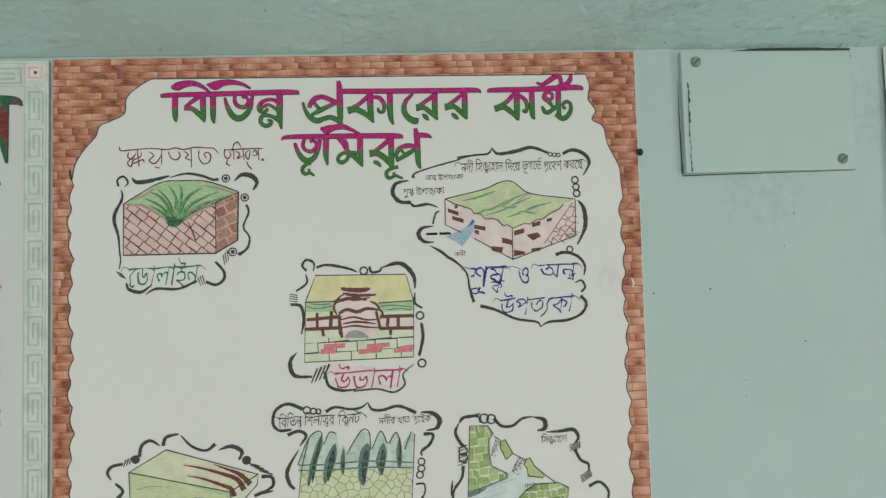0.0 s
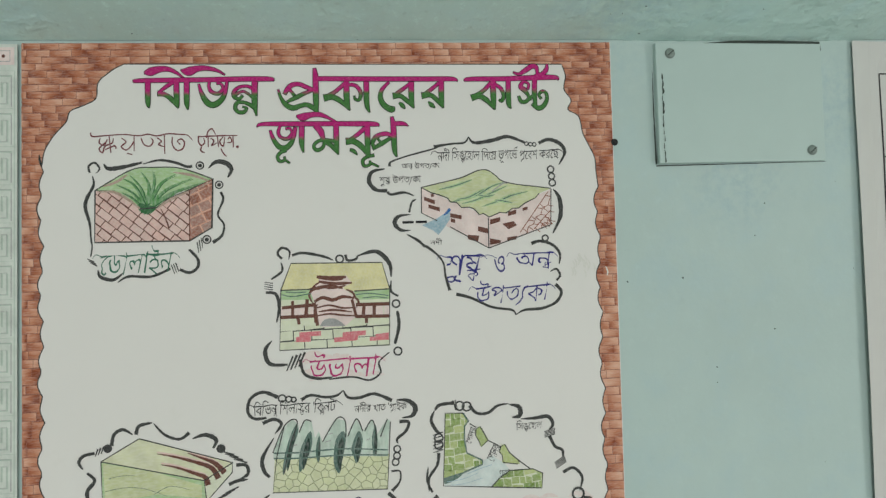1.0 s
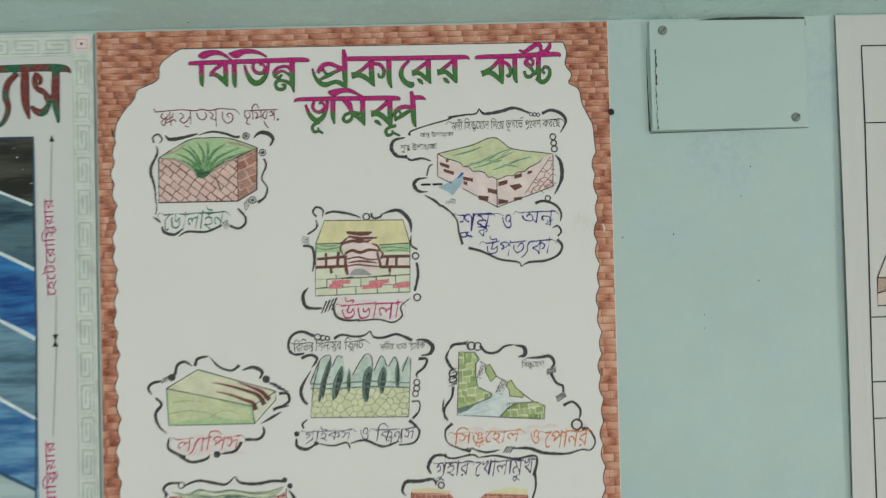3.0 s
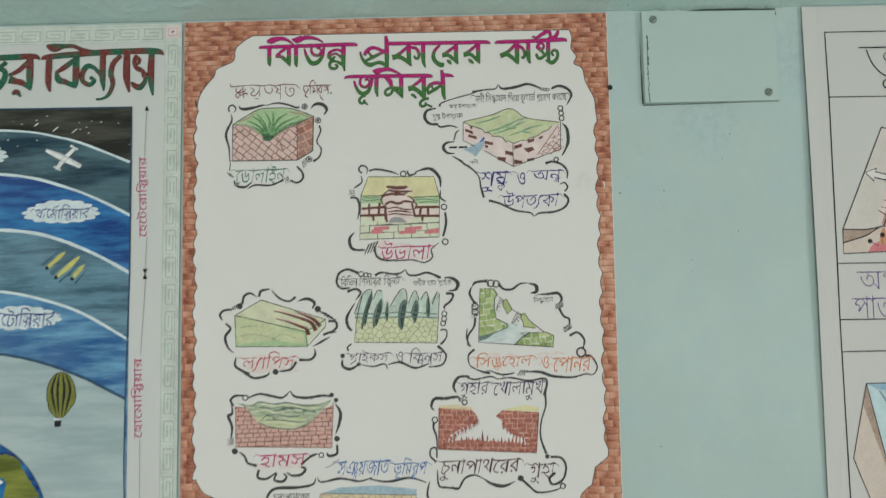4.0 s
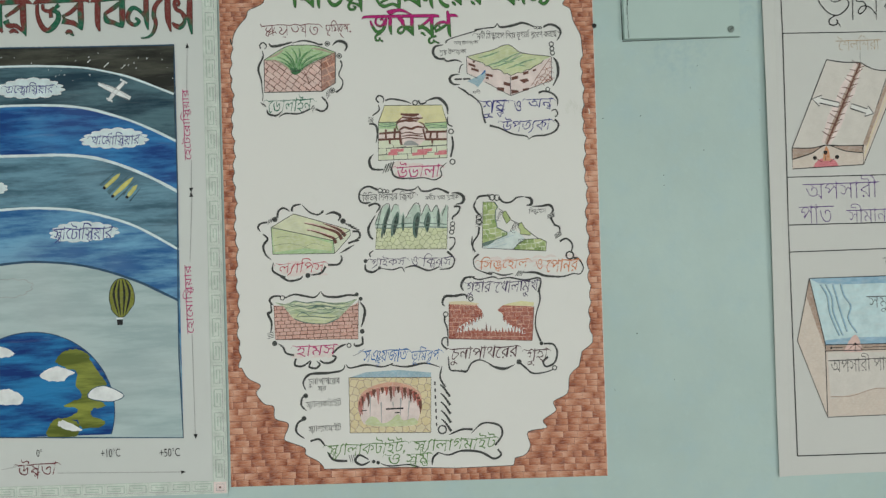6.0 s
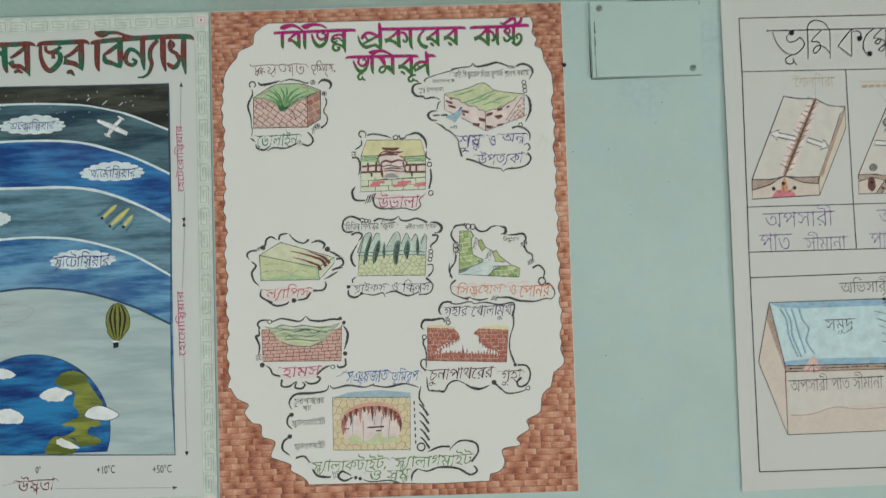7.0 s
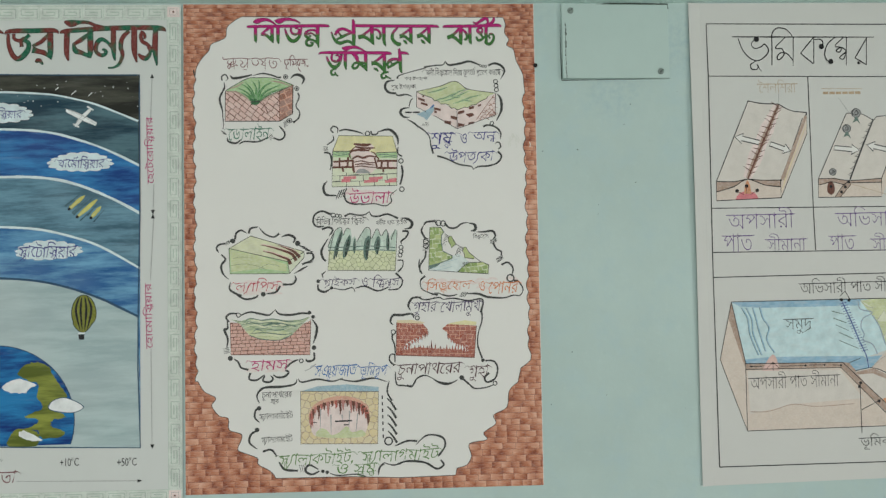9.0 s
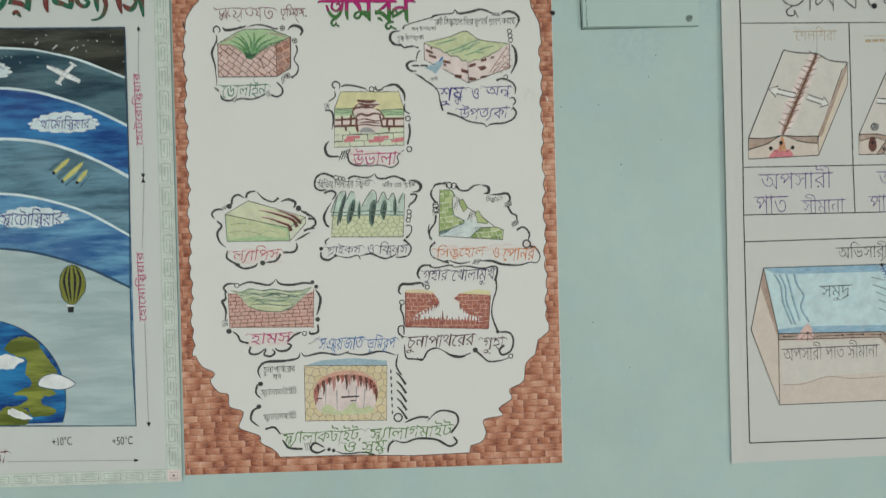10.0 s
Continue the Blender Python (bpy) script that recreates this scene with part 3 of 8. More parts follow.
def solid(name, lo, hi, material, bevel=0.0, parent=None, label="", open_box=None):
    """A block between two corners, in metres, with bevelled edges."""
    bm = bmesh.new()
    bmesh.ops.create_cube(bm, size=1.0)
    o = Vector(parent.location) if parent else Vector()
    for v in bm.verts:
        v.co = Vector([(lo[i] + hi[i]) / 2 + v.co[i] * (hi[i] - lo[i]) for i in range(3)]) - o
    if bevel:
        bmesh.ops.bevel(bm, geom=bm.edges[:], offset=bevel, segments=2, affect="EDGES", profile=0.6)
    me = bpy.data.meshes.new(name)
    bm.to_mesh(me)
    bm.free()
    me.materials.append(material)
    ob = new(name, me)
    ob.parent = parent
    return tagged(ob, label)


def setting(name, lo, hi, material, label, category, bevel=0.0):
    return tagged(solid(name, lo, hi, material, bevel), label, category, kind="structure")


# ---- the room ----
setting("wall_north", (-2.6, 0.0, 0.0), (3.2, 0.2, 3.2), WALL, "pale mint green painted plaster wall with faint stains", "wall")
_beam = setting("beam", (-2.6, -0.42, 2.0975), (3.2, -0.001, 2.5), SOFFIT, "mint green rough plastered beam over the posters", "beam")
# Front lower edge raised so that the sloped soffit catches more light.
for v in _beam.data.vertices:
    if v.co.y < -0.3 and v.co.z < 2.2:
        v.co.z += 0.12
# Floor, ceiling and side walls are unseen; they close the room and return light.
setting("floor", (-2.6, -5.0, -0.1), (3.2, 0.0, 0.0), FLOOR, "plain grey cement floor", "floor")
setting("ceiling", (-2.6, -5.0, 3.2), (3.2, 0.2, 3.3), CEIL, "plain whitewashed flat ceiling", "ceiling")
setting("wall_west", (-2.8, -5.0, 0.0), (-2.6, 0.2, 3.2), ROOM, "plain pale green side wall", "wall")


def wall_with_window(prefix, along, a, b, plane, w0, w1, z0, z1, label):
    """A wall with one window opening, as four pieces in one mesh; along is 'x' or 'y'."""
    bm = bmesh.new()
    for lo, hi, bot, top in ((a, w0, 0, 3.2), (w1, b, 0, 3.2), (w0, w1, 0, z0), (w0, w1, z1, 3.2)):
        r = bmesh.ops.create_cube(bm, size=1.0)["verts"]
        for v in r:
            s = (lo + hi) / 2 + (v.co.x) * (hi - lo)
            d = plane + v.co.y * 0.2
            v.co = Vector((s, d, (bot + top) / 2 + v.co.z * (top - bot))) if along == "x" else Vector((d, s, (bot + top) / 2 + v.co.z * (top - bot)))
    me = bpy.data.meshes.new(prefix)
    bm.to_mesh(me)
    bm.free()
    me.materials.append(ROOM)
    return tagged(new(prefix, me), label, "wall", kind="structure")


wall_with_window("wall_east", "y", -5.0, 0.2, 3.3, -3.05, -1.55, 0.97, 2.27, "plain pale green side wall with a window opening")
# The back wall's opening is assumed, placed to suit the added lamp.
wall_with_window("wall_south", "x", -2.6, 3.2, -5.1, -1.5, 0.3, 0.97, 2.27, "unseen pale green back wall with an assumed window opening")

# ---- cover plate screwed to the wall ----
plate = tagged(new("cover_plate"), "pale green painted blank cover plate with two screws on the wall", "cover plate")
plate.location = (0.694, 0.0, TOP - 0.062)

# ---- chart of landforms with a drawn brick border ----
def sheet_poster(name, label, corners, material, lift, thick=0.35, curl=None, cells=(28, 40)):
    """A hanging sheet of paper: a fine grid with thickness, its free edges lifted a little."""
    tl, tr, br, bl = [Vector(c) for c in corners]
    poster = tagged(new(name), label, "poster")
    mid = (tl + tr + br + bl) / 4
    poster.location = (mid.x / 1000, 0.0, TOP + mid.y / 1000)
    nx, nz = cells
    front, back, faces = [], [], []
    for j in range(nz + 1):
        for i in range(nx + 1):
            u, v = i / nx, j / nz
            p = (tl * (1 - u) + tr * u) * (1 - v) + (bl * (1 - u) + br * u) * v
            h = lift + (curl(u, v) if curl else 0.0)
            front.append(at(p.x, p.y, h + thick) - Vector(poster.location))
            back.append(at(p.x, p.y, h) - Vector(poster.location))
    n = (nx + 1) * (nz + 1)
    for j in range(nz):
        for i in range(nx):
            a = j * (nx + 1) + i
            b, c, d = a + 1, a + nx + 2, a + nx + 1
            faces += [(a, d, c, b), (n + a, n + b, n + c, n + d)]
    rim = [i for i in range(nx + 1)] + [j * (nx + 1) + nx for j in range(1, nz + 1)] + [nz * (nx + 1) + i for i in range(nx - 1, -1, -1)] + [j * (nx + 1) for j in range(nz - 1, 0, -1)]
    for a, b in zip(rim, rim[1:] + rim[:1]):
        faces.append((a, b, n + b, n + a))
    me = bpy.data.meshes.new("sheet")
    me.from_pydata(front + back, [], faces)
    me.materials.append(material)
    me.update()
    ob = new("sheet", me)
    ob.parent = poster
    return poster


BRICK_CORNERS = ((0.0, 0.0), (560.0, 0.0), (553.5, -785.0), (-13.0, -771.5))
karst = sheet_poster("landform_poster", "white chart of karst landforms with a hand-drawn red brick border", BRICK_CORNERS, PAPER, 0.6)


def wavy(a, b, amp, period, phase=0.0):
    """A torn-looking edge between two points: rounded bumps of uneven size."""
    d = Vector((b[0] - a[0], b[1] - a[1]))
    n = max(4, int(d.length / 4))
    side = Vector((-d.y, d.x)).normalized()
    out = []
    for i in range(n + 1):
        s = i / n * d.length
        k = amp * (abs(math.sin(math.pi * s / period + phase)) - 0.5) + 0.35 * amp * math.sin(s * 0.083 + phase * 3)
        p = Vector(a) + d * (i / n) + side * k
        out.append((p.x, p.y))
    return out


edge_top = [(70.1, -33.4), (81.2, -24.8), (90.4, -20.2)] + [(320.8, -21.4)] + [(508.7, -22.3)]
edge_right = glide([(508.7, -22.3), (512.3, -33.8), (510.3, -47.4), (517.2, -58.4), (513.5, -67.9), (524.2, -74.9), (527.6, -91.3), (532.6, -102.3), (538.8, -116.0), (539.6, -129.6)], 4)
edge_right += wavy((539.4, -145.8), (536.2, -571.3), -3.8, 25)
edge_right += glide([(538.3, -580.4), (533.0, -585.9), (521.2, -594.2)], 4) + glide([(515.8, -616.3), (501.1, -629.9), (496.5, -656.2), (474.8, -667.7), (477.8, -682.0), (457.8, -695.3), (462.6, -706.9), (434.1, -712.0), (436.8, -731.7), (429.2, -745.6), (413.1, -750.2)], 4)
edge_low = [(410.1, -761.4)] + [(323.9, -760.8), (244.1, -755.2), (126.4, -752.0)]
edge_left = glide([(124.6, -747.9), (116.9, -739.5), (99.5, -728.7), (97.9, -718.6), (72.5, -707.5), (68.8, -701.3), (75.7, -681.6), (56.2, -672.7), (55.0, -654.7), (41.3, -650.1), (30.1, -633.6), (36.6, -621.9), (19.2, -611.1), (10.0, -594.8)], 4)
edge_left += wavy((7.4, -594.9), (14.9, -104.0), 3.8, 23, 1.0)
edge_left += glide([(16.1, -115.5), (18.7, -100.7), (27.3, -86.1), (38.2, -73.9), (41.9, -64.0), (55.2, -58.1), (64.9, -52.1), (66.4, -39.6), (70.1, -33.4)], 4)
PANEL = edge_top + edge_right[1:] + edge_low + edge_left[:-1]

border = Art(1.0)
_ring = [tuple(c) for c in BRICK_CORNERS]
_inset = [_ring[0], (_ring[1][0] - 0.6, 0.0), (_ring[2][0] - 0.6, _ring[2][1]), _ring[3]]
_rnd = random.Random(4)
_rows = 95
for r in range(_rows):
    v0, v1 = [0.78 * t + 0.22 * t * t for t in (r / _rows, (r + 1) / _rows)]
    u = -0.02 - 0.02 * (r % 2) - _rnd.random() * 0.01
    while u < 1.0:
        w = _rnd.uniform(0.024, 0.038)
        e, drift = 0.0004, _rnd.uniform(-0.0008, 0.0008)
        q = []
        for uu, vv in ((u + e, v0 + 0.0005 + drift), (u + e, v1 - 0.0005 + drift), (u + w - e, v1 - 0.0005), (u + w - e, v0 + 0.0005)):
            uu, vv = min(0.9988, max(0.0, uu)), min(1.0, max(0.0, vv))
            tl, tr, br, bl = [Vector(c) for c in _ring]
            p = (tl * (1 - uu) + tr * uu) * (1 - vv) + (bl * (1 - uu) + br * uu) * vv
            q.append((p.x, p.y))
        if not all(inside(p, PANEL) for p in q) and abs(q[0][0] - q[2][0]) > 0.5:
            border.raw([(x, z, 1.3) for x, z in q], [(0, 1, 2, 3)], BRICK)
        u += w
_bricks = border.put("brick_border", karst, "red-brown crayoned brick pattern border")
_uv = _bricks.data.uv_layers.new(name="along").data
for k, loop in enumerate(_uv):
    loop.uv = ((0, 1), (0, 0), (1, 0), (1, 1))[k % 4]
under = Art(0.97)
under.poly(_inset, BRICK_LINE)
under.put("border_ground", karst)
panel = Art(1.9)
panel.poly(PANEL, PAPER)
panel.line(PANEL, 0.9, GRAPHITE, smooth=False, closed=True)
panel.put("white_field", karst, "white paper field with a wavy pencilled edge")


_rag = random.Random(17)


def ragged(pts, amp):
    """A brushed edge: small uneven teeth along a smooth outline."""
    return [(x + _rag.uniform(-amp, amp), z + _rag.uniform(-amp, amp)) for x, z in glide(pts, 5, True)]


def hatch(art, first, last, count, length, width=1.0, lean=(1, 1)):
    """A few short parallel strokes between two places."""
    d = Vector(lean).normalized() * length
    for i in range(count):
        t = i / max(1, count - 1)
        x, z = first[0] + (last[0] - first[0]) * t, first[1] + (last[1] - first[1]) * t
        art.line([(x - d.x / 2, z - d.y / 2), (x + d.x / 2, z + d.y / 2)], width, GRAPHITE, (0.6, 1.0), smooth=False)


def brush_word(name, strokes, parent, material, pen, lift):
    """A word in broad felt-pen strokes with one dark outline round them all."""
    rim, face = Art(lift), Art(lift + 0.12)
    for q in strokes:
        rim.nib(q, INK, pen)
        face.nib(q, material, -pen * 0.3)
    ob = face.put(name, parent, "bold two-coloured lettering with a dark outline")
    rim.put("outline", ob)


_w = []
_w += [[(99.8, -37.6, 0.5), (104.5, -36.1, 3.7), (159.1, -35.7, 4.2), (220.2, -35.2, 4.3), (226.6, -37.5, 0.5)], [(108.9, -28.6, 2.1), (114.1, -27.9, 7.3), (121.5, -25.6, 5.8), (130.4, -25.4, 4.2), (138.2, -29.1, 2.6), (143.9, -33.6, 1.1)], [(111.8, -35.7, 4.7), (111.4, -55.7, 4.2), (112.3, -61.6, 0.5)], [(137.5, -36.2, 4.7), (137.5, -56.2, 4.2), (138.5, -62.2, 1)], [(134.8, -37.7, 3.2), (127.4, -42.5, 3.1), (121, -47.8, 1.6)], [(120.4, -48.3, 4.7), (127.2, -49.5, 3.7), (133.4, -54.5, 4.2), (138, -61.1, 1.6)], [(141.9, -26.5, 1.1), (148.7, -27.7, 7.9), (156.7, -25.1, 5.3), (165.7, -24.7, 4.2), (175.2, -27, 2.7), (182, -31, 1.1)]]
_w += [[(147, -36.3, 4.7), (146.5, -56.4, 4.2), (147.4, -63.5, 1.1)], [(157.9, -39.8, 1.6), (159.9, -47.4, 3.2), (163.9, -55.7, 4.8), (169.1, -59.6, 5.3), (175.5, -57.6, 4.8), (180.9, -50.6, 3.7), (183.3, -40.8, 2.7), (184, -35.9, 2.1)], [(168.6, -35.6, 2.1), (166.9, -41.6, 2.6), (169.4, -47.1, 3.2), (175.7, -48.9, 3.2), (180, -44, 2.7), (178, -39.6, 2.1), (174.3, -39, 2.6)], [(209.5, -37.5, 5.3), (208.9, -57.7, 4.8), (210.2, -70.3, 1.1)], [(208.7, -46.2, 2.7), (203.5, -42.3, 2.7), (196, -42.7, 2.7), (190.6, -46.4, 3.2), (189.9, -51.9, 3.2), (194.6, -54.1, 2.7), (197.9, -50.9, 2.1)]]
_w += [[(191, -50.3, 2.7), (199.1, -47.1, 2.1), (207.5, -53.3, 2.1)], [(208.3, -62.1, 4.3), (200.9, -58.1, 2.7), (193.5, -57.4, 3.2), (190.7, -62.2, 3.2), (193.3, -66.6, 3.2), (198.6, -66.8, 3.2), (201.3, -63, 2.1), (197.6, -61.8, 1.6)]]
brush_word("title", _w, karst, TITLE_TWO, 0.45, 2.4)
_w = []
_w += [[(265.7, -25.3, 2.7), (266.5, -34.2, 4.9), (266.4, -56.2, 4.9), (267.1, -68.8, 1.6)], [(266.5, -35.3, 4.3), (320.3, -36, 4.4), (375.4, -36.4, 4.4), (398.7, -36.6, 3.9), (403.6, -38.9, 0.6)], [(237, -50.1, 3.2), (239.8, -45.2, 4.3), (244.2, -41.4, 4.3), (250.7, -40.5, 3.8), (257.6, -43.4, 3.8), (265.6, -46.8, 2.7)], [(239.4, -57.3, 2.1), (247.1, -53.6, 3.8), (255.8, -49.4, 3.2), (264.6, -46.2, 2.2)], [(241.9, -45.8, 2.1), (246.1, -51.4, 2.7)], [(231.2, -45.6, 1.6), (233.6, -53.8, 2.7), (238.3, -60.5, 4.3), (244.6, -63.4, 4.8), (251.7, -61.3, 3.8), (257.1, -60.4, 3.8), (262.4, -62.7, 4.3), (267.1, -67.2, 2.2)]]
_w += [[(295.7, -38, 4.9), (295.7, -56.8, 4.9), (298.1, -66.2, 1.1)], [(294, -40.2, 3.3), (284.5, -48.3, 3.3), (274.6, -53, 2.2)], [(274, -54.1, 6.5), (281.7, -53.2, 4.9), (289.7, -57.2, 4.3), (297, -64.5, 2.2)], [(297.2, -41.4, 2.7), (304.8, -42.6, 3.3), (309, -49.3, 3.3), (307.7, -55.9, 2.7), (303.8, -55.8, 2.2), (302.9, -52.5, 1.6)], [(314.8, -38.4, 4.9), (314.6, -59.9, 4.4), (317.1, -68.3, 1.1)], [(336.7, -39.3, 2.2), (329.8, -46.4, 3.3), (327.9, -54.7, 4.4), (331.5, -61.9, 4.9), (338.5, -66, 5.5), (340.2, -63.2, 2.2)], [(358.2, -39.2, 5), (358, -58.1, 4.4), (360, -64.8, 1.1)]]
_w += [[(356.4, -41.4, 2.8), (347.4, -47.9, 3.3), (340.6, -52.2, 2.2)], [(340.1, -52.7, 6), (347.2, -52.8, 3.8), (352.6, -56.8, 3.9), (359.5, -63.6, 2.2)], [(345.9, -59.5, 1.1), (348.5, -61.7, 3.8), (351.2, -65.1, 1.1)], [(387.5, -37.5, 5), (387.3, -58.7, 4.4), (388.7, -64.8, 1.1)], [(385.2, -40.2, 2.8), (376.6, -47.3, 3.3), (369.3, -51.6, 2.2)], [(368.1, -52.7, 6.1), (376.5, -52.3, 3.9), (381.8, -56.3, 3.9), (388.2, -63.7, 2.2)], [(374.5, -59, 1.1), (377.2, -61.8, 3.9), (380.4, -64.6, 1.1)]]
brush_word("title", _w, karst, TITLE_TWO, 0.45, 2.4)
_w = []
_w += [[(410.9, -39, 0.6), (415.4, -36.9, 3.9), (453.6, -36.7, 4.5), (498.9, -35.6, 4.6), (504.5, -38.5, 0.6)], [(438.9, -38.4, 5.1), (438.7, -56.9, 5), (439.4, -67, 1.7)], [(436.6, -40.6, 3.4), (427.8, -49.4, 3.4), (417.6, -53.7, 2.2)], [(416.9, -55.4, 6.1), (424.8, -53.8, 4.5), (431.9, -57.9, 4.5), (438.4, -65.3, 2.2)], [(440.4, -41.8, 2.8), (446.4, -46.4, 3.4), (449, -53.2, 3.4), (447, -58.8, 2.8), (444.3, -57.6, 1.7)], [(454.1, -37.6, 4.5), (453.7, -60, 4.5), (455.7, -66.2, 1.1)], [(469.3, -39, 2.8), (466.2, -44.6, 4), (470, -48, 4.5), (473.2, -52.6, 2.8), (475.8, -58.2, 2.3)]]
_w += [[(469.3, -39.5, 2.3), (474.3, -41.9, 2.3), (473.5, -47.5, 2.3)], [(464.1, -54.1, 2.3), (466.2, -59.2, 3.4), (470.7, -59.8, 3.4), (475.3, -56, 2.8), (480, -52.7, 2.3)], [(480.7, -36.9, 4.5), (480, -52.1, 4.5), (480.7, -64, 2.8)], [(477.3, -62.2, 2.8), (483.4, -66.3, 4.5), (488.6, -64.1, 4), (492.3, -58, 3.4), (492, -51.8, 2.8), (488.1, -49.5, 2.8), (484.5, -52.8, 2.3), (486.6, -56.8, 2.3)], [(459.5, -30.4, 1.7), (465.1, -32.1, 2.8), (472, -28.3, 4.5), (478.4, -24.5, 4.5), (482.9, -25.7, 4), (483.7, -33, 2.3)], [(493.8, -22.5, 1.7), (493, -27.6, 4), (488.9, -32, 4), (480.8, -34.1, 2.8)]]
brush_word("title", _w, karst, TITLE_TWO, 0.45, 2.4)
_w = []
_w += [[(210.4, -81.2, 0.5), (215.3, -78.6, 3.2), (243.1, -78.7, 4.3), (286.2, -79.1, 4.3), (320.5, -79.9, 4.4), (325.3, -82.2, 0.5)], [(222.6, -84.7, 2.1), (225, -92.4, 3.2), (229.6, -99.6, 4.3), (234.9, -101.9, 4.8), (240.4, -98.8, 4.3), (244.3, -91.3, 3.2), (246.2, -82, 3.2)], [(232.4, -79.5, 2.1), (230, -86.6, 2.7), (232.5, -91.5, 2.7), (238.4, -92.8, 3.2), (242.8, -87.4, 2.1), (240.8, -83, 2.1), (237.1, -83.4, 2.1)], [(237, -104.2, 2.7), (232.1, -105.7, 2.7), (228.8, -109.9, 2.7), (230.8, -114.3, 2.7), (235.1, -113.4, 2.1), (235.2, -110.1, 1.6)], [(234.6, -112.3, 2.1), (239.8, -116.2, 1.6)]]
_w += [[(247.6, -71.1, 1.6), (253, -72.3, 7), (260.6, -70.3, 4.9), (269.2, -70, 4.3), (276.7, -72.9, 2.7), (284.7, -77.4, 1.6)], [(252.2, -81.1, 4.8), (251.7, -96.9, 4.3), (253, -106.2, 1.1)], [(284.6, -80.7, 4.9), (284.5, -100.5, 4.3), (285.8, -108.7, 1.1)], [(264.6, -80.8, 4.3), (269.3, -85.3, 5.9), (271.3, -90.8, 4.3), (272.7, -96.3, 2.7)], [(282.5, -96, 3.2), (273.8, -94.7, 2.7), (266.2, -96.2, 2.7), (262.9, -101, 2.7), (266, -104.4, 3.2), (270.9, -102.3, 2.7), (273.2, -97.5, 2.7)], [(272.7, -95.8, 3.2), (279.1, -99.8, 3.8), (285.3, -107.1, 2.2)], [(314.4, -81.4, 4.9), (314.2, -104, 4.4), (315.6, -112.3, 1.1)]]
_w += [[(312.2, -83.6, 3.8), (303.2, -91.1, 3.3), (294.4, -96.3, 2.2)], [(293.8, -96.3, 6.5), (300.9, -96.5, 4.9), (308.3, -101.6, 4.9), (314.5, -110.6, 2.2)], [(297.3, -104.6, 2.2), (300.6, -105.8, 3.3), (303.7, -109.2, 1.1)], [(320, -110.2, 2.7), (313.4, -111.7, 2.7), (308.9, -115.4, 2.7), (310.4, -120.3, 2.7), (315.3, -119.4, 2.2), (316, -115.6, 1.6)], [(315.4, -117.2, 2.2), (324, -121.3, 1.6)], [(338.2, -73.1, 2.7), (339.5, -82.6, 4.9), (339.9, -104.6, 4.4), (341.8, -111.9, 1.1)], [(338.5, -79.8, 4.4), (349, -80, 3.8), (353.8, -82.3, 0.5)], [(318.2, -99.7, 2.7), (321.1, -93.7, 3.8), (326.1, -90.5, 3.8), (332.7, -89.6, 3.8), (339.2, -91.9, 2.7)]]
_w += [[(319.1, -104.1, 2.2), (328, -98.8, 3.8), (337, -93.5, 2.7)], [(318.7, -99.1, 2.7), (320.8, -103.6, 2.7)], [(323.8, -93.8, 1.6), (328, -99.4, 2.2)]]
brush_word("title", _w, karst, TITLE_LOW, 0.45, 2.4)

L = 2.2
_a = Art(L)
_a.cut()
_a.written(MAROON_PEN, 1.1, [[(59.5, -84.1), (61, -87.8), (69.2, -87.5), (80.6, -86.7)], [(80.6, -86.7), (89.9, -86.4), (102.9, -87.8), (110.7, -86.4), (118.5, -88.2), (129, -86.3), (139.4, -87.1), (146.2, -87.8), (150.8, -92.8)], [(68.1, -89.6), (67, -93.9), (71.1, -96.1), (74.3, -90.8)], [(74.3, -91.9), (66.9, -99.2), (69.9, -103), (72.1, -97.2), (78.4, -94.2), (79.5, -89.9)], [(75.9, -87.7), (77.2, -103.2)], [(72.1, -100.4), (80.4, -96.9), (81.9, -99.6)], [(86.7, -89.5), (90.8, -93.4), (86.6, -97.6), (90.7, -100.9), (94.9, -97.8), (98.1, -92.5)], [(98.2, -87.7), (97.9, -102.2)], [(91.6, -104.1), (96.3, -105.3)], [(104.4, -90), (106.9, -96), (112, -97.7), (115.2, -93.5), (113.2, -89.7)]])
_a.written(MAROON_PEN, 1.1, [[(118.5, -89.8), (122.6, -93.1), (119.9, -96.3), (125, -98.6)], [(125.3, -87.8), (125.4, -105.6)], [(132.6, -89.1), (132.4, -96.6), (136.5, -102.1), (141.7, -100.6), (143.4, -94.7), (140.4, -91.4), (137.2, -93.5), (139.7, -96.8)]])
_a.cut()
_a.written(MAROON_PEN, 1.1, [[(155.7, -89.6), (173.6, -89), (192.1, -88.9)], [(156.7, -88.6), (156.1, -94), (158.6, -97.8), (161.8, -95.2), (160.9, -90.8)], [(159.1, -98.9), (158, -102.7), (161.6, -104.9)], [(163.5, -90.9), (165.3, -84.5), (169, -82.4), (172, -87.9)], [(165.1, -89.9), (164.9, -99.6)], [(167.2, -91), (170.3, -93.8), (168.1, -98.1), (173.4, -95.5)], [(173.6, -89), (174.4, -99.8)], [(178.8, -90.2), (175.6, -94.5), (178.6, -98.9), (180.4, -90.2)], [(176.5, -101), (178.5, -105.4), (181.5, -108.7)], [(183, -92.5), (185.2, -90.4), (186.7, -94.7), (182.4, -95.7)], [(187.9, -89.3), (188.1, -100.2)], [(191.8, -99.7), (192.6, -100.3)]])
_a.put("heading", karst, "thin maroon handwritten heading")

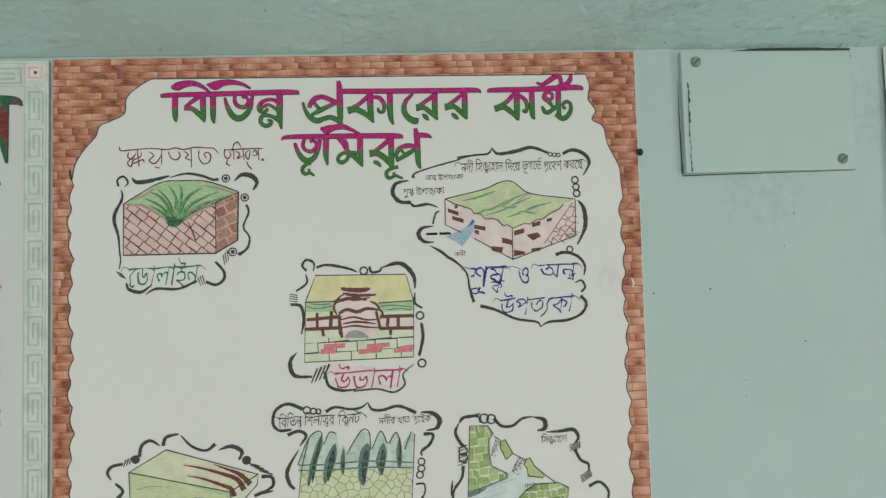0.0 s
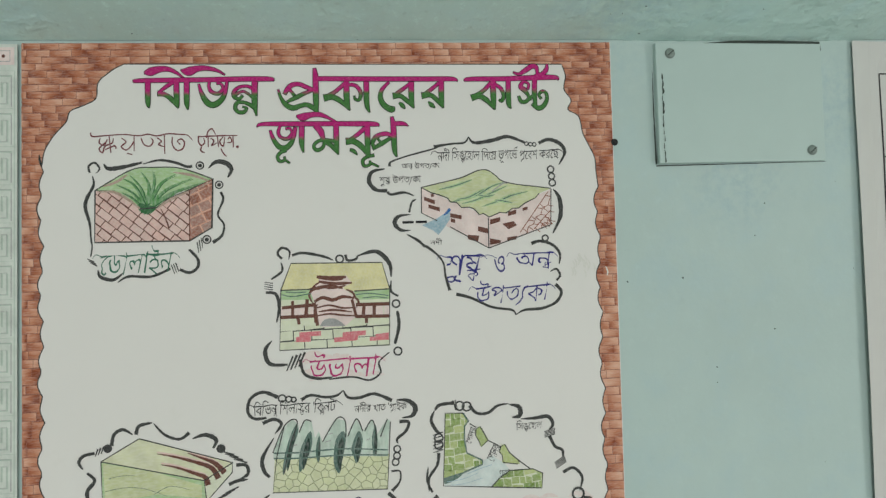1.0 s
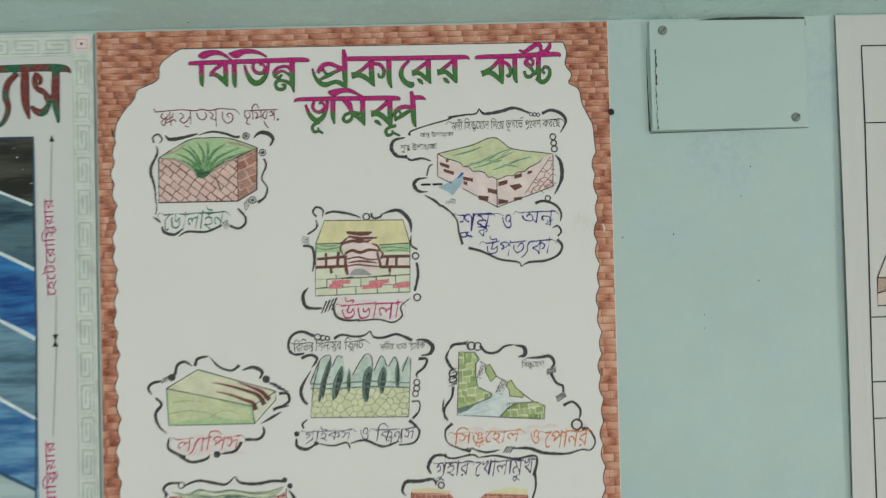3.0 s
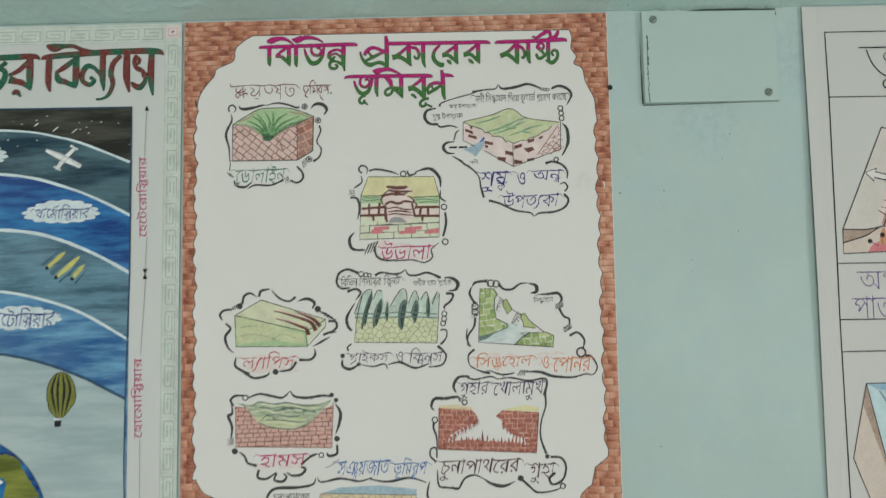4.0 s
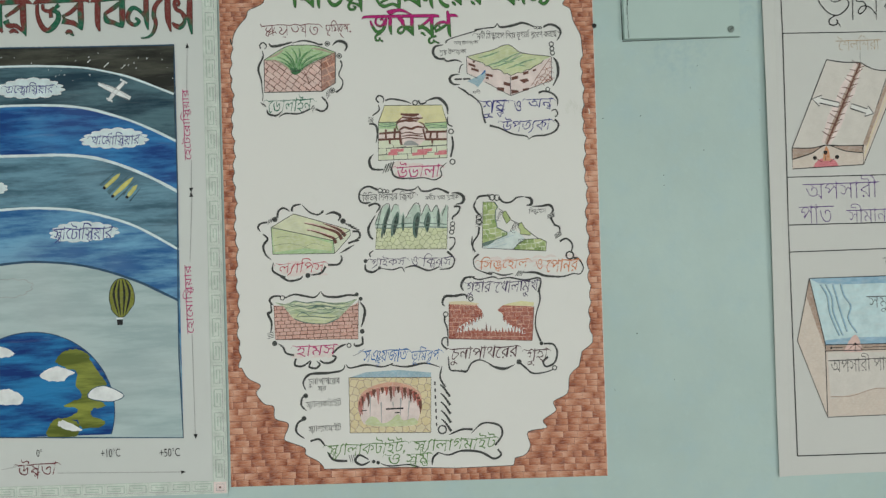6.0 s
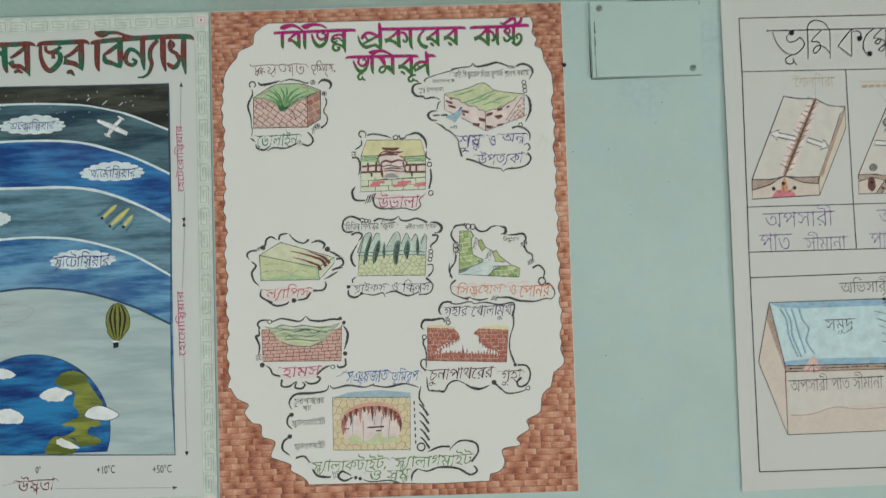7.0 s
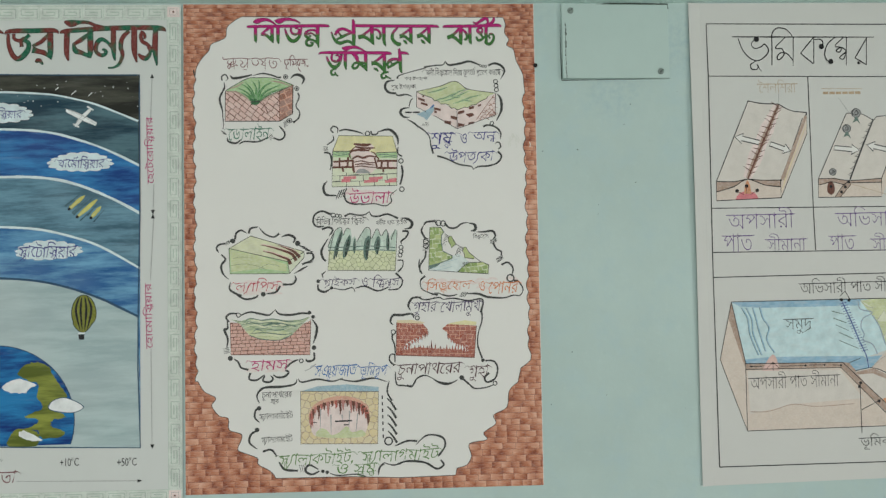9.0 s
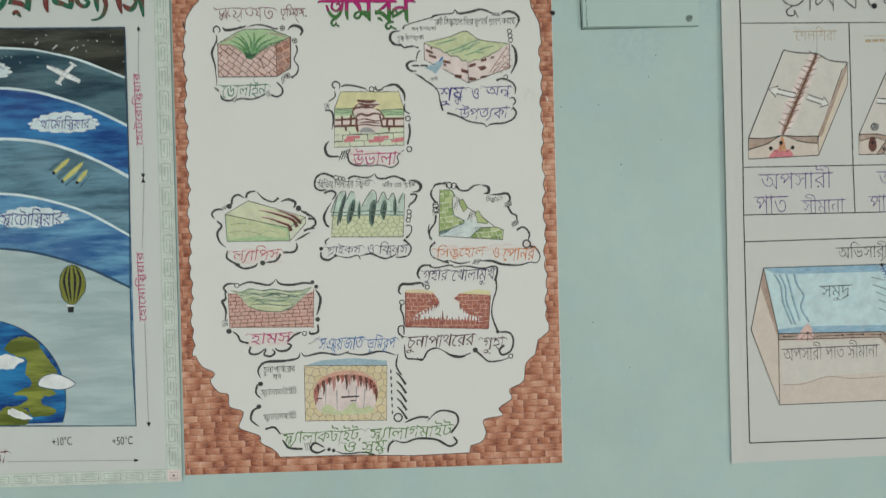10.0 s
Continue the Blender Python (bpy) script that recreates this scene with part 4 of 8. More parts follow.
# doline
d = Art(L)
d.poly([(62.5, -138.8), (78.8, -139.3), (90.7, -145.9), (102.5, -156.2), (117.0, -155.4), (126.9, -148.2), (146.5, -139.6), (145.9, -187.4), (61.1, -186.4)], BROWN)
d.bricks([(62.5, -138.8), (78.8, -139.3), (90.7, -145.9), (102.5, -156.2), (117.0, -155.4), (126.9, -148.2), (146.5, -139.6), (145.9, -187.4), (61.1, -186.4)], 11.5, 7.2, PINK, 0.95, -40, jitter=0.08)
d.poly([(147.0, -139.6), (168.3, -129.5), (166.4, -175.7), (145.9, -187.4)], SALMON)
d.bricks([(147.0, -139.6), (168.3, -129.5), (166.4, -175.7), (145.9, -187.4)], 13, 9.6, BRICK_FACE, 1.5, 24, jitter=0.12)
d.poly(glide([(62.5, -138.3), (73.0, -131.7), (96.1, -119.2), (115.5, -117.7), (139.7, -119.1), (167.6, -129.4)], 4) + glide([(146.5, -139.6), (134.3, -142.7), (124.4, -151.4), (114.6, -157.3), (104.9, -157.5), (95.4, -150.5), (86.0, -142.0), (76.4, -138.5)], 4), PALE_GREEN)
for q in ([(107.9, -153.3), (103.0, -136.3), (93.6, -124.8)], [(108.6, -152.6), (110.3, -134.0), (103.3, -121.4)], [(109.4, -151.4), (115.1, -132.9), (114.2, -121.2)], [(111.1, -151.5), (121.2, -133.1), (134.7, -124.7)], [(112.3, -152.0), (127.1, -138.3), (149.2, -128.9)], [(112.7, -152.8), (134.3, -141.0), (158.9, -133.0)], [(106.2, -153.8), (95.6, -141.0), (81.3, -133.2)], [(106.9, -153.3), (98.2, -134.9), (86.3, -127.1)], [(105.0, -155.0), (95.5, -146.0), (86.0, -140.7)], [(113.4, -154.0), (124.5, -146.9), (139.2, -139.9)]):
    d.line(q, 3.2, GREEN, (1.4, 0.2))
    d.line([(x + 1.2, z - 0.8) for x, z in q], 1.0, DEEP_GREEN, (1.4, 0.2))
d.line([(101.4, -151.6), (104.9, -155.7), (109.7, -156.9), (115.8, -155.3)], 8.0, DEEP_GREEN, (0.3, 0.3), swell=1.2)
d.line([(62.5, -138.3), (73.0, -131.7), (96.1, -119.2), (115.5, -117.7), (139.7, -119.1), (167.6, -129.4)], 0.8)
d.line([(62.5, -138.3), (78.8, -139.3), (90.7, -145.9), (102.5, -156.2), (117.0, -155.4), (126.9, -148.2), (146.5, -139.6), (168.3, -129.5), (166.4, -175.7), (145.9, -187.4), (61.1, -186.4)], 1.5, smooth=False, closed=True)
for q in ([(64.4, -139.6), (78.8, -140.0), (91.9, -147.4), (102.0, -156.1)], [(117.5, -156.1), (128.1, -149.0), (146.5, -140.6)], [(147.7, -141.6), (167.3, -132.2)], [(69.3, -134.8), (81.4, -130.7), (91.2, -124.0)], [(132.3, -122.7), (149.3, -125.7), (163.9, -131.1)]):
    d.line(q, 2.0, EARTH_DARK, (0.3, 0.6), swell=1.3)
d.line([(146.8, -139.6), (145.9, -187.4)], 1.0, BROWN, smooth=False)
d.line([(120.6, -156.7), (124.1, -164.3), (127.5, -174.4)], 1.6, BROWN, (0.4, 1))
ob = d.put("doline_drawing", karst, "crayon block of pink bricks with a green hollow")
d = Art(L)
d.curl([(63.6, -122.2), (66.8, -117.8), (62.6, -112.3), (57.2, -115.6), (58.1, -121.6)], 2.4)
d.curl([(70.5, -113.5), (74.9, -118.1), (87.7, -116.9), (104.7, -112.9)], 3.4, (0.2, 0.6), 1.4)
d.curl([(105.4, -114.4), (120.5, -111.1), (135.0, -113.7), (144.6, -117.5), (150.0, -117.2)], 3.0, (0.2, 1.2))
d.curl([(164.6, -119.6), (171.6, -113.7), (180.9, -115.0), (185.7, -121.2), (182.1, -128.6)], 4.0, (0.2, 0.4), 1.5)
d.curl([(175.3, -142.2), (177.3, -149.8), (172.1, -163.4), (177.5, -173.1), (175.2, -183.5), (166.8, -189.7)], 3.4, (0.8, 1.2), 0.6)
d.curl([(60.4, -124.6), (61.2, -133.1), (54.8, -146.0), (53.6, -154.6), (57.2, -169.5), (57.8, -186.8)], 3.2, (0.3, 0.2), 1.2)
d.curl([(57.9, -179.4), (58.7, -190.5), (57.3, -199.1)], 1.4)
d.curl([(63.5, -212.1), (65.8, -218.5), (76.7, -221.4), (85.6, -215.4)], 2.8, (0.5, 0.3), 1.4)
d.curl([(80.7, -224.0), (90.4, -218.8), (110.8, -219.6), (127.8, -212.8)], 3.0, (0.2, 1.0))
d.curl([(136.3, -213.9), (145.1, -217.2), (152.5, -212.5), (152.7, -204.6), (145.2, -195.4)], 3.2, (1.0, 0.8), 1.0)
hatch(d, (130.2, -213.7), (134.1, -211.8), 3, 9, 0.9, (-1, 3))
hatch(d, (153.2, -193.9), (157.0, -189.8), 3, 10, 0.9, (-0.4, 3))
hatch(d, (57.2, -202.7), (59.8, -206.5), 3, 7, 0.8, (2, -1))
for c, r in (((156.9, -116.8), 3.4), ((174.0, -135.4), 3.4), ((161.5, -186.7), 3.6)):
    d.ring(c, r, 1.2)
    d.dot(c, r * 0.55)
d.put("scroll_frame", ob, "grey pencilled scroll frame")
d = Art(L)
d.text("েডালাইন", (65.8, -190.0), (130.6, -218.1), GREEN_PEN, -0.008, 0.2)
d.put("caption", ob, "dark green handwritten caption")

# dry and blind valley
d = Art(L)
d.poly([(365.0, -143.3), (429.2, -172.8), (428.7, -203.5), (363.9, -167.4)], PINK_WASH)
d.poly([(429.2, -172.8), (493.0, -147.1), (491.5, -182.4), (428.7, -203.5)], PINK_WASH)
for q in ([(367.0, -151.6), (377.3, -155.4), (377.1, -159.4), (366.8, -155.1)], [(370.9, -159.2), (382.0, -162.5), (381.8, -166.5), (370.8, -162.6)], [(392.0, -168.3), (402.9, -170.7), (402.8, -174.6), (391.9, -172.3)], [(392.3, -173.3), (396.5, -174.4), (396.4, -178.4), (392.2, -176.8)], [(418.8, -181.7), (428.8, -184.5), (428.6, -189.5), (418.6, -186.7)], [(408.5, -189.8), (419.7, -191.2), (418.2, -197.1), (408.3, -194.3)]):
    d.poly(q, BROWN)
for q in ([(430.9, -175.6), (441.1, -173.4), (440.9, -177.9), (430.7, -180.6)], [(442.8, -180.0), (454.3, -177.9), (457.4, -182.0), (448.9, -185.7)], [(448.9, -168.7), (457.3, -166.4), (457.1, -170.9), (448.7, -172.7)], [(430.1, -194.0), (441.1, -196.4), (440.5, -198.9), (429.9, -200.5)], [(447.3, -193.6), (457.5, -192.5), (456.1, -196.0), (447.2, -197.1)], [(463.7, -165.1), (468.9, -163.8), (468.7, -166.8), (463.6, -168.1)], [(373.2, -149.8), (376.3, -147.4), (376.7, -151.4), (374.2, -152.3)]):
    d.poly(q, BROWN)
for row, (a, b) in enumerate((((489.9, -149.6), (458.8, -191.3)), ((491.5, -158.4), (465.2, -190.3)), ((491.6, -168.5), (472.9, -188.0)), ((491.2, -177.3), (480.7, -185.3)))):
    pts = [(a[0] + (b[0] - a[0]) * t / 7 + 1.6 * (t % 2), a[1] + (b[1] - a[1]) * t / 7 + 2.2 * ((t + row) % 2)) for t in range(8)]
    d.line(pts, 0.9, BRICK_LINE, smooth=False)
    for t in range(1, 7):
        d.line([pts[t], (pts[t][0] + 5, pts[t][1] - 4 + 3 * (t % 2))], 0.8, BRICK_LINE, smooth=False)
d.poly(glide([(364.6, -142.5), (381.6, -138.8), (404.4, -133.7), (419.7, -127.4), (429.8, -126.9), (438.4, -132.9), (444.6, -138.1), (459.6, -141.8), (477.3, -144.1), (493.1, -146.4)], 3) + [(480.9, -151.0), (476.9, -155.5), (466.5, -160.2), (459.9, -165.0), (453.6, -165.3), (447.0, -169.6), (440.8, -168.9), (433.0, -172.1), (430.0, -173.0), (424.3, -169.4), (420.5, -170.7), (415.7, -164.8), (410.8, -162.9), (403.2, -163.2), (398.4, -158.0), (392.2, -157.3), (389.8, -153.3), (381.2, -150.0), (373.8, -147.8)], OLIVE)
for q in ([(392.2, -157.8), (403.5, -155.2), (418.8, -151.2), (434.2, -142.9), (447.1, -139.0)], [(403.4, -159.4), (418.6, -155.7), (434.0, -149.1), (449.4, -142.6)], [(398.5, -155.0), (411.2, -152.9), (426.6, -145.1)], [(381.4, -145.0), (399.1, -141.1), (414.3, -136.0)], [(423.4, -162.6), (438.7, -158.0), (454.1, -152.2), (469.5, -148.9)], [(436.2, -156.7), (443.8, -157.5), (453.8, -159.8)], [(418.8, -151.2), (428.8, -152.7), (436.4, -151.2)]):
    d.line(q, 2.4, PALE_GREEN, (0.3, 0.3), swell=1.4)
    d.line(q, 0.9, DARK_TEAL, (0.2, 0.2), swell=1.2)
d.line([(434.0, -147.9), (444.5, -140.6), (449.5, -140.0)], 3.0, GREY, (0.3, 0.6))
d.poly([(391.9, -165.3), (386.8, -168.1), (379.1, -172.9), (363.9, -179.3), (374.9, -184.7), (379.7, -189.3), (386.3, -181.3), (391.5, -174.0)], WATER)
d.line([(391.9, -164.1), (388.0, -168.2), (385.5, -170.1)], 3.0, SKY_PEN, (1, 0.3))
d.line(glide([(364.6, -142.5), (381.6, -138.8), (404.4, -133.7), (419.7, -127.4), (429.8, -126.9), (438.4, -132.9), (444.6, -138.1), (459.6, -141.8), (477.3, -144.1), (493.1, -146.4)], 3), 0.7, smooth=False)
d.line([(364.6, -142.5), (373.8, -147.8), (381.2, -150.0), (389.8, -153.3), (392.2, -157.3), (398.4, -158.0), (403.2, -163.2), (410.8, -162.9), (415.7, -164.8), (420.5, -170.7), (424.3, -169.4), (430.0, -173.0), (433.0, -172.1), (440.8, -168.9), (447.0, -169.6), (453.6, -165.3), (459.9, -165.0), (466.5, -160.2), (476.9, -155.5), (480.9, -151.0)], 0.7, smooth=False)
d.line([(364.6, -142.5), (363.9, -167.4), (379.0, -175.4)], 0.7, smooth=False)
d.line([(391.3, -181.5), (428.7, -203.5), (491.5, -182.4), (493.0, -147.1)], 0.7, smooth=False)
d.line([(429.2, -173.5), (428.7, -203.5)], 0.7, smooth=False)
ob = d.put("valley_drawing", karst, "crayon block of a green valley over pink rock")
d = Art(L)
d.curl([(357.5, -150.5), (347.8, -147.0), (335.3, -148.6), (331.7, -146.0)], 3.0, (0.2, 1.2))
d.curl([(331.7, -144.8), (320.7, -143.7), (314.3, -135.6), (317.6, -126.3), (330.0, -123.6)], 5.0, (1.0, 0.3), 1.3)
d.curl([(334.5, -121.3), (336.4, -116.8), (352.8, -111.3), (377.9, -104.9), (381.8, -102.5)], 3.4, (1.2, 0.4), 0.5)
d.curl([(378.0, -102.9), (395.6, -100.4), (408.2, -99.4), (412.5, -93.7)], 3.2, (1.2, 0.3), 0.7)
d.curl([(412.5, -93.7), (418.3, -99.7), (436.1, -97.6), (451.5, -94.2), (468.0, -100.2)], 3.4, (0.2, 0.8), 1.3)
d.curl([(482.3, -101.3), (492.2, -97.7), (503.5, -101.8), (508.5, -110.8), (501.8, -123.3)], 4.0, (1.0, 0.2), 1.2)
d.curl([(495.1, -147.2), (501.1, -156.2), (501.6, -173.9), (493.1, -191.2)], 3.8, (0.2, 0.3), 1.4)
d.curl([(471.1, -200.5), (480.1, -198.3), (492.6, -202.5), (499.4, -211.5), (498.4, -221.5)], 4.4, (1.2, 0.3), 0.9)
d.curl([(488.9, -228.7), (495.4, -226.4), (498.9, -232.8), (494.9, -237.7)], 2.6)
d.curl([(494.0, -241.4), (499.5, -249.1), (494.0, -258.9), (479.7, -264.5), (462.0, -265.5), (452.9, -270.1)], 4.2, (1.2, 0.2), 0.9)
d.curl([(452.9, -270.1), (449.4, -265.0), (429.4, -261.2), (409.8, -251.7), (395.0, -247.3)], 5.0, (0.2, 1.3), 0.7)
d.curl([(388.9, -243.4), (385.2, -229.6), (383.7, -217.2), (377.8, -208.3), (366.9, -199.3)], 3.4, (1.2, 0.9), 0.6)
d.curl([(366.4, -200.5), (359.7, -194.0), (348.8, -187.5)], 3.2, (1.0, 0.2))
d.curl([(359.2, -153.8), (354.8, -156.7), (352.0, -166.5)], 2.2)
d.curl([(352.6, -183.9), (342.8, -183.1), (337.6, -176.0), (342.0, -169.9), (353.2, -168.5)], 3.0, (0.3, 0.2), 1.6)
for c, r in (((493.4, -127.4), 4.0), ((494.1, -134.3), 3.8), ((494.6, -140.9), 4.0), ((485.3, -195.5), 3.6)):
    d.ring(c, r * 0.8, 1.5)
for c in ((470.0, -101.5), (474.1, -102.1), (477.9, -102.4)):
    d.ring(c, 1.8, 0.8)
d.put("scroll_frame", ob, "grey pencilled scroll frame")
d = Art(L)
d.text("শুষ{ক", (384.5, -207.8), (420.4, -236.5), BLUE_PEN, -0.008, 0.2)
d.text("ও", (433.4, -211.6), (443.9, -227.5), BLUE_PEN, -0.004)
d.text("অন{ধ", (453.0, -209.8), (491.1, -226.8), BLUE_PEN, -0.008, 0.2)
d.text("উপত~কা", (414.2, -234.5), (487.5, -261.6), BLUE_PEN, -0.008, 0.2)
d.line([(420.1, -212.4), (427.7, -210.2), (436.4, -213.7)], 1.1, BLUE_PEN, (0.5, 0.5))
d.put("caption", ob, "blue handwritten caption")
d = Art(L)
d.text("নদী িসঙ{কেহাল িদেয় ভূগেভ* প^েবশ করেছ", (381.7, -103.8), (501.9, -120.3), INK, -0.004, 0.06)
d.text("অন{ধ উপত~কা", (346.3, -117.1), (383.4, -125.1), INK, -0.004, 0.06)
d.text("শুষ{ক উপত~কা", (324.4, -128.9), (364.6, -140.0), INK, -0.004, 0.06)
d.text("নদী", (371.7, -192.5), (382.9, -198.8), INK, -0.004, 0.06)
d.scribble((344.4, -171.2), (370.1, -180.8), INK, 2)
d.put("notes", ob, "tiny black handwritten notes")

# uvala
d = Art(L)
d.poly([(228.2, -237.7), (238.3, -211.3), (324.7, -213.9), (330.8, -240.2), (328.9, -294.0), (225.6, -294.2)], LIME)
d.poly([(228.2, -236.7), (238.3, -211.9), (324.1, -213.9), (330.8, -239.6), (289.1, -240.4), (257.8, -237.9)], YELLOW)
d.poly([(227.9, -237.6), (257.8, -237.3), (257.5, -247.3), (227.6, -246.1)], PALE_GREEN)
d.poly([(296.9, -240.5), (330.8, -239.6), (330.5, -249.1), (298.2, -249.0)], PALE_GREEN)
d.bricks([(227.4, -253.0), (258.9, -251.8), (260.1, -263.2), (227.2, -263.0)], 24, 12, PINK_WASH, 0.8, 0)
d.bricks([(298.1, -253.5), (330.3, -254.2), (329.9, -265.6), (297.7, -264.8)], 24, 12, PINK_WASH, 0.8, 0)
d.poly([(226.6, -271.1), (329.7, -272.5), (329.0, -293.3), (225.6, -293.8)], GRAPHITE)
d.bricks([(226.6, -271.1), (329.7, -272.5), (329.0, -293.3), (225.6, -293.8)], 21, 9.5, LIME, 0.9, 1.2)
for q in ([(244.1, -277.5), (264.4, -277.2), (264.2, -281.6), (254.9, -281.8), (254.7, -286.8), (240.7, -286.7), (240.9, -281.7), (244.0, -281.6)], [(284.7, -279.3), (306.7, -278.4), (306.6, -282.8), (299.6, -283.2), (298.5, -287.5), (276.5, -288.4), (276.7, -284.0), (284.5, -283.7)], [(316.0, -282.6), (328.7, -281.3), (328.5, -288.3), (310.2, -288.7), (310.3, -284.9), (316.0, -284.9)]):
    d.poly(q, ROSE)
d.poly([(262.9, -224.9), (289.6, -225.3), (295.0, -232.5), (286.0, -236.8), (298.3, -246.8), (298.4, -264.2), (288.0, -273.2), (266.1, -273.8), (258.5, -265.6), (259.0, -249.9), (254.7, -237.2), (264.3, -231.2)], PINK_WASH)
for q, w in (([(261.9, -225.5), (273.8, -227.2), (289.5, -226.6)], 2.6), ([(263.7, -230.0), (276.8, -232.4), (295.0, -232.5)], 2.0), ([(254.7, -237.2), (273.5, -234.8), (286.0, -237.2)], 2.0), ([(259.0, -249.3), (266.9, -245.5), (276.3, -248.1), (285.8, -245.4), (296.7, -247.1)], 2.2), ([(261.0, -255.0), (273.0, -253.0), (285.4, -256.1), (297.4, -256.0)], 1.2), ([(261.7, -262.6), (272.7, -261.2), (285.2, -263.0), (297.7, -264.2)], 1.2)):
    d.line(q, w * 1.35, BROWN, (0.8, 0.6), swell=1.2)
for q in ([(228.7, -253.7), (258.9, -252.1)], [(226.5, -262.7), (260.2, -262.5)], [(298.1, -253.5), (330.3, -253.9)], [(297.7, -264.8), (329.9, -265.6)], [(238.8, -247.5), (238.4, -261.6)], [(252.5, -246.5), (250.8, -262.1)], [(243.0, -262.4), (244.3, -270.0)], [(259.0, -249.9), (261.4, -272.0)], [(294.5, -248.3), (298.3, -265.8)], [(315.5, -253.6), (315.1, -264.9)], [(305.9, -255.0), (304.7, -263.2)], [(307.8, -265.2), (307.6, -271.5)]):
    d.line(q, 3.0, BROWN, smooth=False)
for q in ([(257.4, -249.9), (254.5, -242.8), (259.5, -234.2), (264.9, -230.6)], [(259.3, -269.4), (259.1, -257.8), (261.7, -251.6)], [(298.0, -256.3), (300.7, -250.4), (295.8, -245.1)], [(256.5, -239.1), (261.0, -236.8), (264.7, -237.6)], [(289.1, -238.6), (294.7, -241.3), (298.3, -246.5)], [(264.8, -234.4), (275.1, -236.7), (289.3, -234.8)], [(268.1, -227.6), (277.5, -228.9), (286.9, -228.7)], [(262.8, -258.9), (276.6, -257.6), (294.1, -260.2)]):
    d.line(q, 1.9, BROWN, (0.6, 0.4), swell=1.2)
for q in ([(229.0, -241.1), (238.9, -243.4), (256.1, -241.0)], [(298.4, -244.0), (311.1, -243.2), (329.3, -245.9)], [(232.8, -238.8), (242.1, -239.8), (251.5, -239.5)], [(304.6, -247.4), (317.3, -246.7), (328.3, -248.4)]):
    d.line(q, 1.0, DARK_TEAL)
d.poly(glide([(263.6, -272.7), (267.8, -266.6), (277.3, -265.8), (284.9, -270.5), (287.4, -273.2)], 3), GREY)
d.line([(228.2, -236.7), (238.3, -211.9), (324.1, -213.9), (330.8, -239.6), (329.0, -293.3), (225.6, -293.8)], 0.8, smooth=False, closed=True)
d.line([(227.9, -237.0), (257.8, -237.3)], 0.8)
d.line([(296.9, -240.5), (330.8, -239.6)], 0.8)
ob = d.put("uvala_drawing", karst, "crayon section of green bricks, a brown arch and yellow sky")
d = Art(L)
d.curl([(236.2, -208.1), (237.1, -200.2), (230.3, -196.8), (226.1, -202.0), (230.0, -207.2)], 2.8)
d.curl([(239.4, -204.4), (249.5, -202.3), (268.2, -206.1), (278.1, -210.3)], 3.2, (0.9, 0.2))
d.curl([(289.6, -205.3), (291.6, -210.8), (299.5, -209.8), (301.3, -205.8)], 2.8, (1.2, 0.3))
d.curl([(299.6, -207.3), (318.8, -203.2), (331.1, -214.8), (332.5, -228.2)], 3.8, (0.2, 0.3), 1.4)
d.curl([(229.0, -210.3), (229.7, -218.9), (219.5, -226.3)], 2.4)
hatch(d, (217.0, -229.4), (216.8, -235.6), 4, 8, 1.0, (3, -0.6))
d.curl([(214.2, -238.6), (223.5, -240.6), (226.2, -253.2), (223.3, -267.2)], 5.0, (0.8, 0.3), 1.0)
d.curl([(218.5, -284.2), (212.1, -293.2), (216.0, -305.8), (232.4, -307.6)], 4.4, (0.2, 0.6), 1.3)
hatch(d, (234.5, -306.7), (245.8, -303.2), 4, 15, 2.0, (1, 2.2))
d.curl([(244.3, -303.2), (247.6, -316.7), (259.9, -322.0), (274.5, -321.2)], 3.4, (1.0, 0.3), 1.0)
d.curl([(270.7, -323.2), (292.7, -322.1), (308.9, -326.0), (319.5, -319.3), (318.3, -309.2), (328.7, -300.3)], 3.2, (0.6, 0.3), 0.7)
d.curl([(332.4, -231.4), (332.0, -241.9), (338.8, -246.9)], 2.6)
d.curl([(337.4, -261.1), (338.5, -275.4), (334.1, -292.6)], 4.6, (0.8, 0.8), 1.0)
for c, r in (((284.1, -209.2), 4.4), ((336.4, -254.1), 4.4), ((336.7, -299.7), 4.6)):
    d.ring(c, r * 0.8, 1.6)
d.put("scroll_frame", ob, "grey pencilled scroll frame")
d = Art(L)
d.text("উভালা", (252.9, -296.1), (317.9, -321.8), MAGENTA_PEN, -0.008, 0.2)
d.put("caption", ob, "magenta handwritten caption")

# lapies
d = Art(L)
d.poly([(62.3, -387.6), (96.4, -368.7), (179.6, -396.0), (178.8, -405.2), (155.3, -430.1), (153.4, -410.9)], OLIVE)
d.poly([(62.3, -387.6), (153.4, -410.9), (155.3, -430.1), (63.0, -427.7)], PALE_GREEN)
d.poly([(153.4, -410.9), (179.6, -396.0), (178.8, -405.2), (155.3, -430.1)], LIME)
d.poly([(62.3, -387.6), (96.4, -368.7), (179.6, -396.0), (153.4, -410.9)], PALE_OLIVE)
d.poly([(63.7, -389.1), (111.5, -400.8), (151.3, -415.1), (151.1, -426.5), (111.1, -420.8), (65.3, -424.9)], OLIVE)
for q in ([(111.9, -383.6), (126.2, -386.9), (146.1, -393.4), (160.3, -399.6), (166.4, -409.9)], [(115.1, -393.7), (128.8, -397.1), (145.9, -404.0), (154.4, -408.0), (157.1, -415.3)], [(139.1, -384.5), (151.9, -389.9), (163.3, -395.4), (172.2, -404.9)]):
    d.line([(x, z + 1.5) for x, z in q], 5.0, PINK, (0.2, 0.8))
    d.line(q, 4.6, BROWN, (0.15, 1.2))
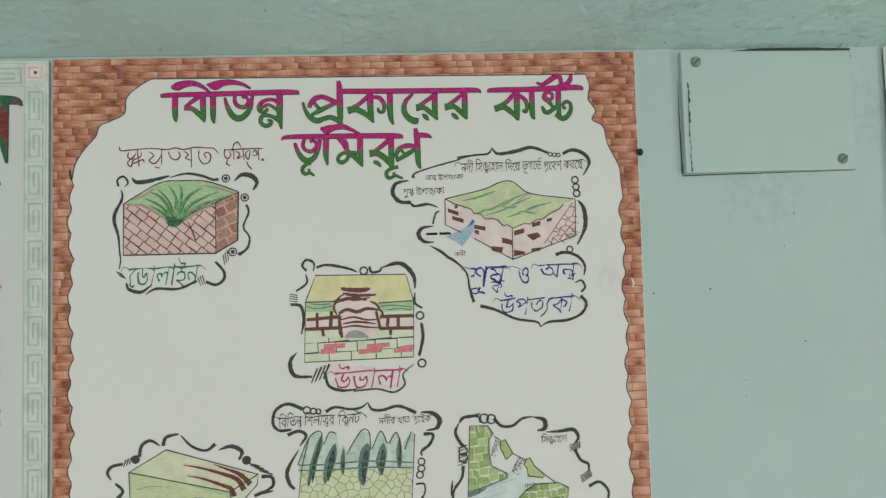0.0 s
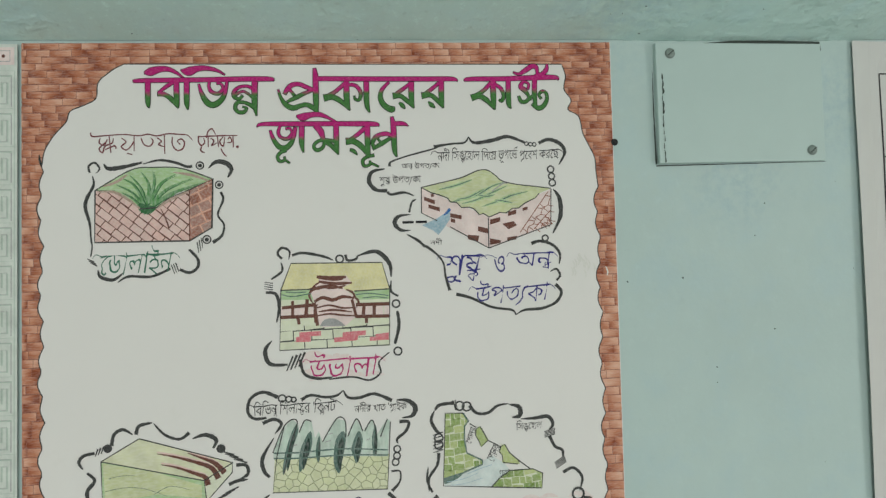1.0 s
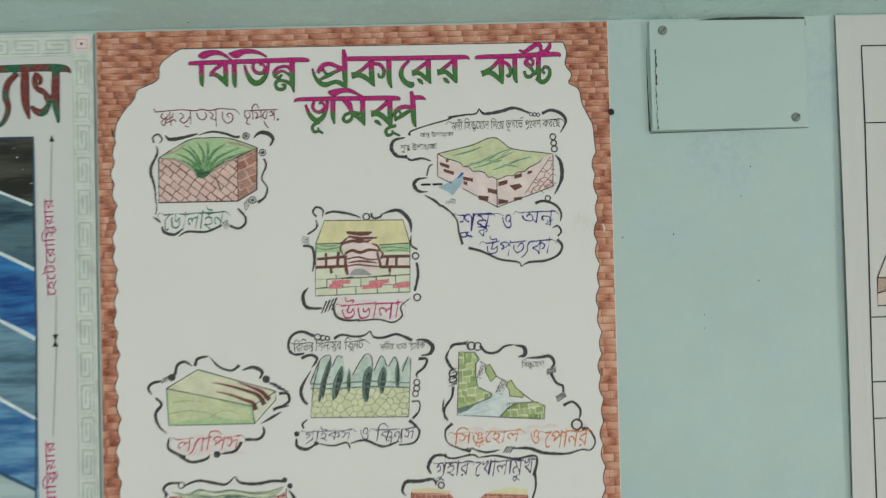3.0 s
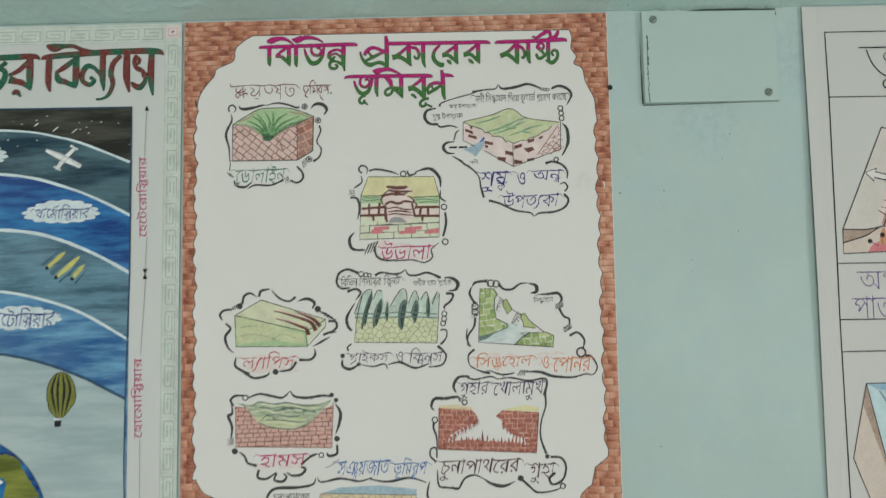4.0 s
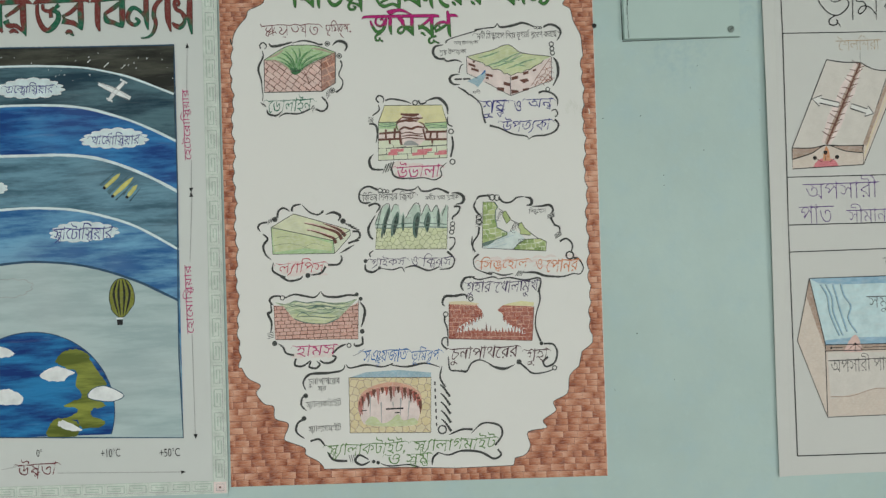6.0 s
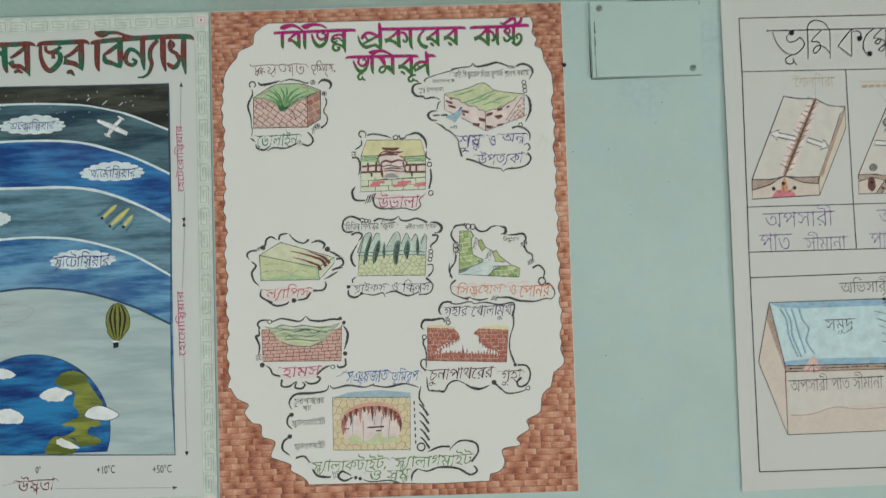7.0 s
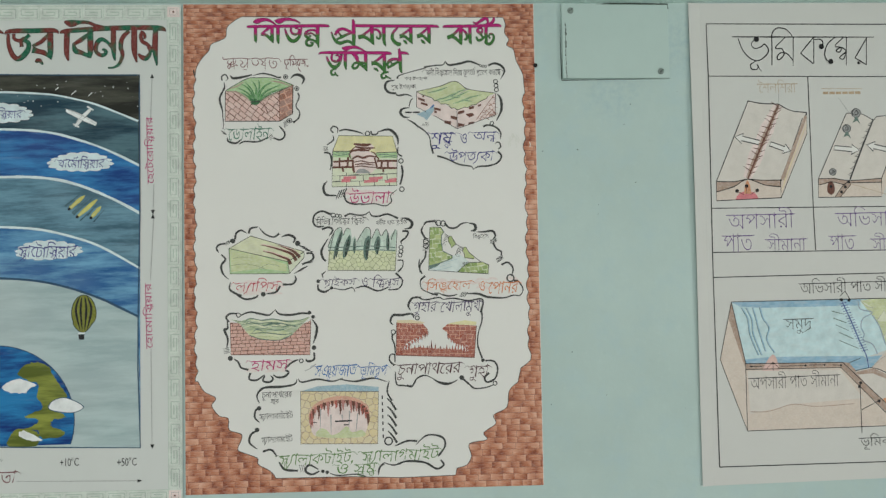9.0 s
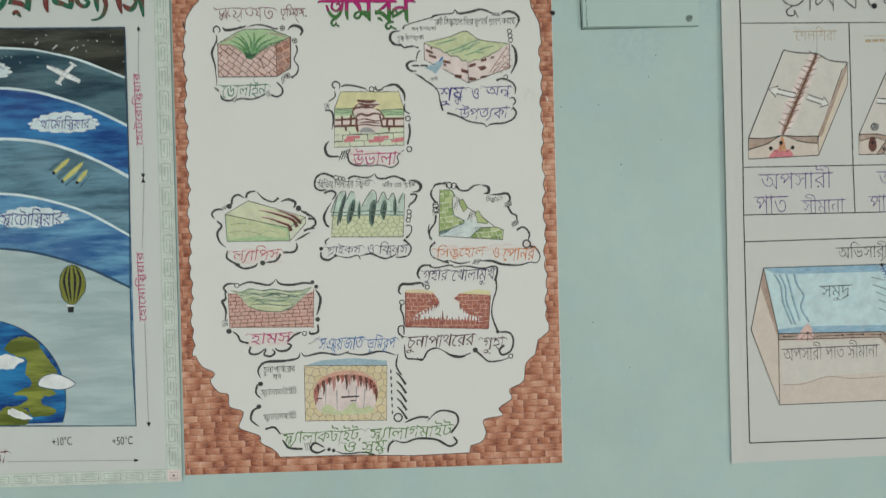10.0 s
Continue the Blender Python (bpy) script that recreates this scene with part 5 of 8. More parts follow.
for q in ([(65.5, -414.9), (82.7, -412.7), (99.8, -414.7), (119.7, -422.6)], [(108.3, -420.7), (122.7, -414.1), (139.8, -418.1)], [(68.6, -403.6), (80.0, -401.7), (91.5, -402.1)]):
    d.line(q, 1.8, DARK_TEAL, (0.3, 0.2))
d.line([(62.3, -387.6), (96.4, -368.7), (179.6, -396.0), (178.8, -405.2), (155.3, -430.1), (63.0, -427.7)], 0.9, smooth=False, closed=True)
d.line([(62.3, -387.6), (153.4, -410.9), (155.3, -430.1)], 0.9, smooth=False)
d.line([(153.4, -410.9), (179.6, -396.0)], 0.6, smooth=False)
ob = d.put("lapies_drawing", karst, "crayon block of pale green rock with brown grooves")
d = Art(L)
d.curl([(46.4, -393.6), (43.1, -386.9), (47.5, -381.3), (57.0, -379.6)], 3.6, (0.3, 0.9))
hatch(d, (58.7, -379.1), (63.9, -377.0), 3, 7, 1.4, (0.7, 2))
d.dot((68.5, -376.0), 4.0)
d.curl([(72.0, -373.6), (74.4, -363.6), (82.2, -359.5), (90.8, -364.7)], 5.0, (1.1, 0.2), 1.0)
d.curl([(93.6, -364.8), (96.6, -357.1), (108.2, -354.7)], 4.6, (1.2, 0.3), 1.0)
d.curl([(109.6, -355.6), (119.4, -366.6), (132.2, -371.3), (141.0, -365.9)], 5.0, (0.2, 1.5), 0.8)
d.curl([(143.7, -371.7), (155.3, -368.7), (165.2, -373.9), (162.2, -381.6)], 4.4, (0.2, 0.5), 1.3)
d.dot((169.3, -382.4), 4.2)
hatch(d, (175.0, -386.6), (186.8, -394.8), 4, 13, 1.6, (3, -1))
d.curl([(182.7, -398.4), (191.9, -399.3), (193.1, -407.4), (185.2, -412.0)], 4.0, (1.2, 0.3), 1.0)
d.curl([(175.7, -416.0), (182.9, -413.3), (193.0, -412.3)], 4.6, (1.3, 0.2), 1.0)
hatch(d, (178.4, -421.2), (168.2, -427.7), 4, 13, 1.6, (3, 1.2))
d.curl([(50.1, -397.2), (56.5, -404.6), (49.8, -414.4), (52.4, -427.3), (60.8, -436.2)], 4.2, (0.7, 0.2), 1.1)
d.curl([(63.6, -440.5), (62.0, -451.9), (71.8, -459.3), (80.3, -462.5)], 4.0, (0.2, 1.0), 1.0)
d.curl([(73.2, -460.8), (85.9, -468.4), (101.6, -466.1), (106.0, -461.4)], 4.6, (1.2, 0.2), 1.0)
d.dot((113.7, -461.4), 3.8)
d.curl([(117.4, -461.0), (133.2, -458.7), (140.5, -449.0)], 4.0, (0.2, 1.3), 1.0)
d.curl([(144.3, -446.8), (159.2, -446.8), (165.1, -439.9), (163.8, -433.3)], 4.6, (1.2, 0.2), 1.0)
d.put("scroll_frame", ob, "grey pencilled scroll frame")
d = Art(L)
d.text("ল~ািপস", (71.4, -435.7), (139.4, -460.9), ROSE_PEN, -0.008, 0.2)
d.put("caption", ob, "pink handwritten caption")

# grikes and clints
d = Art(L)
d.poly([(218.4, -394.0), (325.6, -397.0), (322.7, -430.3), (215.6, -426.5)], STONE_LINE)
_rnd = random.Random(7)
d.cobbles([(218.1, -395.0), (325.4, -397.6), (322.7, -430.3), (215.6, -426.5)], 9.5, 6.4, STONE, 0.75, 7)
d.poly([(216.5, -389.3), (226.7, -366.4), (235.6, -359.1), (240.7, -363.9), (241.3, -371.8), (246.9, -360.8), (252.9, -362.0), (255.9, -378.0), (259.6, -372.1), (262.7, -382.0), (276.6, -360.9), (284.4, -363.2), (286.5, -378.3), (295.1, -362.1), (300.8, -374.0), (310.0, -364.0), (313.9, -378.4), (324.3, -364.0), (326.9, -365.1), (323.8, -399.4), (285.8, -396.8), (217.1, -394.6)], PALE_TEAL)
for q in ([(238.9, -363.7), (231.5, -378.1), (225.6, -400.4), (225.6, -410.8), (230.8, -399.0), (235.7, -383.6), (240.4, -371.7)], [(251.8, -370.7), (243.4, -384.2), (240.4, -396.2), (240.8, -409.3), (248.2, -396.8), (253.1, -383.1)], [(260.0, -375.7), (256.8, -385.1), (256.2, -393.8), (258.5, -401.0), (260.7, -388.9)], [(282.3, -372.8), (275.0, -381.1), (272.5, -402.0), (277.3, -412.9), (280.3, -402.5), (284.6, -381.7)], [(296.4, -373.7), (289.6, -389.1), (291.1, -396.3), (294.0, -404.4), (298.2, -395.0), (300.5, -381.0)], [(313.1, -368.6), (309.4, -379.9), (309.7, -394.9), (312.6, -397.8), (314.6, -383.8)]):
    d.poly(glide(q, 3, True), DARK_TEAL)
    _m = [sum(p[n] for p in q) / len(q) for n in (0, 1)]
    d.poly(glide([(_m[0] + (x - _m[0]) * 0.55 + 0.8, _m[1] + (z - _m[1]) * 0.78 - 2.0) for x, z in q], 3, True), CLEFT)
for q in ([(216.5, -389.3), (226.7, -366.4), (235.6, -359.1), (239.8, -363.3), (233.1, -381.7), (226.1, -409.1)], [(241.3, -371.8), (246.9, -360.8), (252.9, -362.0)], [(262.7, -382.0), (276.6, -360.9), (284.4, -363.2), (284.7, -379.1)], [(286.5, -378.3), (295.1, -362.1), (300.8, -374.0)], [(302.6, -374.1), (310.0, -364.0), (313.9, -378.4)], [(317.4, -380.4), (324.3, -364.0)]):
    d.line(q, 0.8)
for q in ([(217.3, -389.7), (240.6, -390.6), (261.5, -389.8), (286.1, -389.8), (324.0, -393.3)], [(217.1, -394.6), (240.4, -395.9), (261.3, -395.6), (285.9, -395.6), (323.8, -398.2)]):
    d.line(q, 1.4, DARK_TEAL)
for q in ([(220.1, -382.6), (224.5, -382.0)], [(222.1, -375.7), (226.4, -374.6)], [(235.7, -383.6), (239.1, -383.0)], [(267.3, -375.3), (272.6, -374.2)], [(265.3, -382.2), (270.6, -380.8)], [(304.0, -383.0), (307.6, -381.5)]):
    d.line(q, 0.8, GREY, smooth=False)
d.line([(227.3, -366.0), (220.3, -391.7), (215.6, -426.5), (322.7, -430.3), (327.2, -366.6)], 0.8, smooth=False)
ob = d.put("grikes_drawing", karst, "crayon section of dark clefts in pale green stone")
d = Art(L)
d.curl([(211.5, -356.2), (200.4, -356.5), (194.6, -349.5), (197.5, -337.5), (208.9, -332.1), (222.5, -337.6)], 5.0, (0.7, 1.6), 0.9)
d.curl([(244.1, -341.3), (252.9, -337.4), (266.8, -340.0), (277.4, -338.9), (283.7, -334.3)], 3.6, (1.4, 0.2), 0.8)
d.curl([(283.7, -334.3), (287.9, -341.3), (298.5, -342.3), (312.8, -339.3), (329.4, -346.6)], 3.8, (0.2, 1.3), 0.9)
d.curl([(333.9, -346.3), (344.6, -347.5), (351.5, -354.2), (348.5, -362.0), (338.6, -363.7)], 4.4, (0.3, 0.2), 1.5)
d.curl([(207.9, -361.2), (218.4, -358.0), (225.1, -362.8), (218.8, -372.0)], 4.6, (1.2, 0.2), 1.0)
d.curl([(217.8, -375.4), (206.9, -393.8), (208.2, -406.1), (213.1, -411.7)], 4.4, (0.2, 0.8), 1.2)
d.curl([(335.8, -367.1), (344.7, -368.0), (341.6, -376.7), (333.3, -383.3), (334.0, -387.8)], 4.2, (1.4, 0.2), 0.9)
d.curl([(326.8, -413.8), (334.8, -414.4), (334.4, -424.1), (326.9, -432.4)], 4.4, (0.6, 1.2), 0.5)
for c, r in (((226.4, -338.9), 4.4), ((232.5, -340.0), 3.6), ((237.1, -340.6), 3.0), ((332.9, -393.0), 4.2), ((332.5, -399.5), 4.2), ((331.0, -405.4), 4.2)):
    d.ring(c, r * 0.75, 1.4)
d.curl([(212.7, -428.1), (206.8, -432.8), (208.1, -437.7)], 2.6)
d.curl([(199.8, -448.3), (200.4, -456.9), (210.3, -460.6), (220.5, -455.3)], 4.2, (0.6, 0.4), 1.2)
d.curl([(222.0, -454.8), (239.1, -458.2), (253.5, -455.3), (257.6, -461.8)], 2.4, (0.3, 0.6))
d.curl([(257.7, -456.6), (273.6, -453.8), (293.4, -461.6), (310.8, -456.5)], 3.4, (0.3, 0.5), 1.0)
d.curl([(310.7, -460.8), (328.0, -458.6), (333.6, -445.9), (323.1, -434.1)], 4.2, (0.5, 1.3), 0.7)
d.dot((200.2, -443.4), 3.0)
d.dot((220.8, -454.7), 2.6)
d.put("scroll_frame", ob, "grey pencilled scroll frame")
d = Art(L)
d.text("গ^াইকস", (209.6, -436.6), (259.8, -454.7), DARK_VIOLET_PEN, -0.008, 0.2)
d.text("ও", (268.9, -439.9), (277.9, -453.4), DARK_VIOLET_PEN, -0.008)
d.text("িক{লন{টস", (285.6, -436.5), (329.7, -458.7), DARK_VIOLET_PEN, -0.008, 0.2)
d.put("caption", ob, "violet handwritten caption")
d = Art(L)
d.text("িবিভন{ন িশলাস{তর 'িক{লনট'", (200.0, -340.3), (276.8, -356.5), INK, -0.004, 0.06)
d.text("নদীর খাত 'গ^াইক'", (293.9, -346.7), (344.2, -357.7), INK, -0.004, 0.06)
d.put("notes", ob, "tiny black handwritten notes")

# sinkhole
d = Art(L)
d.poly([(376.6, -424.4), (377.0, -432.0), (422.8, -435.4), (430.7, -427.6), (441.3, -420.3), (436.0, -413.0), (424.0, -405.0), (414.9, -410.0)], POOL)
d.poly([(379.7, -362.1), (397.6, -362.7), (402.4, -370.5), (398.4, -375.5), (397.9, -388.3), (399.9, -401.1), (414.9, -409.2), (414.7, -413.0), (395.3, -420.0), (376.8, -424.4)], LIME)
d.bricks([(379.7, -362.1), (397.6, -362.7), (402.4, -370.5), (398.4, -375.5), (397.9, -388.3), (399.9, -401.1), (414.9, -409.2), (414.7, -413.0), (395.3, -420.0), (376.8, -424.4)], 8.5, 7.0, MOSS, 0.7, 3, jitter=0.28)
d.poly([(422.8, -435.4), (430.7, -427.6), (441.2, -420.8), (464.2, -420.6), (473.7, -425.3), (472.6, -439.7)], LIME)
d.bricks([(422.8, -435.4), (430.7, -427.6), (441.2, -420.8), (464.2, -420.6), (473.7, -425.3), (472.6, -439.7)], 8.5, 7.0, MOSS, 0.7, 3, jitter=0.28)
for q in ([(409.7, -378.5), (413.7, -376.6), (417.7, -383.8), (420.8, -390.3), (414.2, -396.0), (411.8, -390.0), (409.0, -384.8)], [(433.3, -397.1), (437.2, -395.2), (441.9, -403.8), (450.6, -411.7), (449.1, -415.0), (435.2, -412.5), (434.2, -405.3), (431.8, -402.2)]):
    d.poly(ragged(q, 0.8), MOSS)
    d.line(q, 1.0, smooth=False, closed=True)
d.poly([(376.8, -424.4), (395.3, -421.2), (391.0, -424.5), (384.0, -428.0), (377.1, -429.5)], DARK_TEAL)
for q in ([(380.0, -427.5), (394.0, -426.0), (410.0, -421.0)], [(384.0, -431.0), (398.0, -430.0), (414.0, -426.0)], [(400.0, -421.0), (414.0, -416.5), (424.0, -414.0)]):
    d.line(q, 2.2, WATER, (0.3, 0.2))
d.line([(376.8, -424.4), (395.3, -420.0), (414.7, -413.0), (414.9, -409.2), (399.9, -401.1), (397.9, -388.3), (398.4, -375.5), (402.4, -370.5), (397.6, -362.7)], 1.5, DARK_TEAL, smooth=False)
d.line([(397.6, -362.7), (380.2, -361.6), (376.1, -431.2), (422.8, -435.4)], 0.9, smooth=False)
d.line([(422.8, -435.4), (430.7, -427.6), (441.2, -420.8), (464.2, -420.6), (473.7, -425.3), (472.6, -439.7), (422.8, -435.4)], 1.1, smooth=False)
d.line([(403.6, -373.1), (409.8, -377.2)], 0.7)
d.line([(420.8, -390.3), (433.3, -397.1)], 0.7)
d.line([(450.6, -411.7), (461.7, -420.5)], 0.5)
ob = d.put("sinkhole_drawing", karst, "crayon section of green brickwork with openings")
d = Art(L)
d.curl([(370.3, -358.6), (375.0, -353.5), (389.6, -352.3)], 4.0, (0.3, 1.2))
hatch(d, (389.1, -354.4), (391.3, -354.2), 2, 10, 0.8, (-0.5, 2))
for c in ((394.4, -355.5), (401.3, -356.4)):
    d.ring(c, 4.2, 1.6)
d.curl([(404.0, -355.7), (411.0, -363.4), (422.0, -363.7), (431.5, -357.4), (442.6, -356.0)], 4.8, (1.4, 0.2), 0.9)
d.curl([(442.6, -356.7), (452.6, -359.7), (453.2, -367.9), (445.7, -369.6)], 4.2, (0.2, 0.4), 1.5)
d.curl([(453.9, -371.5), (467.9, -371.5), (481.0, -370.6), (485.8, -378.2), (482.2, -383.4)], 4.2, (0.2, 0.5), 1.2)
hatch(d, (482.2, -383.9), (482.3, -389.4), 5, 11, 0.8, (3, 0.8))
d.curl([(481.9, -389.7), (487.0, -400.0), (494.3, -404.2), (494.4, -410.5)], 4.4, (1.4, 0.4), 0.9)
hatch(d, (491.1, -413.0), (492.8, -418.6), 5, 12, 0.9, (3, 1.8))
d.curl([(494.2, -425.9), (504.7, -422.2), (513.2, -431.9), (510.1, -444.7)], 6.0, (1.5, 0.2), 0.9)
d.curl([(369.7, -358.9), (366.3, -367.6), (370.4, -376.9), (373.9, -381.0)], 5.0, (0.3, 1.2), 1.0)
for c in ((373.1, -385.1), (372.9, -391.7)):
    d.ring(c, 4.0, 1.5)
hatch(d, (372.4, -380.9), (372.1, -397.5), 6, 10, 0.8, (3, 0.8))
d.curl([(372.7, -399.3), (370.8, -410.8), (362.7, -422.6), (362.2, -435.4)], 5.0, (1.4, 0.2), 0.8)
d.curl([(362.0, -412.4), (360.8, -425.1), (365.4, -436.6)], 2.6)
d.curl([(370.4, -440.1), (362.5, -447.9), (364.5, -460.6), (378.2, -468.2), (389.5, -471.6)], 4.6, (1.4, 1.0), 0.5)
hatch(d, (383.3, -469.4), (389.6, -469.6), 4, 7, 1.0, (1.5, 1))
d.curl([(390.9, -468.6), (406.0, -473.5), (421.3, -471.5)], 3.0, (0.3, 0.4), 1.0)
hatch(d, (427.6, -471.7), (435.3, -472.0), 4, 9, 1.4, (1, 1.4))
d.curl([(436.6, -470.8), (454.4, -471.4), (469.4, -477.0), (484.6, -478.8)], 4.4, (0.3, 1.0), 1.2)
d.curl([(479.5, -478.6), (497.3, -479.3), (512.8, -475.6), (523.0, -476.4), (528.5, -466.5), (521.5, -453.6), (513.9, -452.1)], 4.4, (1.0, 1.2), 0.5)
d.ring((508.5, -447.6), 5.6, 2.2)
d.put("scroll_frame", ob, "grey pencilled scroll frame")
d = Art(L)
d.text("িসঙ{কেহাল", (371.5, -444.4), (444.9, -467.3), ORANGE_PEN, -0.008, 0.2)
d.text("ও", (456.5, -451.3), (466.0, -466.8), ORANGE_PEN, -0.01)
d.text("েপানর", (471.8, -451.8), (521.1, -471.8), ORANGE_PEN, -0.008, 0.2)
d.put("caption", ob, "orange handwritten caption")
d = Art(L)
d.text("িসঙ{কেহাল", (449.2, -372.7), (475.1, -383.8), INK, -0.004, 0.06)
d.text("েপানর", (401.3, -376.2), (407.0, -392.2), INK, -0.004, 0.06, turn=70)
d.text("েপানর", (421.5, -394.3), (430.0, -410.5), INK, -0.004, 0.06, turn=62)
d.text("গুহা", (430.5, -419.5), (441.2, -427.0), INK, -0.004, 0.06)
d.put("notes", ob, "tiny black handwritten notes")

# hums
d = Art(L)
d.poly([(61.7, -504.2), (75.3, -505.3), (89.1, -524.1), (108.8, -531.9), (137.2, -534.4), (157.3, -526.7), (171.9, -511.7), (186.9, -505.1), (184.4, -559.5), (61.6, -554.9)], BROWN)
d.bricks([(61.7, -504.2), (75.3, -505.3), (89.1, -524.1), (108.8, -531.9), (137.2, -534.4), (157.3, -526.7), (171.9, -511.7), (186.9, -505.1), (184.4, -559.5), (61.6, -554.9)], 9.6, 5.5, HUM_PINK, 0.85, 0.5)
d.poly([(62.6, -499.2), (78.2, -502.6), (92.5, -498.8), (112.3, -503.3), (132.3, -501.2), (149.3, -503.8), (169.2, -503.6), (185.9, -499.4), (171.9, -513.1), (157.3, -526.7), (137.2, -534.4), (108.8, -531.9), (90.5, -525.0), (76.7, -506.7)], HOLLOW)
d.poly([(85.0, -518.6), (97.8, -517.4), (120.4, -521.1), (143.2, -520.5), (157.4, -523.9), (137.2, -534.4), (108.8, -531.9), (90.5, -525.0)], OLIVE)
for q in ([(69.7, -500.8), (82.4, -504.1), (92.5, -498.8), (109.5, -502.3), (128.0, -501.0), (146.4, -505.1), (166.3, -505.2), (183.6, -499.4)], [(78.0, -509.6), (95.2, -506.0), (112.1, -510.9), (135.0, -507.5), (157.6, -512.6), (174.8, -508.9)], [(94.9, -521.5), (103.5, -516.2), (114.7, -522.3)], [(115.0, -511.0), (126.4, -507.2), (140.5, -512.8)], [(140.5, -514.8), (151.9, -512.3), (166.1, -514.8)], [(92.0, -522.8), (114.7, -522.3), (143.1, -526.1), (157.4, -523.9)], [(117.7, -516.7), (134.7, -518.8), (149.0, -517.0)]):
    d.line(q, 1.3, DARK_TEAL, (0.3, 0.3), swell=1.3)
    d.line([(x + 5, z - 3.2) for x, z in q][:-1], 2.4, PALE_OLIVE, (0.3, 0.3), swell=1.2)
    d.line([(x - 4, z - 5.0) for x, z in q][1:-1], 0.9, DARK_TEAL, (0.2, 0.2), swell=1.2)
d.line([(90.5, -525.0), (108.8, -531.9), (137.2, -534.4), (157.3, -526.7)], 1.4, DARK_TEAL)
d.line([(61.7, -504.2), (61.6, -554.9), (184.4, -559.5), (187.0, -502.3)], 1.0, BROWN, smooth=False)
ob = d.put("hums_drawing", karst, "crayon section of pink bricks under a green hollow")
d = Art(L)
d.curl([(59.7, -503.3), (55.5, -496.1), (61.3, -490.6), (72.1, -490.5)], 4.0, (0.8, 0.6), 1.0)
d.ring((74.6, -493.1), 3.2, 1.4)
d.curl([(78.3, -493.5), (92.6, -488.9), (109.7, -492.4), (122.4, -494.3), (132.0, -486.1)], 4.2, (0.6, 0.2), 1.0)
d.curl([(132.0, -486.1), (138.1, -493.4), (155.2, -495.5), (172.3, -493.3), (183.7, -494.5)], 4.2, (0.2, 0.9), 1.1)
d.dot((185.2, -492.9), 3.0)
d.dot((190.7, -499.6), 3.0)
d.curl([(189.2, -503.8), (196.0, -515.4), (194.2, -529.5), (189.6, -542.0)], 5.0, (0.3, 0.3), 1.3)
d.dot((190.9, -548.5), 3.6)
d.curl([(190.7, -556.1), (190.4, -567.3), (180.4, -569.8), (177.7, -565.5)], 4.6, (0.8, 0.4), 1.1)
d.ring((170.5, -568.6), 3.0, 1.4)
d.curl([(166.3, -566.4), (156.3, -570.3), (144.7, -579.7)], 4.0, (0.3, 1.0))
d.curl([(56.9, -501.8), (57.5, -513.1), (52.4, -515.7), (57.2, -530.0), (55.3, -544.0)], 4.0, (0.4, 0.4), 1.2)
hatch(d, (54.7, -544.5), (55.2, -551.9), 4, 9, 1.2, (3, 0.6))
d.dot((60.4, -560.5), 4.0)
d.curl([(65.8, -561.3), (72.7, -567.1), (76.8, -575.7), (88.1, -579.5)], 4.6, (0.3, 1.1), 0.9)
d.curl([(90.8, -584.6), (89.2, -594.3), (100.5, -596.2), (112.8, -588.2)], 4.4, (1.1, 0.3), 1.0)
d.curl([(113.3, -589.7), (110.3, -597.9), (120.2, -600.3), (125.9, -594.9), (121.8, -590.0)], 3.2, (0.8, 0.4), 1.2)
d.curl([(126.1, -588.7), (133.1, -593.2), (144.4, -592.2), (150.2, -585.5), (144.6, -582.5)], 4.2, (0.4, 0.8), 1.1)
d.put("scroll_frame", ob, "grey pencilled scroll frame")
d = Art(L)
d.text("হামস", (91.2, -564.5), (150.9, -583.0), MAGENTA_PEN, -0.008, 0.2)
d.put("caption", ob, "magenta handwritten caption")

# limestone cave
d = Art(L)
d.poly([(322.1, -513.1), (363.7, -515.9), (372.2, -526.2), (368.1, -533.6), (355.3, -538.1), (341.2, -545.1), (329.4, -557.1), (357.3, -554.4), (395.0, -558.3), (439.1, -561.2), (431.8, -554.7), (415.5, -550.3), (405.8, -540.0), (402.4, -531.1), (395.0, -525.8), (404.2, -518.6), (450.1, -522.8), (446.2, -573.9), (320.3, -565.5)], SALMON)
_cave_l = [(322.1, -513.1), (363.7, -515.9), (372.2, -526.2), (368.1, -533.6), (355.3, -538.1), (341.2, -545.1), (329.4, -557.1), (331.6, -565.9), (320.3, -565.5)]
_cave_r = [(395.0, -525.8), (404.2, -518.6), (450.1, -522.8), (446.2, -573.9), (434.9, -572.3), (439.1, -561.2), (431.8, -554.7), (415.5, -550.3), (405.8, -540.0), (402.4, -531.1)]
_cave_b = [(320.3, -565.5), (329.4, -557.6), (357.3, -554.7), (395.0, -558.6), (439.1, -561.2), (446.9, -564.0), (446.2, -573.9)]
d.bricks(_cave_l, 9.5, 6.2, CAVE_RED, 0.8, -2, jitter=0.16)
d.bricks(_cave_r, 9.5, 6.2, CAVE_RED, 0.8, -2, jitter=0.16)
d.bricks(_cave_b, 9.5, 6.2, CAVE_RED, 0.8, -2, jitter=0.16)
d.poly([(323.5, -509.9), (346.3, -509.8), (368.8, -514.8), (363.7, -516.4), (322.1, -513.9)], SAND)
d.poly([(411.9, -516.4), (432.3, -513.4), (451.2, -516.6), (450.2, -522.1), (404.2, -518.9)], YELLOW)
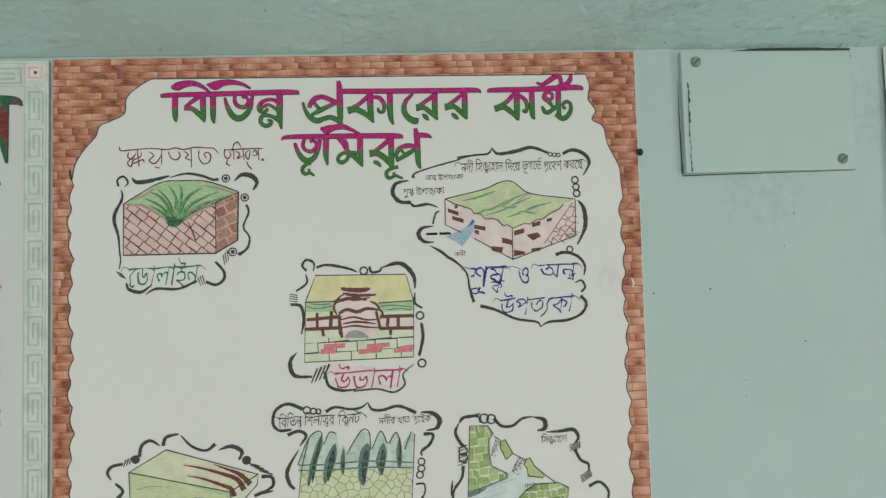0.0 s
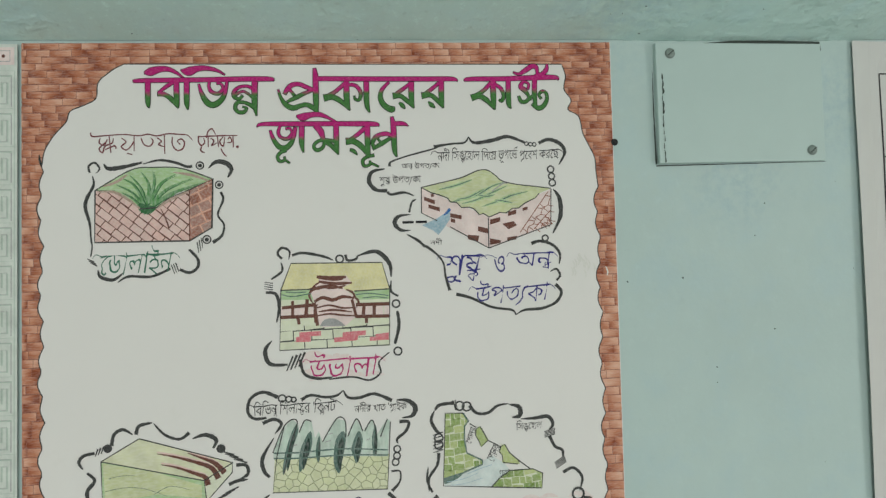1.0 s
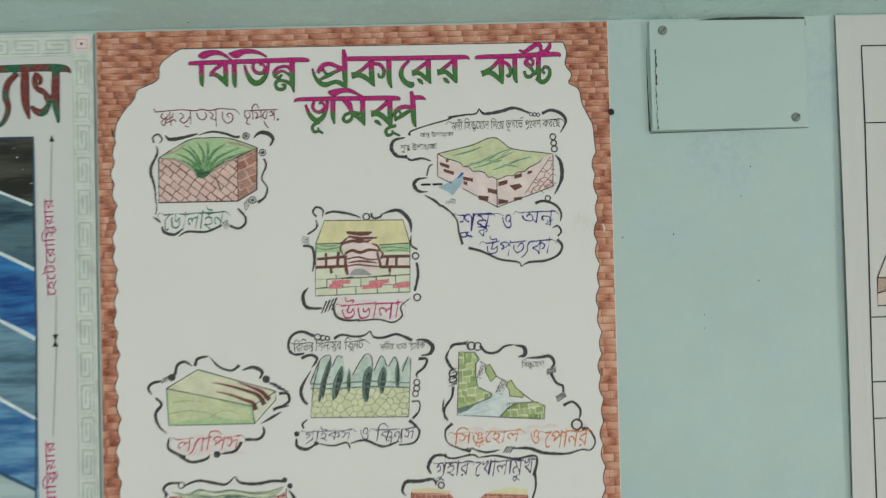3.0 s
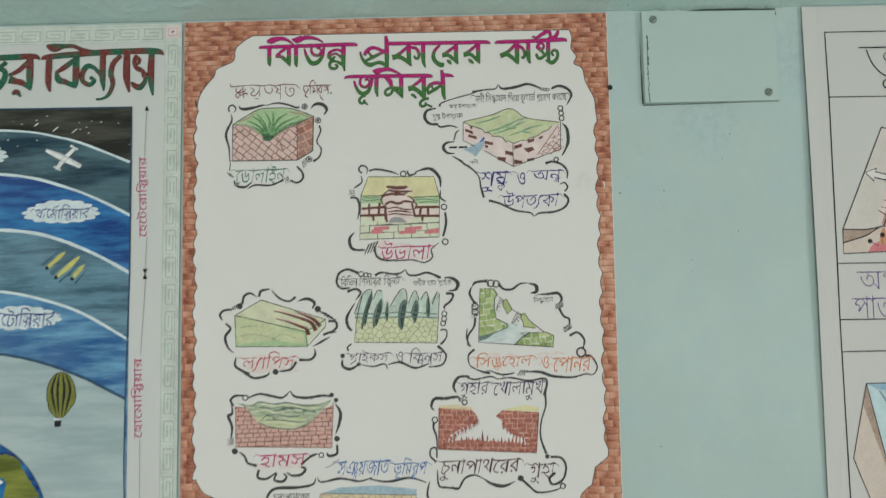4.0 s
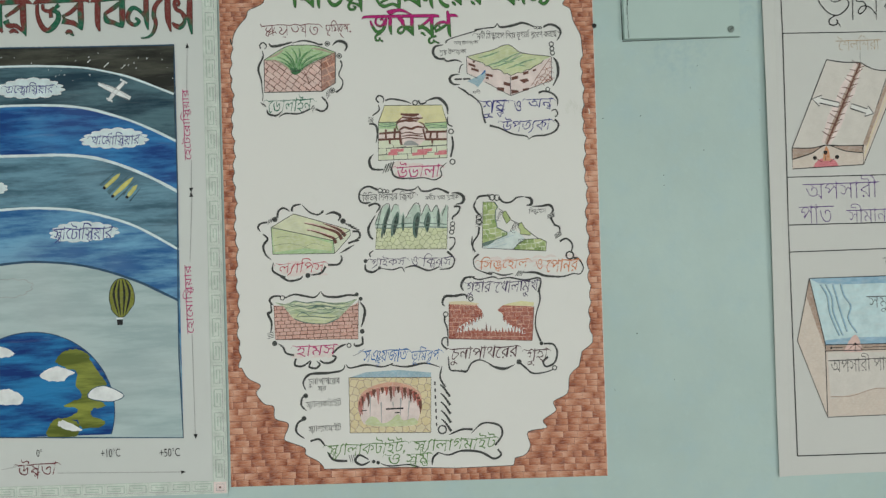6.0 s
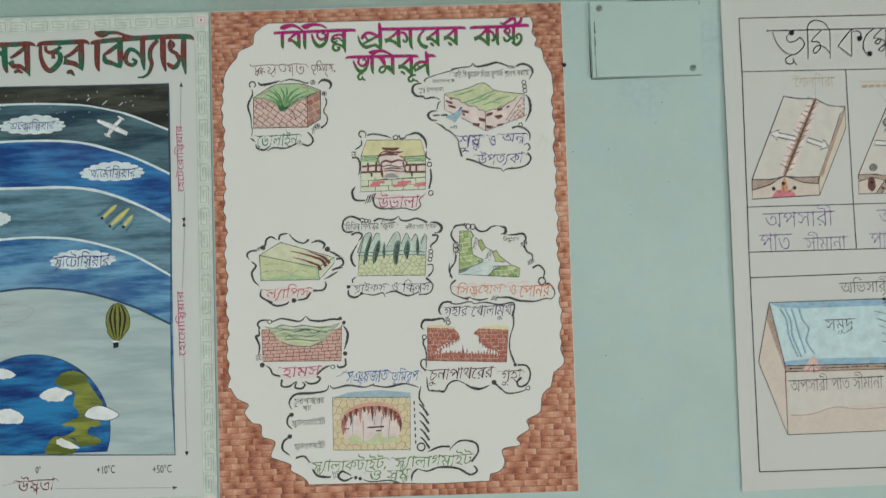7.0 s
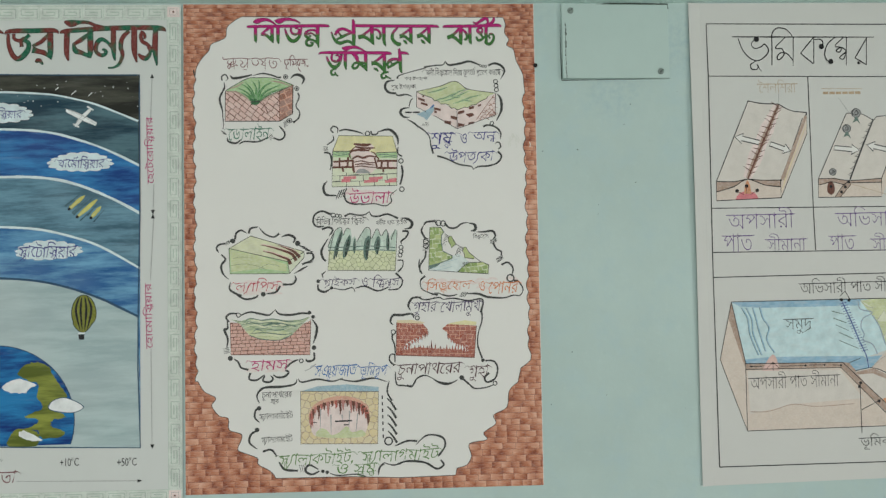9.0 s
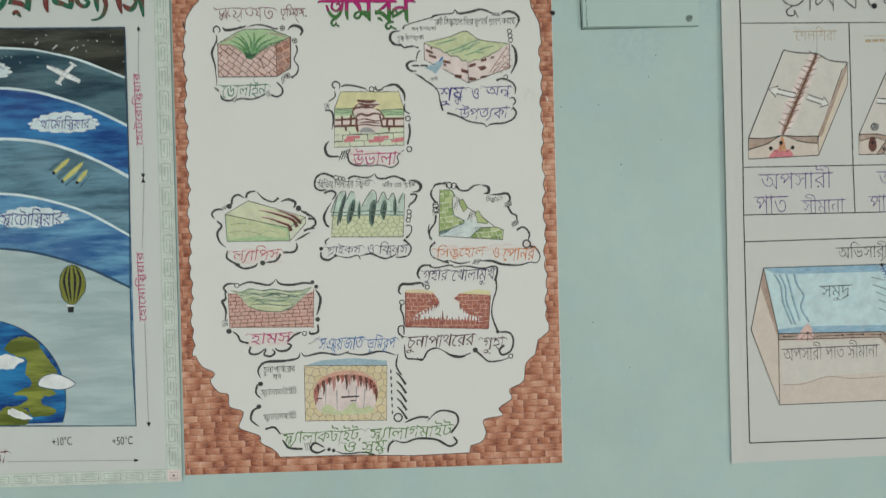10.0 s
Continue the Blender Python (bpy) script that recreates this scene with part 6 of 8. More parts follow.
for q in ([(368.2, -532.3), (367.9, -539.8)], [(355.4, -536.9), (354.7, -541.8)], [(341.2, -544.6), (341.9, -546.4)], [(404.8, -534.9), (403.7, -542.4)], [(413.1, -549.0), (413.7, -546.5)], [(377.4, -556.4), (377.4, -543.4)], [(383.7, -555.4), (384.2, -549.2)], [(357.3, -554.4), (356.9, -550.2)], [(371.1, -556.2), (370.7, -552.4)], [(391.2, -557.4), (391.7, -553.2)], [(339.6, -555.0), (339.7, -551.3)]):
    d.line(q, 2.4, BROWN, (1.2, 0.1), smooth=False)
for c in ((348.7, -546.6), (337.2, -552.4), (420.4, -556.0), (427.9, -557.8), (410.0, -550.1), (415.4, -554.1), (360.8, -542.1), (434.2, -559.0)):
    d.line([(c[0], c[1] - 4), (c[0], c[1] + 5)], 5.0, WHITE_PAINT, (1.2, 0.2), smooth=False)
_rnd = random.Random(5)
for a, b in (((370.7, -531.7), (332.0, -555.2)), ((405.3, -540.5), (437.9, -560.2))):
    for i in range(9):
        t = i / 8
        x, z = a[0] + (b[0] - a[0]) * t, a[1] + (b[1] - a[1]) * t + _rnd.uniform(0, 2)
        d.line([(x, z + 2), (x, z - _rnd.uniform(4, 9))], 3.6, CAVE_RED, (1.2, 0.1), smooth=False)
        d.line([(x + 2.4, z), (x + 2.6, z - _rnd.uniform(3, 6))], 0.8, BROWN, (1.0, 0.4), smooth=False)
a, b = (331.9, -557.7), (439.1, -562.2)
for i in range(24):
    x, z = a[0] + (b[0] - a[0]) * i / 23, a[1] + (b[1] - a[1]) * i / 23 + 3
    d.line([(x, z - 3), (x, z + _rnd.uniform(1, 6))], 3.2, CAVE_RED, (1.2, 0.1), smooth=False)
d.line([(322.9, -513.2), (320.3, -565.5), (446.2, -573.9), (450.6, -522.9)], 1.2, BROWN, smooth=False)
ob = d.put("cave_drawing", karst, "red crayon section of an open limestone cave")
d = Art(L)
d.curl([(345.5, -494.7), (342.0, -486.3), (348.8, -475.2), (362.8, -474.4)], 3.6, (0.3, 0.8), 1.2)
d.curl([(360.2, -475.6), (370.2, -478.5), (390.6, -475.4), (398.1, -479.0)], 3.2, (0.9, 0.4), 0.8)
d.curl([(398.1, -479.0), (416.0, -477.6), (438.7, -482.2), (459.1, -479.7), (462.6, -486.9), (458.2, -501.8)], 4.0, (0.4, 1.2), 0.8)
d.curl([(459.6, -496.8), (460.1, -514.4), (453.7, -534.3), (452.1, -554.2), (458.8, -575.7)], 4.4, (1.0, 1.0), 0.6)
d.dot((459.9, -578.9), 3.0)
d.curl([(463.6, -579.6), (477.5, -581.3), (483.3, -592.8), (478.8, -608.7), (465.9, -614.4), (461.7, -606.8), (469.1, -599.7)], 5.0, (0.9, 1.2), 0.9)
d.ring((478.4, -616.9), 3.2, 1.5)
d.curl([(475.8, -619.3), (463.0, -623.0), (445.3, -623.6), (435.6, -615.8), (425.9, -606.7)], 4.6, (0.3, 1.4), 0.8)
d.dot((424.7, -605.4), 4.0)
d.curl([(418.2, -608.9), (402.9, -614.5), (387.9, -611.5), (378.1, -604.9)], 4.8, (0.2, 0.3), 1.3)
d.curl([(378.1, -604.9), (365.7, -599.5), (352.9, -603.9), (344.9, -616.0), (336.2, -614.4)], 4.2, (0.3, 1.2), 0.8)
d.curl([(343.7, -616.0), (329.9, -614.2), (320.0, -611.3), (318.2, -591.5)], 4.0, (1.2, 0.3), 0.8)
d.curl([(317.2, -581.5), (310.0, -573.8), (311.0, -565.1), (317.8, -564.6), (318.2, -576.6)], 4.0, (1.0, 0.6), 0.7)
d.curl([(319.1, -564.2), (318.3, -549.2), (314.9, -539.1), (315.7, -531.6)], 4.0, (0.3, 1.2), 0.8)
d.ring((317.0, -528.4), 3.4, 1.6)
d.curl([(316.9, -516.7), (312.8, -511.5), (317.4, -501.7), (331.4, -501.7), (346.6, -500.2), (350.2, -506.6)], 4.4, (0.3, 0.5), 1.3)
d.ring((355.7, -507.1), 3.2, 1.6)
d.put("scroll_frame", ob, "grey pencilled scroll frame")
d = Art(L)
d.text("গুহার", (349.8, -480.8), (387.0, -503.7), DARK_VIOLET_PEN, -0.008, 0.2)
d.text("েখালামুখ", (393.0, -481.3), (458.0, -506.3), DARK_VIOLET_PEN, -0.008, 0.2)
d.text("চুনাপাথেরর", (321.6, -578.7), (423.4, -604.9), DARK_MAROON_PEN, -0.008, 0.2)
d.text("গুহা", (436.8, -586.0), (468.5, -611.6), DARK_MAROON_PEN, -0.008, 0.2)
d.put("caption", ob, "dark handwritten captions")

# stalactite cave
d = Art(L)
d.poly([(168.2, -616.8), (290.9, -622.2), (287.4, -705.0), (166.6, -699.6)], EARTH_DARK)
d.cobbles([(168.2, -616.8), (290.9, -622.2), (287.4, -705.0), (166.6, -699.6)], 12.0, 10.0, SAND, 0.95, 3)
d.poly([(169.0, -616.9), (194.4, -610.0), (242.3, -608.8), (291.2, -615.0), (290.9, -622.2)], WATER)
d.poly(glide([(180.2, -662.2), (186.9, -644.4), (205.4, -633.2), (229.4, -630.3), (253.3, -633.3), (268.8, -644.0), (274.0, -662.3), (269.0, -686.1), (258.7, -693.7), (222.8, -692.1), (191.0, -688.7), (183.5, -678.3)], 3, True), PINK_WASH)
d.poly(glide([(179.2, -658.1), (187.1, -640.4), (205.5, -630.4), (229.6, -626.3), (255.3, -631.4), (272.8, -644.2), (275.4, -658.3), (266.6, -647.9), (249.0, -640.3), (229.1, -638.3), (205.0, -641.2), (188.7, -650.5)], 3, True), SALMON)
_rim = glide([(182.5, -663.1), (187.9, -649.7), (205.1, -640.0), (229.1, -637.1), (251.0, -639.6), (266.6, -647.5), (272.9, -660.6)], 4)
for k, (x, z) in enumerate(_rim):
    long = _rnd.uniform(5, 14) if k % 3 else _rnd.uniform(12, 22)
    d.line([(x, z + 4), (x + _rnd.uniform(-1, 1), z - long * 0.5), (x + _rnd.uniform(-1, 1), z - long)], 4.6, RED if k % 2 else BROWN, (1.2, 0.1))
    d.line([(x + 2.2, z + 3), (x + 2.6, z - long * 0.7)], 1.0, BROWN, (1.0, 0.3), smooth=False)
for q in ([(198.9, -645.0), (197.5, -676.9)], [(214.8, -655.7), (214.2, -687.7)], [(257.1, -655.5), (252.9, -689.4)], [(244.5, -651.0), (242.6, -676.9)], [(232.3, -656.4), (232.7, -665.3)]):
    d.line(q, 1.4, GREY, (1.6, 0.4), smooth=False)
d.poly(glide([(191.0, -688.7), (197.5, -676.9), (207.4, -679.4), (215.0, -687.7), (227.1, -684.3), (239.5, -674.8), (247.1, -685.1), (263.2, -681.8), (266.7, -692.0), (230.7, -693.2)], 3, True), OLIVE)
d.scribble((219.3, -661.9), (250.8, -671.3), INK, 1)
d.scribble((233.8, -669.3), (243.4, -676.2), INK, 1)
d.scribble((184.9, -664.4), (193.8, -670.0), INK, 1)
d.line([(168.2, -616.8), (290.9, -622.2), (287.4, -705.0), (166.6, -699.6)], 1.0, smooth=False, closed=True)
ob = d.put("stalactite_drawing", karst, "crayon section of yellow stones round a cave with stalactites")
d = Art(L)
d.curl([(165.1, -596.7), (170.8, -602.5), (194.9, -598.8), (218.6, -603.0), (234.8, -598.5)], 3.4, (0.2, 0.4), 1.0)
d.curl([(230.7, -600.3), (254.5, -604.6), (282.6, -600.6), (305.5, -607.6)], 3.6, (0.5, 0.2), 1.0)
d.curl([(103.8, -632.8), (100.3, -620.7), (110.8, -609.1), (138.7, -608.3), (158.7, -605.2), (163.1, -596.6)], 3.8, (0.3, 0.2), 1.2)
d.curl([(103.6, -663.6), (96.0, -654.5), (98.1, -643.4), (103.4, -640.8)], 3.6, (0.2, 1.0), 1.0)
d.dot((103.0, -640.8), 3.6)
d.dot((99.1, -674.6), 3.6)
d.curl([(98.6, -704.6), (87.1, -694.1), (89.6, -681.4), (99.1, -675.4)], 3.8, (0.2, 1.0), 1.1)
d.curl([(107.1, -709.0), (120.4, -706.8), (129.1, -718.0)], 4.0, (1.0, 0.3), 1.0)
d.curl([(131.5, -726.1), (140.9, -738.6), (160.8, -741.5)], 4.4, (0.2, 1.0), 1.2)
hatch(d, (164.9, -738.4), (171.3, -738.7), 3, 12, 0.9, (-0.6, 3))
d.curl([(192.7, -740.9), (179.1, -733.5), (172.7, -742.0), (182.4, -748.5), (194.6, -743.8)], 4.2, (0.6, 0.6), 1.2)
for c in ((199.8, -744.4), (206.5, -746.3)):
    d.dot(c, 2.8)
d.curl([(210.4, -747.7), (224.2, -752.3), (252.2, -751.6), (268.0, -756.3)], 2.6, (0.3, 0.8))
d.curl([(287.3, -754.4), (289.4, -743.2), (296.9, -736.3)], 4.6, (0.3, 1.3), 1.0)
d.curl([(296.9, -735.5), (312.7, -740.2), (333.0, -735.1), (360.9, -738.4), (380.4, -749.3), (391.9, -743.8), (387.0, -735.5)], 4.2, (0.3, 0.9), 1.1)
d.curl([(314.0, -710.2), (334.3, -703.0), (350.3, -703.8)], 4.4, (0.2, 1.2), 1.0)
d.curl([(348.0, -709.7), (366.6, -695.2), (390.5, -699.5), (394.7, -713.8), (383.3, -729.3)], 4.6, (0.2, 1.0), 1.0)
d.curl([(308.3, -605.7), (304.8, -623.6), (312.2, -637.9)], 3.2, (0.2, 1.0))
for i in range(5):
    a, b = (308.1, -639.7), (307.5, -691.8)
    z = a[1] + (b[1] - a[1]) * i / 4
    d.line([(a[0] - 4, z + 6), (a[0] + 2, z), (a[0] + 10, z - 13)], 3.4, GRAPHITE, (0.5, 1.1))
d.ring((304.7, -701.7), 6.0, 2.2)
d.put("scroll_frame", ob, "grey pencilled scroll frame")
d = Art(L)
d.text("সঞ{চয়জাত", (190.8, -575.8), (256.2, -600.7), SKY_PEN, -0.008, 0.2)
d.text("ভূিমরূপ", (262.7, -574.8), (305.4, -602.6), SKY_PEN, -0.008, 0.2)
d.line([(175.8, -584.5), (184.4, -581.2), (193.1, -574.5)], 1.2, GREY)
d.put("heading", ob, "sky blue handwritten heading")
d = Art(L)
d.text("স{ট~ালাকটাইট,", (132.3, -708.9), (248.8, -738.2), LEAF_PEN, -0.008, 0.2)
d.text("স{ট~ালাগমাইট", (262.0, -709.1), (384.9, -738.6), LEAF_PEN, -0.008, 0.2)
d.text("ও স{তম{ভ", (220.9, -735.3), (284.0, -755.8), LEAF_PEN, -0.008, 0.2)
d.put("caption", ob, "leaf green handwritten caption")
d = Art(L)
d.text("চুনাপাথেরর", (107.7, -615.0), (154.5, -629.0), INK, -0.008, 0.06)
d.text("স{তর", (121.1, -627.6), (134.3, -636.1), INK, -0.008, 0.06)
d.text("স{ট~ালাকটাইট", (103.2, -646.0), (155.5, -661.1), INK, -0.008, 0.06)
d.text("স{ট~ালাগমাইট", (105.5, -682.9), (153.9, -697.9), INK, -0.008, 0.06)
for i in range(7):
    a, b = (296.5, -631.2), (292.7, -693.2)
    z = a[1] + (b[1] - a[1]) * i / 6
    d.poly([(a[0] - 1.1, z - 3), (a[0] + 0.9, z - 3), (a[0] + 0.9, z + 2.4), (a[0] - 1.1, z + 2.4)], INK)
d.put("notes", ob, "tiny black handwritten notes")

d = Art(2.2)
_rnd = random.Random(8)
for i in range(16):
    x, z = _rnd.uniform(0, 36), _rnd.uniform(-9, 9)
    a = (510.6, -225.5)
    d.line([(a[0] + x, a[1] + z - 4), (a[0] + x + 1, a[1] + z), (a[0] + x - 1, a[1] + z + 5)], 1.6, SMUDGE, (0.4, 0.4), swell=1.0)
d.put("smudge", karst, "faint rubbed-out pencil smudge")

_rnd = random.Random(12)
for (x0, x1), (z0, z1) in (((250, 320), (-322, -298)), ((372, 522), (-468, -446)), ((76, 140), (-461, -440)), ((90, 152), (-584, -566))):
    d = Art(2.05)
    for i in range(26):
        x, z, r = _rnd.uniform(x0, x1), _rnd.uniform(z0, z1), _rnd.uniform(5, 11)
        d.line([(x - r, z - 2), (x, z + 1), (x + r, z - 1)], 3.4, ROSE_TINT, (0.2, 0.2), swell=1.2)
    tagged(d.put("rubbed_tint", karst), "faint rose crayon rubbed round a caption", kind="stuff")

# pin hole and smudges at the sheet's edge
d = Art(2.5)
d.dot((559.9, -101.6), 3.6, INK)
d.put("pin_hole", karst, "black pin hole at the paper's edge")

# ---- chart of the atmosphere ----
AIR_CORNERS = ((-560.0, -1.0), (-2.5, -1.5), (-17.0, -780.0), (-568.0, -766.0))
air = sheet_poster("atmosphere_poster", "white chart of atmosphere layers painted blue with key pattern border", AIR_CORNERS, PAPER_B, 2.4)
A = 3.0


def on_air(u, v):
    tl, tr, br, bl = [Vector(c) for c in AIR_CORNERS]
    p = (tl * (1 - u) + tr * u) * (1 - v) + (bl * (1 - u) + br * u) * v
    return (p.x, p.y)


def key_cell(art, a, b, upright):
    """One squared spiral of the key pattern, in shares of the sheet."""
    art.line([on_air(a[0], a[1]), on_air(b[0], a[1]), on_air(b[0], b[1]), on_air(a[0], b[1])], 0.7, KEY_GREEN, smooth=False, closed=True)
    w, h = b[0] - a[0], b[1] - a[1]
    if upright:
        path = [(0.86, 0.95), (0.86, 0.12), (0.2, 0.12), (0.2, 0.86), (0.66, 0.86), (0.66, 0.3), (0.42, 0.3), (0.42, 0.68)]
    else:
        path = [(0.05, 0.86), (0.88, 0.86), (0.88, 0.2), (0.14, 0.2), (0.14, 0.66), (0.7, 0.66), (0.7, 0.42), (0.32, 0.42)]
    art.line([on_air(a[0] + w * p, a[1] + h * q) for p, q in path], 0.8, GREY, smooth=False)
    art.line([on_air(a[0] + w * (p + 0.03), a[1] + h * (q + 0.02)) for p, q in path[1:]], 1.5, KEY_GREEN, smooth=False)


d = Art(A)
for strip in ([(0.0, 0.0), (1.0, 0.0), (1.0, 0.031), (0.0, 0.031)], [(0.0, 0.975), (1.0, 0.975), (1.0, 1.0), (0.0, 1.0)], [(0.961, 0.031), (1.0, 0.031), (1.0, 0.975), (0.961, 0.975)], [(0.0, 0.031), (0.039, 0.031), (0.039, 0.975), (0.0, 0.975)]):
    d.poly([on_air(u, v) for u, v in strip], KEY_WASH)
_n = 16
for i in range(_n):
    u0, u1 = 0.039 + 0.922 * i / _n, 0.039 + 0.922 * (i + 1) / _n
    key_cell(d, (u0, 0.003), (u1, 0.0305), False)
    key_cell(d, (u0, 0.9755), (u1, 0.997), False)
_n = 21
for i in range(_n):
    v0, v1 = 0.032 + 0.942 * i / _n, 0.032 + 0.942 * (i + 1) / _n
    key_cell(d, (0.9615, v0), (0.996, v1), True)
    key_cell(d, (0.004, v0), (0.0385, v1), True)
for u, v in ((0.962, 0.004), (0.962, 0.977), (0.004, 0.004), (0.004, 0.977)):
    q = [on_air(u + a * 0.034, v + b * 0.021) for a, b in ((0.2, 0.2), (0.8, 0.2), (0.8, 0.8), (0.2, 0.8))]
    d.poly([on_air(u + a * 0.034, v + b * 0.021) for a, b in ((0, 0), (1, 0), (1, 1), (0, 1))], PINK_WASH)
    d.line(q, 0.8, GREY, smooth=False, closed=True)
    d.dot(on_air(u + 0.017, v + 0.0105), 1.6, BROWN)
d.put("key_border", air, "pale green squared key pattern border")

MID = -290.0


def band(right_half, low_left, low_right):
    """A painted layer under an arc: its right half as seen, the left one alike."""
    r = glide(right_half, 5)
    left = [(2 * MID - x, z + 0.02 * (x - MID)) for x, z in r[::-1] if x > MID + 1]
    left = [p for p in left if p[0] > low_left[0]]
    return [(low_left[0], left[0][1])] + left + r, [low_left, low_right]


LOW_L, LOW_R = (-505.0, -672.0), (-79.1, -693.6)
arcs = (
    ([(-271.0, -136.8), (-231.3, -138.9), (-199.5, -141.7), (-171.7, -147.5), (-139.9, -155.9), (-108.3, -168.5), (-71.8, -184.5)], EXO, PALE_PAINT, 3.0),
    ([(-272.9, -194.5), (-233.2, -196.7), (-197.5, -202.1), (-165.9, -211.4), (-134.2, -222.7), (-102.7, -237.4), (-71.5, -254.1)], THERMO, PALE_PAINT, 3.6),
    ([(-275.3, -268.3), (-235.6, -269.0), (-195.9, -273.8), (-164.3, -282.8), (-136.7, -294.0), (-105.2, -309.5), (-72.2, -328.8)], MESO, PALE_PAINT, 4.2),
    ([(-279.8, -345.3), (-227.4, -349.9), (-179.4, -361.6), (-131.6, -379.9), (-73.9, -414.9)], STRATO, PALE_PAINT, 3.6),
    ([(-283.8, -424.1), (-231.3, -429.5), (-183.2, -441.3), (-135.4, -459.6), (-107.6, -473.9), (-78.2, -489.8)], TROPO, NAVY, 3.4),
)
d = Art(A)
d.poly([(-500.0, -104.0)] + [(-336.4, -109.1), (-68.1, -112.4)] + [LOW_R, LOW_L], SPACE)
ob = d.put("painted_sky", air, "dark grey painted space with white stars")
for k, (arc, colour, edge, wide) in enumerate(arcs):
    d = Art(A + 0.05 * (k + 1))
    top, low = band(arc, LOW_L, LOW_R)
    d.poly(top + low[::-1], colour)
    d.put("painted_layer", ob)
    d = Art(A + 0.05 * (k + 1) + 0.02)
    d.line(top, wide, edge, smooth=False)
    d.put("layer_edge", ob)
d = Art(A + 0.04)
_rnd = random.Random(11)
for i in range(70):
    x, z = _rnd.uniform(-480, -72), _rnd.uniform(-165, -116)
    if z > -128 - 34 * max(0.0, (x + 190) / 120) or x < -190:
        d.dot((x, z), _rnd.uniform(0.4, 1.0), WHITE_PAINT, 6)
for q in ([(-195.7, -134.3), (-190.6, -130.1)], [(-172.0, -141.5), (-164.4, -135.5)], [(-146.6, -144.3), (-140.5, -138.9)]):
    d.line(q, 1.2, WHITE_PAINT, smooth=False)
d.put("stars", ob, "white painted stars")
d = Art(A + 0.5)
d.line([(-336.4, -108.8), (-188.0, -111.1), (-68.1, -112.1)] + [(-68.9, -137.0), (-72.2, -328.8)] + [(-78.2, -489.8)] + [(-80.2, -573.1), (-79.1, -693.6), (-210.9, -686.7), (-341.2, -679.8)] + [LOW_L], 1.8, NAVY, smooth=False)
d.put("painted_frame", ob, "dark navy frame line")

# earth
_c, _r = (-294.7, -644.9), 117.5
d = Art(A + 0.36)
globe = [(_c[0] + _r * math.cos(radians(a)), _c[1] + _r * math.sin(radians(a))) for a in range(-19, 200, 3)]
globe = [p for p in globe if p[1] > -695]
d.poly(globe, OCEAN)
d.line(globe, 1.4, NAVY, smooth=False)
for q in ([(-259.3, -571.0), (-247.5, -558.3), (-234.3, -555.1), (-215.9, -560.4), (-205.6, -578.9), (-195.2, -594.4), (-187.8, -610.5), (-207.5, -616.4), (-215.4, -625.5), (-197.1, -633.8), (-190.0, -641.6), (-208.8, -644.6), (-211.2, -653.9), (-194.0, -662.2), (-197.1, -671.5), (-225.1, -672.1), (-232.0, -660.5), (-246.8, -656.1), (-233.3, -649.1), (-231.2, -643.6), (-251.4, -637.1), (-230.5, -628.6), (-222.7, -623.3), (-231.3, -607.9), (-230.4, -589.1), (-246.8, -580.9)], [(-274.9, -681.9), (-272.6, -666.2), (-259.8, -655.5), (-239.4, -658.3), (-228.8, -670.1), (-236.9, -684.0)]):
    d.poly(ragged(q, 1.3), LAND)
for q in ([(-282.8, -592.5), (-273.0, -583.5), (-256.0, -579.7), (-232.3, -589.0), (-243.8, -596.0), (-249.7, -601.4), (-270.1, -600.5)], [(-352.8, -613.8), (-337.6, -608.9), (-322.9, -611.4), (-308.5, -623.3), (-314.6, -632.4), (-338.8, -631.3), (-349.7, -627.1)], [(-345.8, -548.5), (-334.5, -547.1), (-318.3, -557.1), (-327.8, -562.4), (-342.7, -561.7)], [(-260.2, -663.0), (-250.7, -659.7), (-225.2, -674.0), (-240.2, -675.2), (-256.7, -668.8)]):
    d.poly(ragged(q, 0.9), WHITE_PAINT)
q = [(-215.4, -625.5), (-207.4, -614.5), (-188.6, -611.6), (-163.1, -625.9), (-178.5, -634.6), (-204.5, -631.6)]
d.poly(glide(q, 3, True), WHITE_PAINT)
d.line(q, 1.2, NAVY, closed=True)
d.put("painted_earth", air, "painted blue and green globe with white clouds")


def cloud(art, c, w, h, edge=None, lumps=15):
    """A scalloped cloud."""
    pts = []
    for i in range(lumps * 4):
        a = i * math.tau / (lumps * 4)
        k = 0.88 + 0.14 * abs(math.sin(a * lumps / 2)) + 0.05 * math.sin(a * 3 + c[0])
        pts.append((c[0] + w / 2 * k * math.cos(a), c[1] + h / 2 * k * math.sin(a)))
    art.poly(pts, PALE_PAINT if edge is None else TROPO)
    art.line(pts, 0.9, edge or WHITE_PAINT, smooth=False, closed=True)


for body, c, w, h, a, b in (("এেক{সািস{ফয়ার", (-279.2, -169.9), 100, 30, (-313.4, -160.6), (-245.4, -180.0)), ("থােম*ািস{ফয়ার", (-159.9, -247.5), 98, 30, (-192.7, -237.3), (-123.5, -259.9)), ("স{ট^ােটািস{ফয়ার", (-211.2, -383.1), 100, 30, (-254.3, -369.9), (-168.2, -398.7))):
    d = Art(A + 0.4)
    cloud(d, c, w, h)
    ob = d.put("label_cloud", air, "pale cloud with a blue handwritten layer name")
    d = Art(A + 0.5)
    d.text(body, a, b, BLUE_PEN, -0.004, 0.15, tilt=-1.5)
    d.put("lettering", ob)
d = Art(A + 0.4)
cloud(d, (-320.3, -461.1), 66, 28, GREY, 11)
